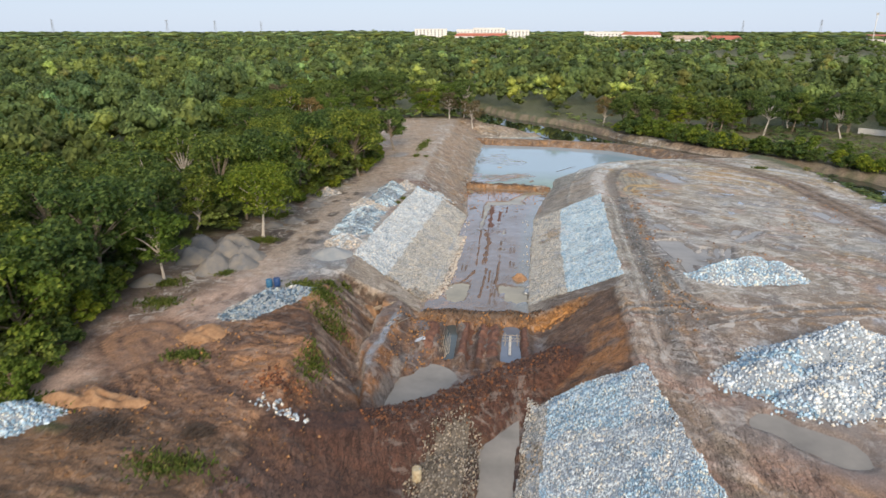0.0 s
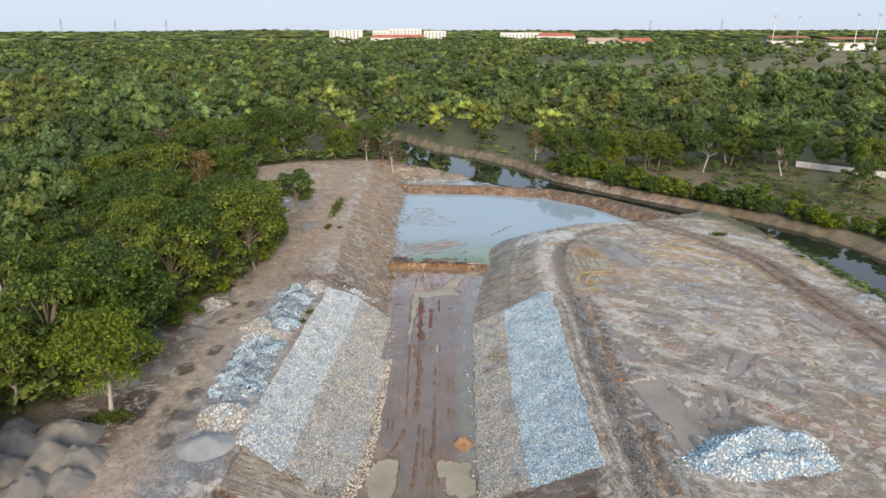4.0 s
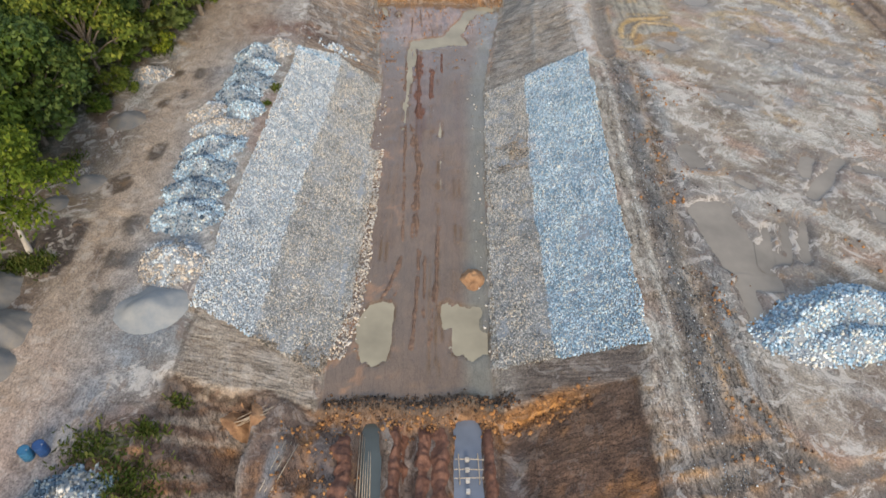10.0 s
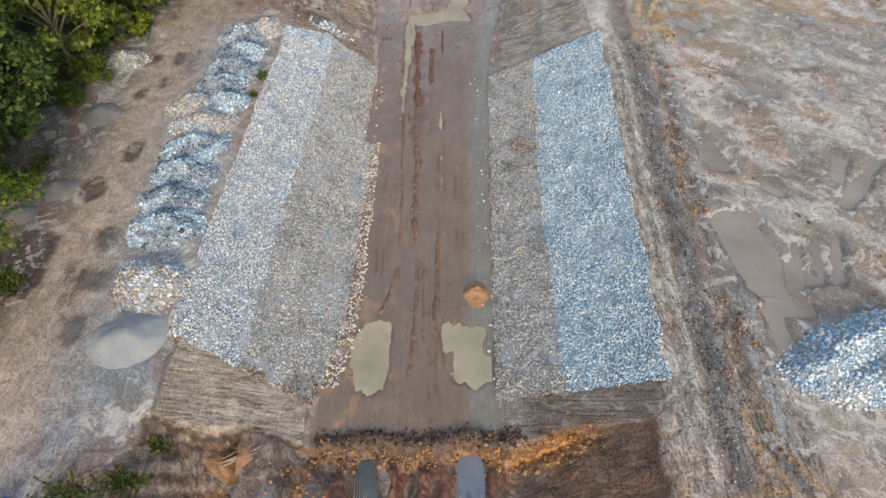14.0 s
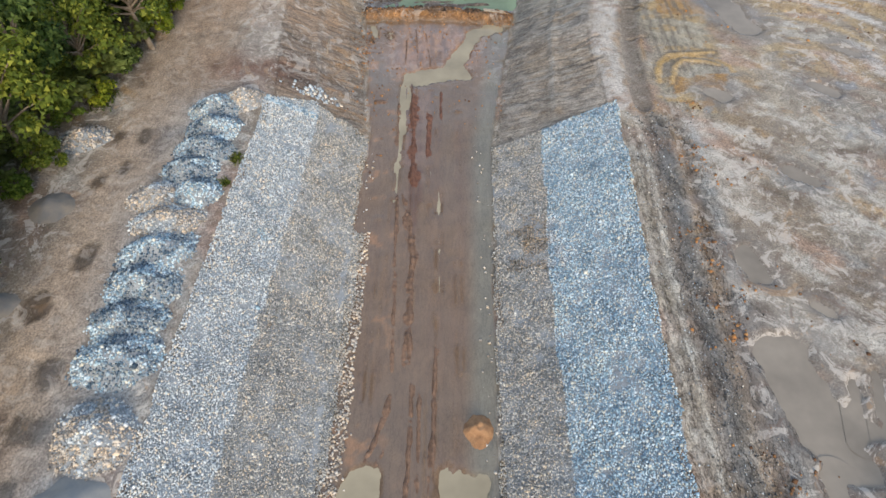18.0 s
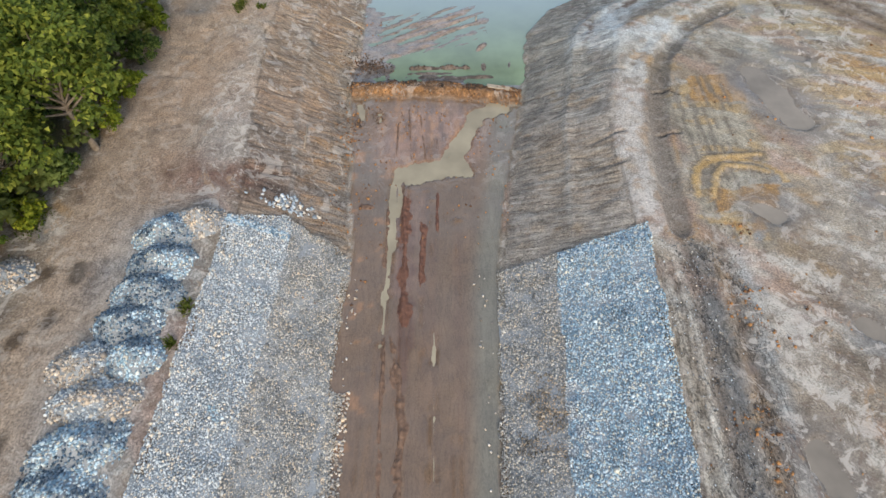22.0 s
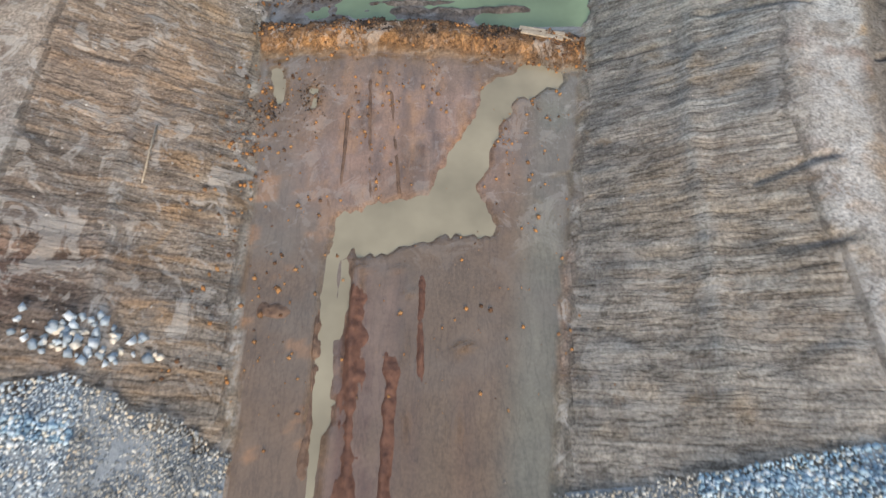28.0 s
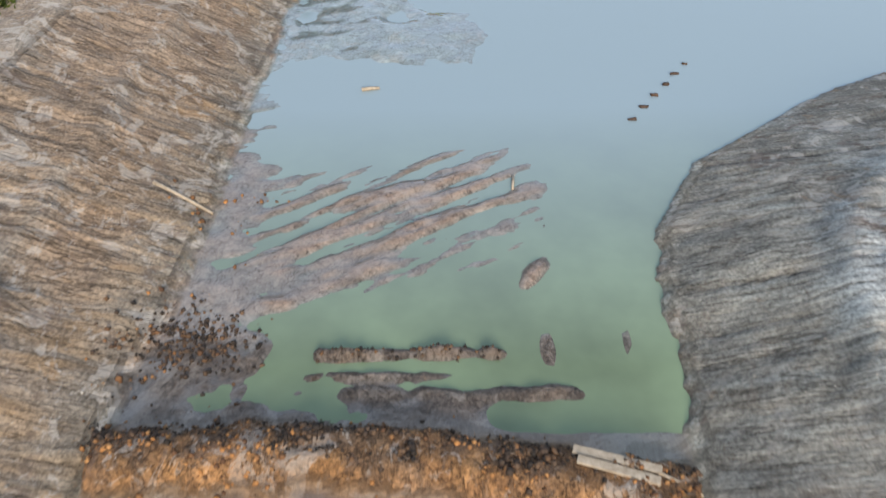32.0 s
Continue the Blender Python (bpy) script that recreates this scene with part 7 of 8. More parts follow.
FLOOR_RIDGES = [(0.30, 0.13, [(-3.66, 84.89), (-3.08, 81.19), (-3.25, 78.34), (-3.2, 74.56), (-3.42, 71.98)]),
          (0.16, 0.09, [(-2.85, 71.36), (-3, 67.74), (-3.14, 64.34), (-3.25, 61.95)]),
          (0.16, 0.08, [(-1.41, 73.87), (-1.63, 69.96), (-1.82, 65.98), (-2.1, 62.18)]),
          (0.14, 0.06, [(-2.5, 71.56), (-2.54, 67.73), (-2.61, 64.34)]),
          (0.14, 0.07, [(-4.4, 86.74), (-4.28, 79.88), (-4.21, 75.02), (-4.18, 71.58)]),
          (0.20, 0.10, [(-4.24, 70.58), (-4.38, 69.15), (-4.96, 67.58), (-5.46, 66.29)]),
          (0.14, 0.09, [(-4.29, 67.21), (-4.64, 66.52), (-5, 65.94)]),
          (0.34, 0.11, [(-3.27, 98.65), (-3.35, 94.9), (-3.38, 91.15), (-3.1, 87.23)]),
          (0.22, 0.09, [(-2.02, 96.11), (-2.06, 92.57), (-2.1, 90.27)]),
          (0.12, 0.06, [(-1.08, 99.17), (-1.11, 96.94), (-1.17, 94.87)]),
          (0.20, 0.10, [(-4.56, 97.86), (-4.53, 94.12), (-4.61, 91.87)]),
          (0.22, 0.10, [(-4.16, 87.24), (-3.59, 84.92), (-3.29, 83.06)]),
          (0.26, 0.12, [(-6.86, 97.9), (-5.99, 97.62), (-5.47, 97.44)]),
          (0.08, 0.05, [(-4.23, 107), (-4.25, 102.6)]),
          (0.08, 0.05, [(-3.45, 109.1), (-3.07, 102.1)]),
          (0.08, 0.05, [(-2.51, 108.2), (-1.91, 101.8)]),
          (0.08, 0.05, [(-4.83, 102.6), (-4.49, 101.6)])]
PIT_RIDGES = [(0.42, 0.26, [(-3.95, 57.3), (-3.9, 54), (-4, 50.5)]),
          (0.34, 0.24, [(-2.4, 57.3), (-2.5, 54), (-2.5, 50.2)]),
          (0.40, 0.28, [(-1.55, 57), (-1.5, 54), (-1.6, 50.6)]),
          (0.30, 0.16, [(1.35, 57), (1.3, 54), (1.4, 50.5)]),
          (0.40, 0.30, [(-7, 56.6), (-6.9, 53.8), (-7.1, 50.8)])]
for k, (half, tall, pts) in enumerate(FLOOR_RIDGES):
    mud_ridge(pts, half, tall, RED_MUD if k in (7, 8, 9) else BROWN_MUD, 500 + 5 * k, "broken ridge of dark red mud along a wheel rut" if k in (7, 8, 9) else "broken ridge of brown mud along a wheel rut")
for k, (half, tall, pts) in enumerate(PIT_RIDGES):
    mud_ridge(pts, half, tall, RED_MUD, 600 + 5 * k, "thick ridge of red mud between flooded trenches")


# loose boulders and clods
ORANGE = plain_material("orange_clay", (0.26, 0.11, 0.035), (0.48, 0.24, 0.09), 0.9, 4.0, 0.8, 0.08)
DARK_CLOD = plain_material("dark_clod", (0.05, 0.035, 0.025), (0.14, 0.08, 0.05), 0.8, 4.0, 0.8, 0.08)


def scattered(name, x, y, size, mat, seed, label, category):
    z = ground(x, y)[0] + size * 0.2
    tagged(new(name, stone_field(name, np.stack([x, y, z], -1), size, mat, seed, len(x) > 250)), label, category, kind="stuff")


r = np.random.default_rng(95)


def cloud(cx, cy, rx, ry, n):
    return cx + r.normal(size=n) * rx, cy + r.normal(size=n) * ry


x, y = cloud(-11.2, 95.6, 0.9, 0.35, 70)
scattered("loose_stones", x, y, r.uniform(0.07, 0.17, 70), WHITE_STONE, 96, "white loose stones scattered on the bare cut slope", "stones")
x, y = cloud(-7.9, 105.5, 0.5, 2.4, 90)
scattered("loose_stones", x, y, r.uniform(0.025, 0.08, 90), ORANGE_CLODS, 97, "small orange clods scattered on wet mud", "clods")
x, y = np.concatenate([r.uniform(-7.6, -6.2, 150), r.uniform(1.2, 2.4, 60)]), np.concatenate([r.uniform(62, 92, 150), r.uniform(62, 92, 60)])
scattered("loose_stones", x, y, r.uniform(0.03, 0.10, 210), WARM_STONE, 98, "stones rolled onto the muddy channel floor", "stones")
x = r.uniform(-8.8, 6.0, 4200)
y = np.interp(x, [-9, -5, -2, 1, 3, 6], [111.0, 111.0, 110.95, 110.6, 110.1, 109.6]) + r.normal(size=4200) * 0.5
keep = fbm(x, y, 1.6, 118) > -0.05
x, y = x[keep], y[keep]
scattered("clods", x, y, 0.012 + 0.10 * r.uniform(0, 1, len(x)) ** 6, ORANGE_CLODS, 99, "orange clay clods on the small earth dam", "clods")
x = r.uniform(-8.8, 6.0, 900)
y = np.interp(x, [-9, -5, -2, 1, 3, 6], [111.8, 111.85, 111.8, 111.4, 110.9, 110.4]) + r.normal(size=900) * 0.25
scattered("clods", x, y, 0.02 + 0.08 * r.uniform(0, 1, 900) ** 3, DARK_CLODS, 108, "dark wet clods along the crest of the small dam", "clods")
x = r.uniform(-8.8, 2.7, 1500)
y = np.interp(x, [-9, -5, -2, 1, 3, 6], [111.5, 111.5, 111.4, 111.1, 110.6, 110.1]) + r.normal(size=1500) * 0.3
keep = fbm(x, y, 0.9, 180) > 0.05
x, y = x[keep], y[keep]
scattered("clods", x, y, 0.03 + 0.11 * r.uniform(0, 1, len(x)) ** 2, DARK_CLODS, 181, "dark muck heaped on the crest of the small dam", "clods")
x, y = r.uniform(-8.0, 4.5, 1600), r.uniform(101.5, 110.4, 1600)
keep = fbm(x * 1.6, y * 0.5, 1.2, 182) > 0.16
x, y = x[keep], y[keep]
scattered("clods", x, y, 0.02 + 0.10 * r.uniform(0, 1, len(x)) ** 3, ORANGE_CLODS, 183, "orange crumbs washed out over wet mud below the dam", "clods")
x, y = np.concatenate([cloud(-7.6, 107.0, 0.35, 0.5, 160)[0], cloud(-5.9, 107.6, 0.3, 0.7, 160)[0]]), np.concatenate([cloud(-7.6, 106.9, 0.3, 0.4, 160)[1], cloud(-5.9, 107.6, 0.3, 0.6, 160)[1]])
scattered("clods", x, y, 0.02 + 0.05 * r.uniform(0, 1, 320) ** 2, DARK_CLODS, 184, "dark wet clods beside small pools below the dam", "clods")
x, y = r.uniform(-8.4, 3.0, 1500), 58.3 + r.normal(size=1500) * 0.28
scattered("clods", x, y, 0.03 + 0.12 * r.uniform(0, 1, 1500) ** 3, DARK_CLODS, 100, "dark clods along the broken edge of the floor", "clods")
x, y = r.uniform(-8.6, 7.0, 1800), 57.3 + r.normal(size=1800) * 0.4
scattered("clods", x, y, 0.02 + 0.17 * r.uniform(0, 1, 1800) ** 5, ORANGE_CLODS, 101, "orange clay clods fallen from the cut edge", "clods")
u, w = r.uniform(0, 1, 3200), r.normal(size=3200) * 0.9
x, y = np.interp(u, [0, 0.35, 0.7, 1], [-9, -4.5, -0.5, 4.8]) + w * 0.6, np.interp(u, [0, 0.35, 0.7, 1], [35.5, 39, 44, 48.6]) - w * 0.8
scattered("clods", x, y, 0.02 + 0.16 * r.uniform(0, 1, 3200) ** 4, RED_CLODS, 102, "red-brown clay clods tipped along the earth ramp", "clods")
x, y = cloud(-15.0, 36.6, 1.0, 0.75, 420)
scattered("clods", x, y, 0.03 + 0.14 * r.uniform(0, 1, 420) ** 2, RUST_CLODS, 103, "heap of rust-red brick-like clods on the clay bank", "clods")
x, y = r.uniform(-10.5, -5, 1200), r.uniform(46, 57, 1200)
scattered("clods", x, y, 0.02 + 0.15 * r.uniform(0, 1, 1200) ** 5, ORANGE_CLODS, 109, "orange clay clods strewn over the pit floor", "clods")
x, y = cloud(-13.9, 34.2, 0.9, 0.28, 60)
scattered("loose_stones", x, y, r.uniform(0.05, 0.13, 60), WHITE_STONE, 104, "pale stones spilled beside the ramp", "stones")
x, y = r.normal(size=5200) * 0.95, r.uniform(49, 91, 5200)
x = x + np.interp(y, [50, 60, 92], [12.7, 13.3, 14.8])
keep = fbm(x, y, 2.2, 119) > -0.12
x, y = x[keep], y[keep]
scattered("loose_stones", x, y, 0.02 + 0.055 * r.uniform(0, 1, len(x)) ** 2, DARK_GRAVEL, 105, "grey gravel spilled along the service track", "stones")
x, y = r.normal(size=2600) * 1.2, r.uniform(48, 92, 2600)
x = x + np.interp(y, [48, 60, 92], [14.2, 14.9, 15.9])
keep = fbm(x, y, 1.5, 164) > 0.22
x, y = x[keep], y[keep]
scattered("clods", x, y, 0.03 + 0.13 * r.uniform(0, 1, len(x)) ** 3, ORANGE_CLODS, 120, "orange clods strewn along the service track", "clods")
x, y = r.normal(size=900) * 0.9, r.uniform(46, 92, 900)
x = x + np.interp(y, [46, 60, 92], [12.0, 12.6, 13.6])
scattered("loose_stones", x, y, 0.02 + 0.05 * r.uniform(0, 1, 900) ** 3, WHITE_STONE, 165, "pale stone chips strewn beside the revetment", "stones")
x, y = r.uniform(18, 42, 1500), r.uniform(62, 112, 1500)
keep = fbm(x, y, 5.0, 166) > 0.1
x, y = x[keep], y[keep]
scattered("clods", x, y, 0.03 + 0.14 * r.uniform(0, 1, len(x)) ** 4, ORANGE_CLODS, 167, "orange and buff clods scattered over the levelled plain", "clods")
x, y = r.uniform(-7.5, 5, 420), r.uniform(94, 110, 420)
scattered("clods", x, y, 0.02 + 0.10 * r.uniform(0, 1, 420) ** 4, ORANGE_CLODS, 121, "small orange clods on the wet channel floor", "clods")
x, y = np.concatenate([r.uniform(-14, -9, 320), r.uniform(6, 11, 180)]), np.concatenate([r.uniform(94, 122, 320), r.uniform(94, 114, 180)])
scattered("loose_stones", x, y, 0.015 + 0.05 * r.uniform(0, 1, 500) ** 4, WARM_STONE, 122, "pebbles and crumbs on the cut slopes", "stones")
x, y = cloud(-7.2, 114.9, 0.9, 0.6, 420)
scattered("clods", x, y, r.uniform(0.02, 0.11, 420), DARK_CLODS, 106, "dark wet clods at the corner of the pool", "clods")
x, y = r.uniform(-3.8, 2.0, 90), 114.4 + r.normal(size=90) * 0.2
scattered("clods", x, y, r.uniform(0.02, 0.07, 90), DARK_CLODS, 107, "dark clods on a low mud bar in the pool", "clods")
for j in range(6):
    a, b = 8.0 + 0.72 * j, 126.9 + 1.0 * j
    tagged(new("stranded_clod", mesh_from("stranded_clod", STONE_SHAPES[j] * (0.19, 0.10, 0.09) + np.array((a, b, WATER_Z + 0.03)), BLOCK_F, DARK_CLOD)), "dark clod standing out of the still water", "clod", "clods in the pond")

x = r.uniform(0, 1, 1300)
y = r.uniform(61.5, 83, 1300)
x = np.interp(y, [60, 66, 83], [-8.9, -7.7, -7.2]) + 1.1 * x + 0.25 * fbm(y, y * 0, 2, 148)
scattered("toe_stones", x, y, r.uniform(0.06, 0.14, 1300), WARM_STONE, 123, "larger pale buff stones heaped along the foot of the revetment", "stones")
x, y = r.uniform(-9.5, -5.4, 900), r.uniform(87, 122, 900)
keep = fbm(x * 0.6, y * 2.0, 1.6, 149) > 0.12
x, y = x[keep], y[keep]
scattered("clods", x, y, 0.02 + 0.12 * r.uniform(0, 1, len(x)) ** 3, ORANGE_CLODS, 124, "orange clay clods washed down to the slope's foot", "clods")

x, y = np.concatenate([r.normal(size=500) * 1.2 - 23.0, r.normal(size=700) * 2.2 - 25.6, r.uniform(-24, -11, 900)]), np.concatenate([r.normal(size=500) * 0.9 + 42.6, r.normal(size=700) * 0.9 + 33.0, r.uniform(26, 44, 900)])
scattered("clods", x, y, 0.02 + 0.13 * r.uniform(0, 1, 2100) ** 4, ORANGE_CLODS, 171, "orange clods strewn over the ragged clay bank", "clods")


def brush_pile(cx, cy, rad, tall, seed):
    """A dark heap of cut branches: many crooked twigs thrown over one another."""
    q = np.random.default_rng(seed)
    v, f = [], []
    for k in range(260):
        a, d = q.uniform(0, 6.28), rad * math.sqrt(q.uniform())
        x, y = cx + d * math.cos(a), cy + 0.75 * d * math.sin(a)
        z = height(x, y) + tall * (1 - d / rad) * q.uniform(0.2, 1.0)
        b, reach = q.uniform(0, 6.28), q.uniform(0.25, 0.6)
        p = Vector((x, y, z))
        e = p + Vector((reach * math.cos(b), reach * math.sin(b), q.uniform(-0.1, 0.35)))
        tv, tf = tube([(p, 0.03), ((p + e) / 2 + Vector((0, 0, q.uniform(-0.05, 0.1))), 0.022), (e, 0.01)])
        f += [tuple(i + len(v) for i in t) for t in tf]
        v += tv
    tagged(new("brush_pile", mesh_from("brush_pile", [tuple(c) for c in v], f, DARK_TWIG)), "dark heap of cut twigs on the clay bank", "brush pile")


DARK_TWIG = plain_material("dark_twig", (0.035, 0.025, 0.018), (0.10, 0.07, 0.05), 0.85, 6.0)
brush_pile(-23.2, 29.8, 1.7, 0.9, 172)
brush_pile(-17.6, 30.6, 0.8, 0.5, 173)
for j, (x, y, sc) in enumerate([(-32.0, 36.4, 0.9), (-31.0, 33.6, 0.7), (-30.2, 31.9, 0.6), (-32.6, 39.6, 0.8), (-33.4, 43.0, 0.9), (-33.8, 46.4, 0.9), (-34.6, 49.6, 0.8), (-36.2, 56.0, 0.9), (-36.6, 60.2, 0.8), (-32.6, 69.6, 0.6), (-30.4, 74.4, 0.6), (-28.6, 83.0, 0.6), (-28.0, 86.0, 0.7), (-28.2, 90.6, 0.6), (-26.6, 92.8, 0.7), (-26.0, 96.4, 0.7), (-24.4, 101.6, 0.7), (-24.4, 105.6, 0.8), (-24.2, 110.4, 0.7), (-24.6, 114.6, 0.7), (-27.0, 120.4, 0.8), (-33.0, 126.4, 0.9), (-40.0, 134.0, 0.9), (-40.4, 144.0, 0.9), (-40.2, 154.0, 0.9)]):
    copy_thing(shrub_kinds[j % 3], at(x, y, 1, 1.3 * j)).scale = (sc, sc, sc)

# small covered machine and a sheet in the clearing
TARP = plain_material("pale_tarpaulin", (0.42, 0.48, 0.55), (0.62, 0.66, 0.70), 0.5, 2.0, 0.5, 0.08)
RUBBER = plain_material("black_rubber", (0.012, 0.012, 0.013), (0.03, 0.03, 0.032), 0.7, 5.0)
cart = empty("handcart", (-29.4, 131.0, height(-29.4, 131.0)), "small black covered cart standing in the clearing", "cart")
bm = bmesh.new()
bmesh.ops.create_cube(bm, size=1)
bmesh.ops.bevel(bm, geom=bm.edges[:], offset=0.18, segments=2, affect="EDGES")
bm.transform(Matrix.Translation((0, 0, 0.75)) @ Matrix.Diagonal((1.7, 0.9, 0.75, 1)))
part("body", from_bm("body", bm, RUBBER, True), cart)
for sx in (-0.5, 0.5):
    for sy in (-0.5, 0.5):
        bm = bmesh.new()
        bmesh.ops.create_cone(bm, cap_ends=True, segments=14, radius1=0.3, radius2=0.3, depth=0.16)
        bmesh.ops.bevel(bm, geom=[e for e in bm.edges if len(e.link_faces) == 2 and e.calc_face_angle() > 1], offset=0.04, segments=1, affect="EDGES")
        bm.transform(Matrix.Translation((sx, sy, 0.29)) @ Matrix.Rotation(math.pi / 2, 4, "X"))
        wheel = part("wheel", from_bm("wheel", bm, RUBBER), cart)
        bm = bmesh.new()
        bmesh.ops.create_cone(bm, cap_ends=True, segments=10, radius1=0.12, radius2=0.08, depth=0.2)
        bm.transform(Matrix.Translation((sx, sy, 0.29)) @ Matrix.Rotation(math.pi / 2, 4, "X"))
        part("hub", from_bm("hub", bm, STEEL), wheel)
gx, gy = np.meshgrid(np.linspace(-1.4, 1.4, 14), np.linspace(-0.8, 0.8, 9))
gz = ground(gx - 29.0, gy + 134.6)[0] + 0.08 + 0.10 * np.abs(fbm(gx, gy, 0.7, 110))
tagged(new("tarpaulin", mesh_from("tarpaulin", np.stack([gx - 29.0, gy + 134.6, gz], -1).reshape(-1, 3), grid_faces(9, 14), TARP, True)), "crumpled pale blue tarpaulin lying in the clearing", "tarpaulin")


gx, gy = np.meshgrid(np.linspace(-0.45, 0.45, 9), np.linspace(-0.3, 0.3, 7))
gz = ground(gx - 7.8, gy + 51.7)[0] + 0.05 + 0.12 * np.abs(fbm(gx, gy, 0.25, 157))
tagged(new("plastic_sheet", mesh_from("plastic_sheet", np.stack([gx - 7.8, gy + 51.7, gz], -1).reshape(-1, 3), grid_faces(7, 9), TARP, True)), "small crumpled pale blue plastic sheet on the pit floor", "plastic sheet")


# ---- buildings, pylons and mast at the horizon ----
PLASTER = plain_material("white_plaster", (0.62, 0.60, 0.56), (0.80, 0.78, 0.74), 0.8, 0.3, 0.1)
RED_ROOF = plain_material("red_roof", (0.36, 0.10, 0.06), (0.50, 0.17, 0.10), 0.7, 0.5, 0.1)
TAN_ROOF = plain_material("tan_roof", (0.40, 0.28, 0.20), (0.55, 0.40, 0.30), 0.7, 0.5, 0.1)
GLASS = plain_material("window_glass", (0.03, 0.04, 0.05), (0.06, 0.07, 0.08), 0.15, 1.0, 0.0)


def bearing(px_degrees, dist):
    return math.sin(radians(px_degrees)) * dist, math.cos(radians(px_degrees)) * dist


def block(wx, wy, wz, z=0.0):
    bm = bmesh.new()
    bmesh.ops.create_cube(bm, size=1)
    bm.transform(Matrix.Translation((0, 0, z + wz / 2)) @ Matrix.Diagonal((wx, wy, wz, 1)))
    return bm


def building(deg, dist, wide, tall, roof, label):
    x, y = bearing(deg, dist)
    thing = empty("campus_building", (x, y, height(x, y)), label, "building", "far campus buildings")
    thing.rotation_euler = (0, 0, -radians(deg))
    deep = 18.0
    part("wall", from_bm("wall", block(wide, deep, tall), PLASTER), thing)
    if roof:
        bm = bmesh.new()
        a = [bm.verts.new(c) for c in ((-wide / 2 - 1, -deep / 2 - 1, tall), (wide / 2 + 1, -deep / 2 - 1, tall), (wide / 2 + 1, deep / 2 + 1, tall), (-wide / 2 - 1, deep / 2 + 1, tall), (-wide / 2 + 5, 0, tall + 5), (wide / 2 - 5, 0, tall + 5))]
        for q in ((0, 1, 5, 4), (1, 2, 5), (2, 3, 4, 5), (3, 0, 4), (3, 2, 1, 0)):
            bm.faces.new([a[i] for i in q])
        part("roof", from_bm("roof", bm, roof), thing)
    else:
        part("parapet", from_bm("parapet", block(wide + 0.8, deep + 0.8, 0.9, tall), PLASTER), thing)
    frame_mesh, pane = from_bm("window", block(2.8, 0.2, 2.0, -0.2), STEEL), from_bm("pane", block(2.4, 0.12, 1.6), GLASS)
    for level in range(max(1, int(tall // 3.6))):
        for k in range(int(wide // 7)):
            w = part("window", frame_mesh, thing)
            w.location = (-wide / 2 + 4 + k * 7, -deep / 2 - 0.06, 1.2 + level * 3.6)
            part("pane", pane, w).location = (0, -0.08, 0)


for d in [(-7.4, 1350, 62, 22, None), (-3.2, 1300, 100, 10, RED_ROOF), (-2.6, 1450, 66, 24, None), (-4.6, 1460, 34, 21, None), (-0.2, 1400, 44, 20, None), (6.8, 1350, 78, 17, None), (9.6, 1250, 66, 13, RED_ROOF), (13.2, 1000, 50, 9, TAN_ROOF), (15.8, 1000, 44, 9, RED_ROOF)]:
    building(*d, "long white campus building with a low roof beyond the woods" if d[4] else "white flat-roofed campus block beyond the woods")


def pylon(deg, dist, tall):
    x, y = bearing(deg, dist)
    thing = empty("pylon", (x, y, height(x, y)), "grey lattice power pylon far beyond the woods", "pylon", "pylons")
    legs = [((sx * 4, sy * 4, -0.3), (sx * 0.7, sy * 0.7, tall)) for sx in (-1, 1) for sy in (-1, 1)]
    for p, q in legs:
        part("leg", from_bm("leg", bar(p, q, 0.5, 0.5), STEEL), thing)
    for z in (0.72, 0.84, 0.95):
        part("arm", from_bm("arm", bar((-8 * (1.3 - z * 0.6), 0, tall * z), (8 * (1.3 - z * 0.6), 0, tall * z), 0.5, 0.5), STEEL), thing)
    for k in range(7):
        h0, h1 = k / 8, (k + 1) / 8
        w0, w1 = 4 - 3.3 * h0, 4 - 3.3 * h1
        part("brace", from_bm("brace", bar((-w0, -w0, tall * h0), (w1, -w1, tall * h1), 0.3, 0.3), STEEL), thing)


for deg, dist in ((-35.8, 2300), (-28.1, 2300), (-24.6, 2500), (-21.1, 2700), (22.2, 2400), (17.0, 2700)):
    pylon(deg, dist, 50)


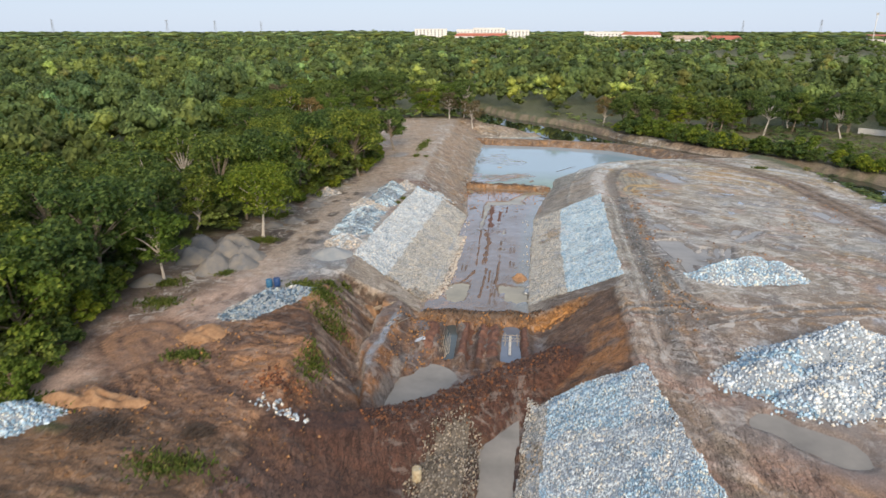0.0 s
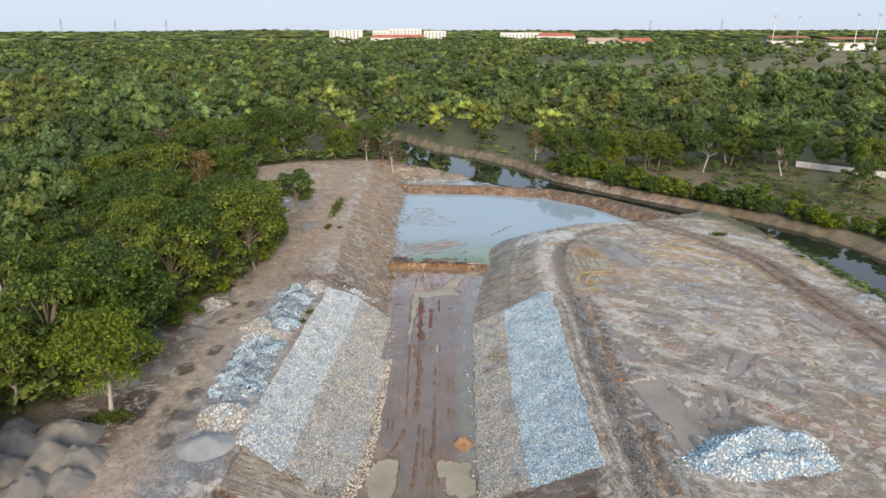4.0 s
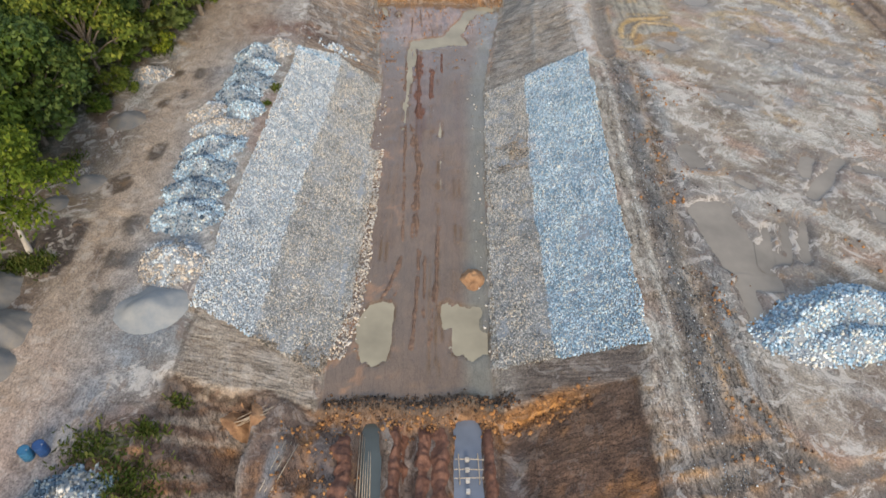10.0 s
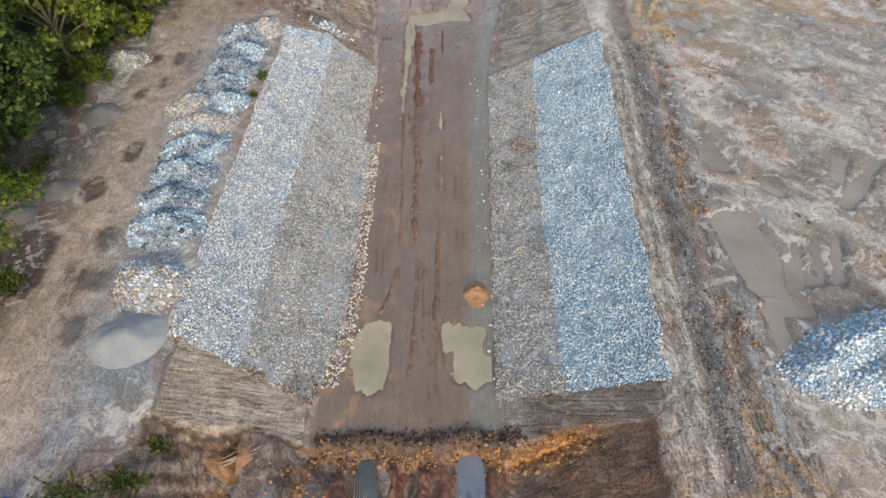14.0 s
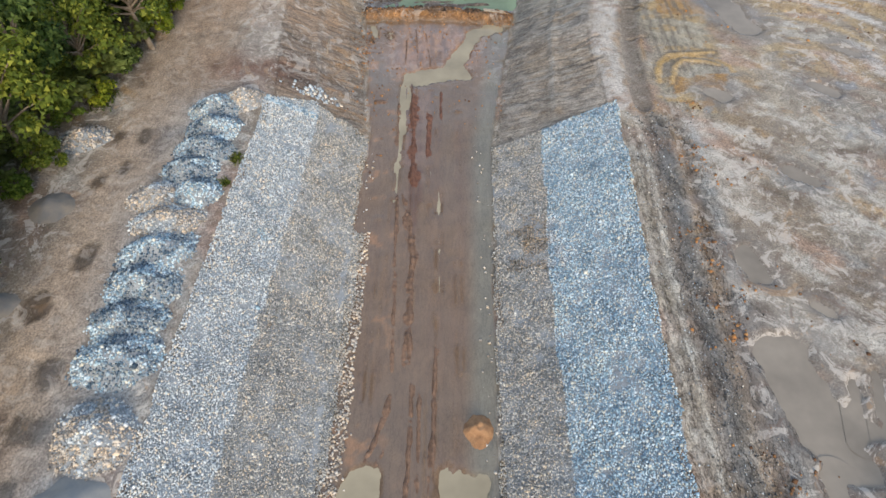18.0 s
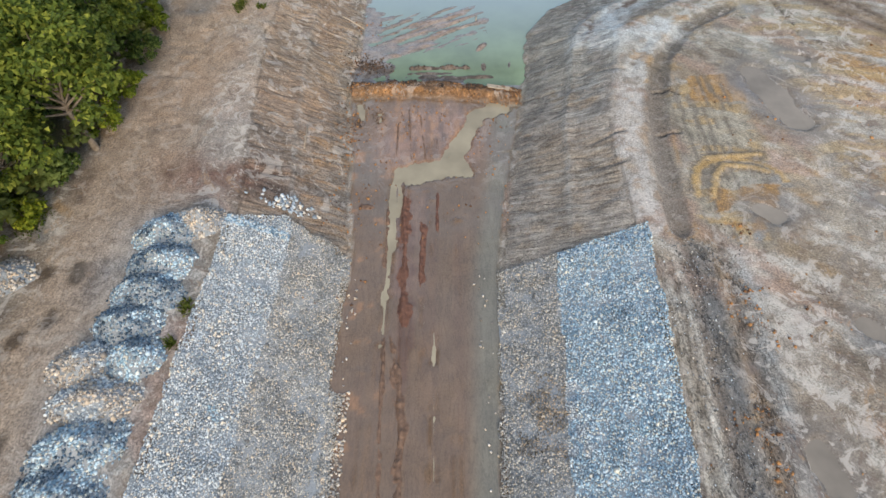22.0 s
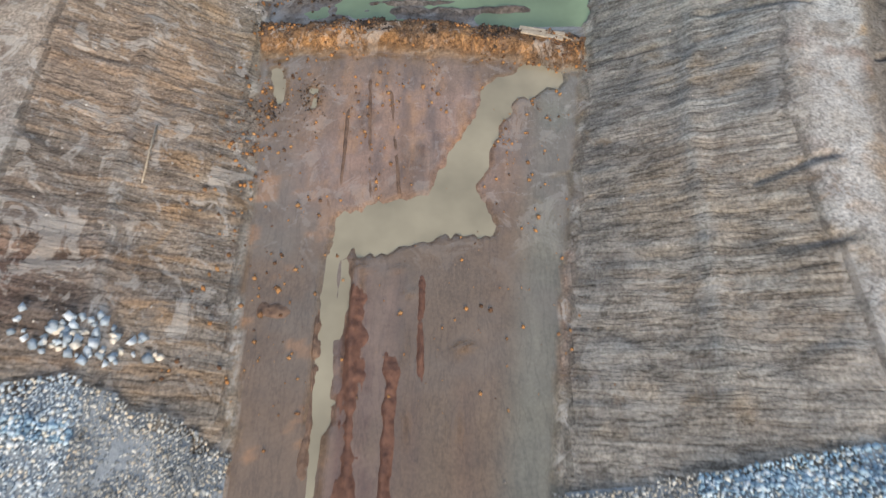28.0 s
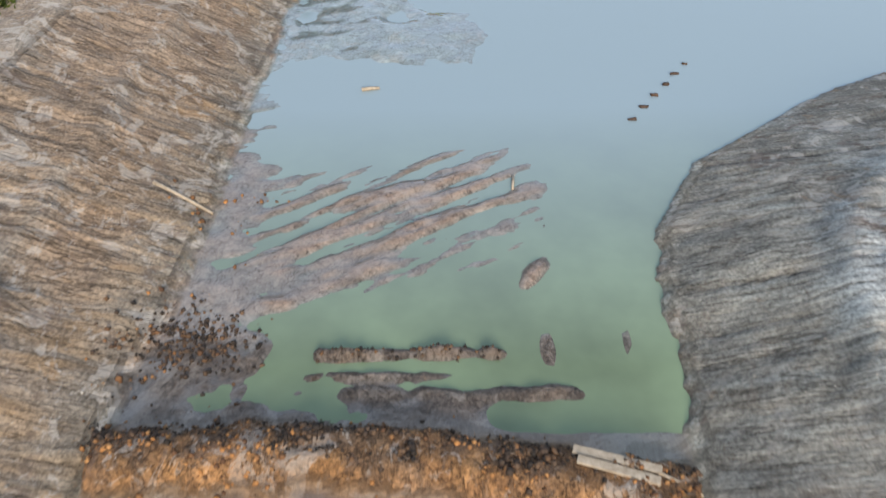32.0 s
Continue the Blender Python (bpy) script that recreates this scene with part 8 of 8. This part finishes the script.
def grandstand(x, y, wide, tall, label):
    """A stepped stand with side walls and a pitched roof on posts, facing the camera's side."""
    thing = empty("grandstand", (x, y, height(x, y)), label, "grandstand", "far grandstands")
    rows = 7
    for k in range(rows):
        part("tier", from_bm("tier", block(wide, 2.4, 1.0 + tall * 0.62 * k / rows), PLASTER), thing).location = (0, 2.4 * k, 0)
    for sx in (-1, 1):
        bm = bmesh.new()
        vs = [bm.verts.new((sx * (wide / 2 + d), yy, zz)) for d in (0.1, 0.7) for yy, zz in ((-1.5, 0), (17, 0), (17, tall * 0.75), (-1.5, 1.6))]
        for q in ((0, 1, 2, 3), (7, 6, 5, 4), (0, 4, 5, 1), (1, 5, 6, 2), (2, 6, 7, 3), (3, 7, 4, 0)):
            bm.faces.new([vs[i] for i in q])
        part("side_wall", from_bm("side_wall", bm, PLASTER), thing)
    part("roof", from_bm("roof", bar((0, 3, tall * 0.9), (0, 19, tall), wide + 3, 0.6), RED_ROOF), thing)
    for k in range(6):
        part("post", from_bm("post", bar((0, 17.5, 0), (0, 17.5, tall * 0.97), 0.6, 0.6), STEEL), thing).location = (-wide / 2 + wide * k / 5, 0, 0)


def floodlight(x, y, tall):
    mast = empty("floodlight_mast", (x, y, height(x, y)), "slender white floodlight mast beside a grandstand", "mast", "floodlight masts")
    part("shaft", from_bm("shaft", bar((0, 0, -0.5), (0, 0, tall), 0.9, 0.9), PLASTER), mast)
    part("head", from_bm("head", bar((0, 0, tall + 0.05), (0, 0, tall + 3.2), 3.4, 0.8), STEEL), mast)


grandstand(505, 1000, 54, 15, "white stepped grandstand with a red roof beyond the woods")
grandstand(520, 872, 56, 15, "white stepped grandstand with a red pitched roof beyond the woods")
for x, y, tall in ((478, 1000, 40), (536, 1045, 40), (512, 862, 40), (556, 890, 40)):
    floodlight(x, y, tall)
garden_wall = empty("field_wall", (95, 168, height(95, 168)), "low pale masonry wall at the edge of the far wood", "wall")
for k in range(9):
    x, y = 86.5 + 2.6 * k, 175.4 - 2.42 * k
    bm = block(3.45, 0.25, 1.5)
    slab = part("panel", from_bm("panel", bm, PLASTER), garden_wall)
    slab.matrix_world = pose(x, y, height(x, y) - 0.1, 0, 0, -43)
    slab.location -= garden_wall.location
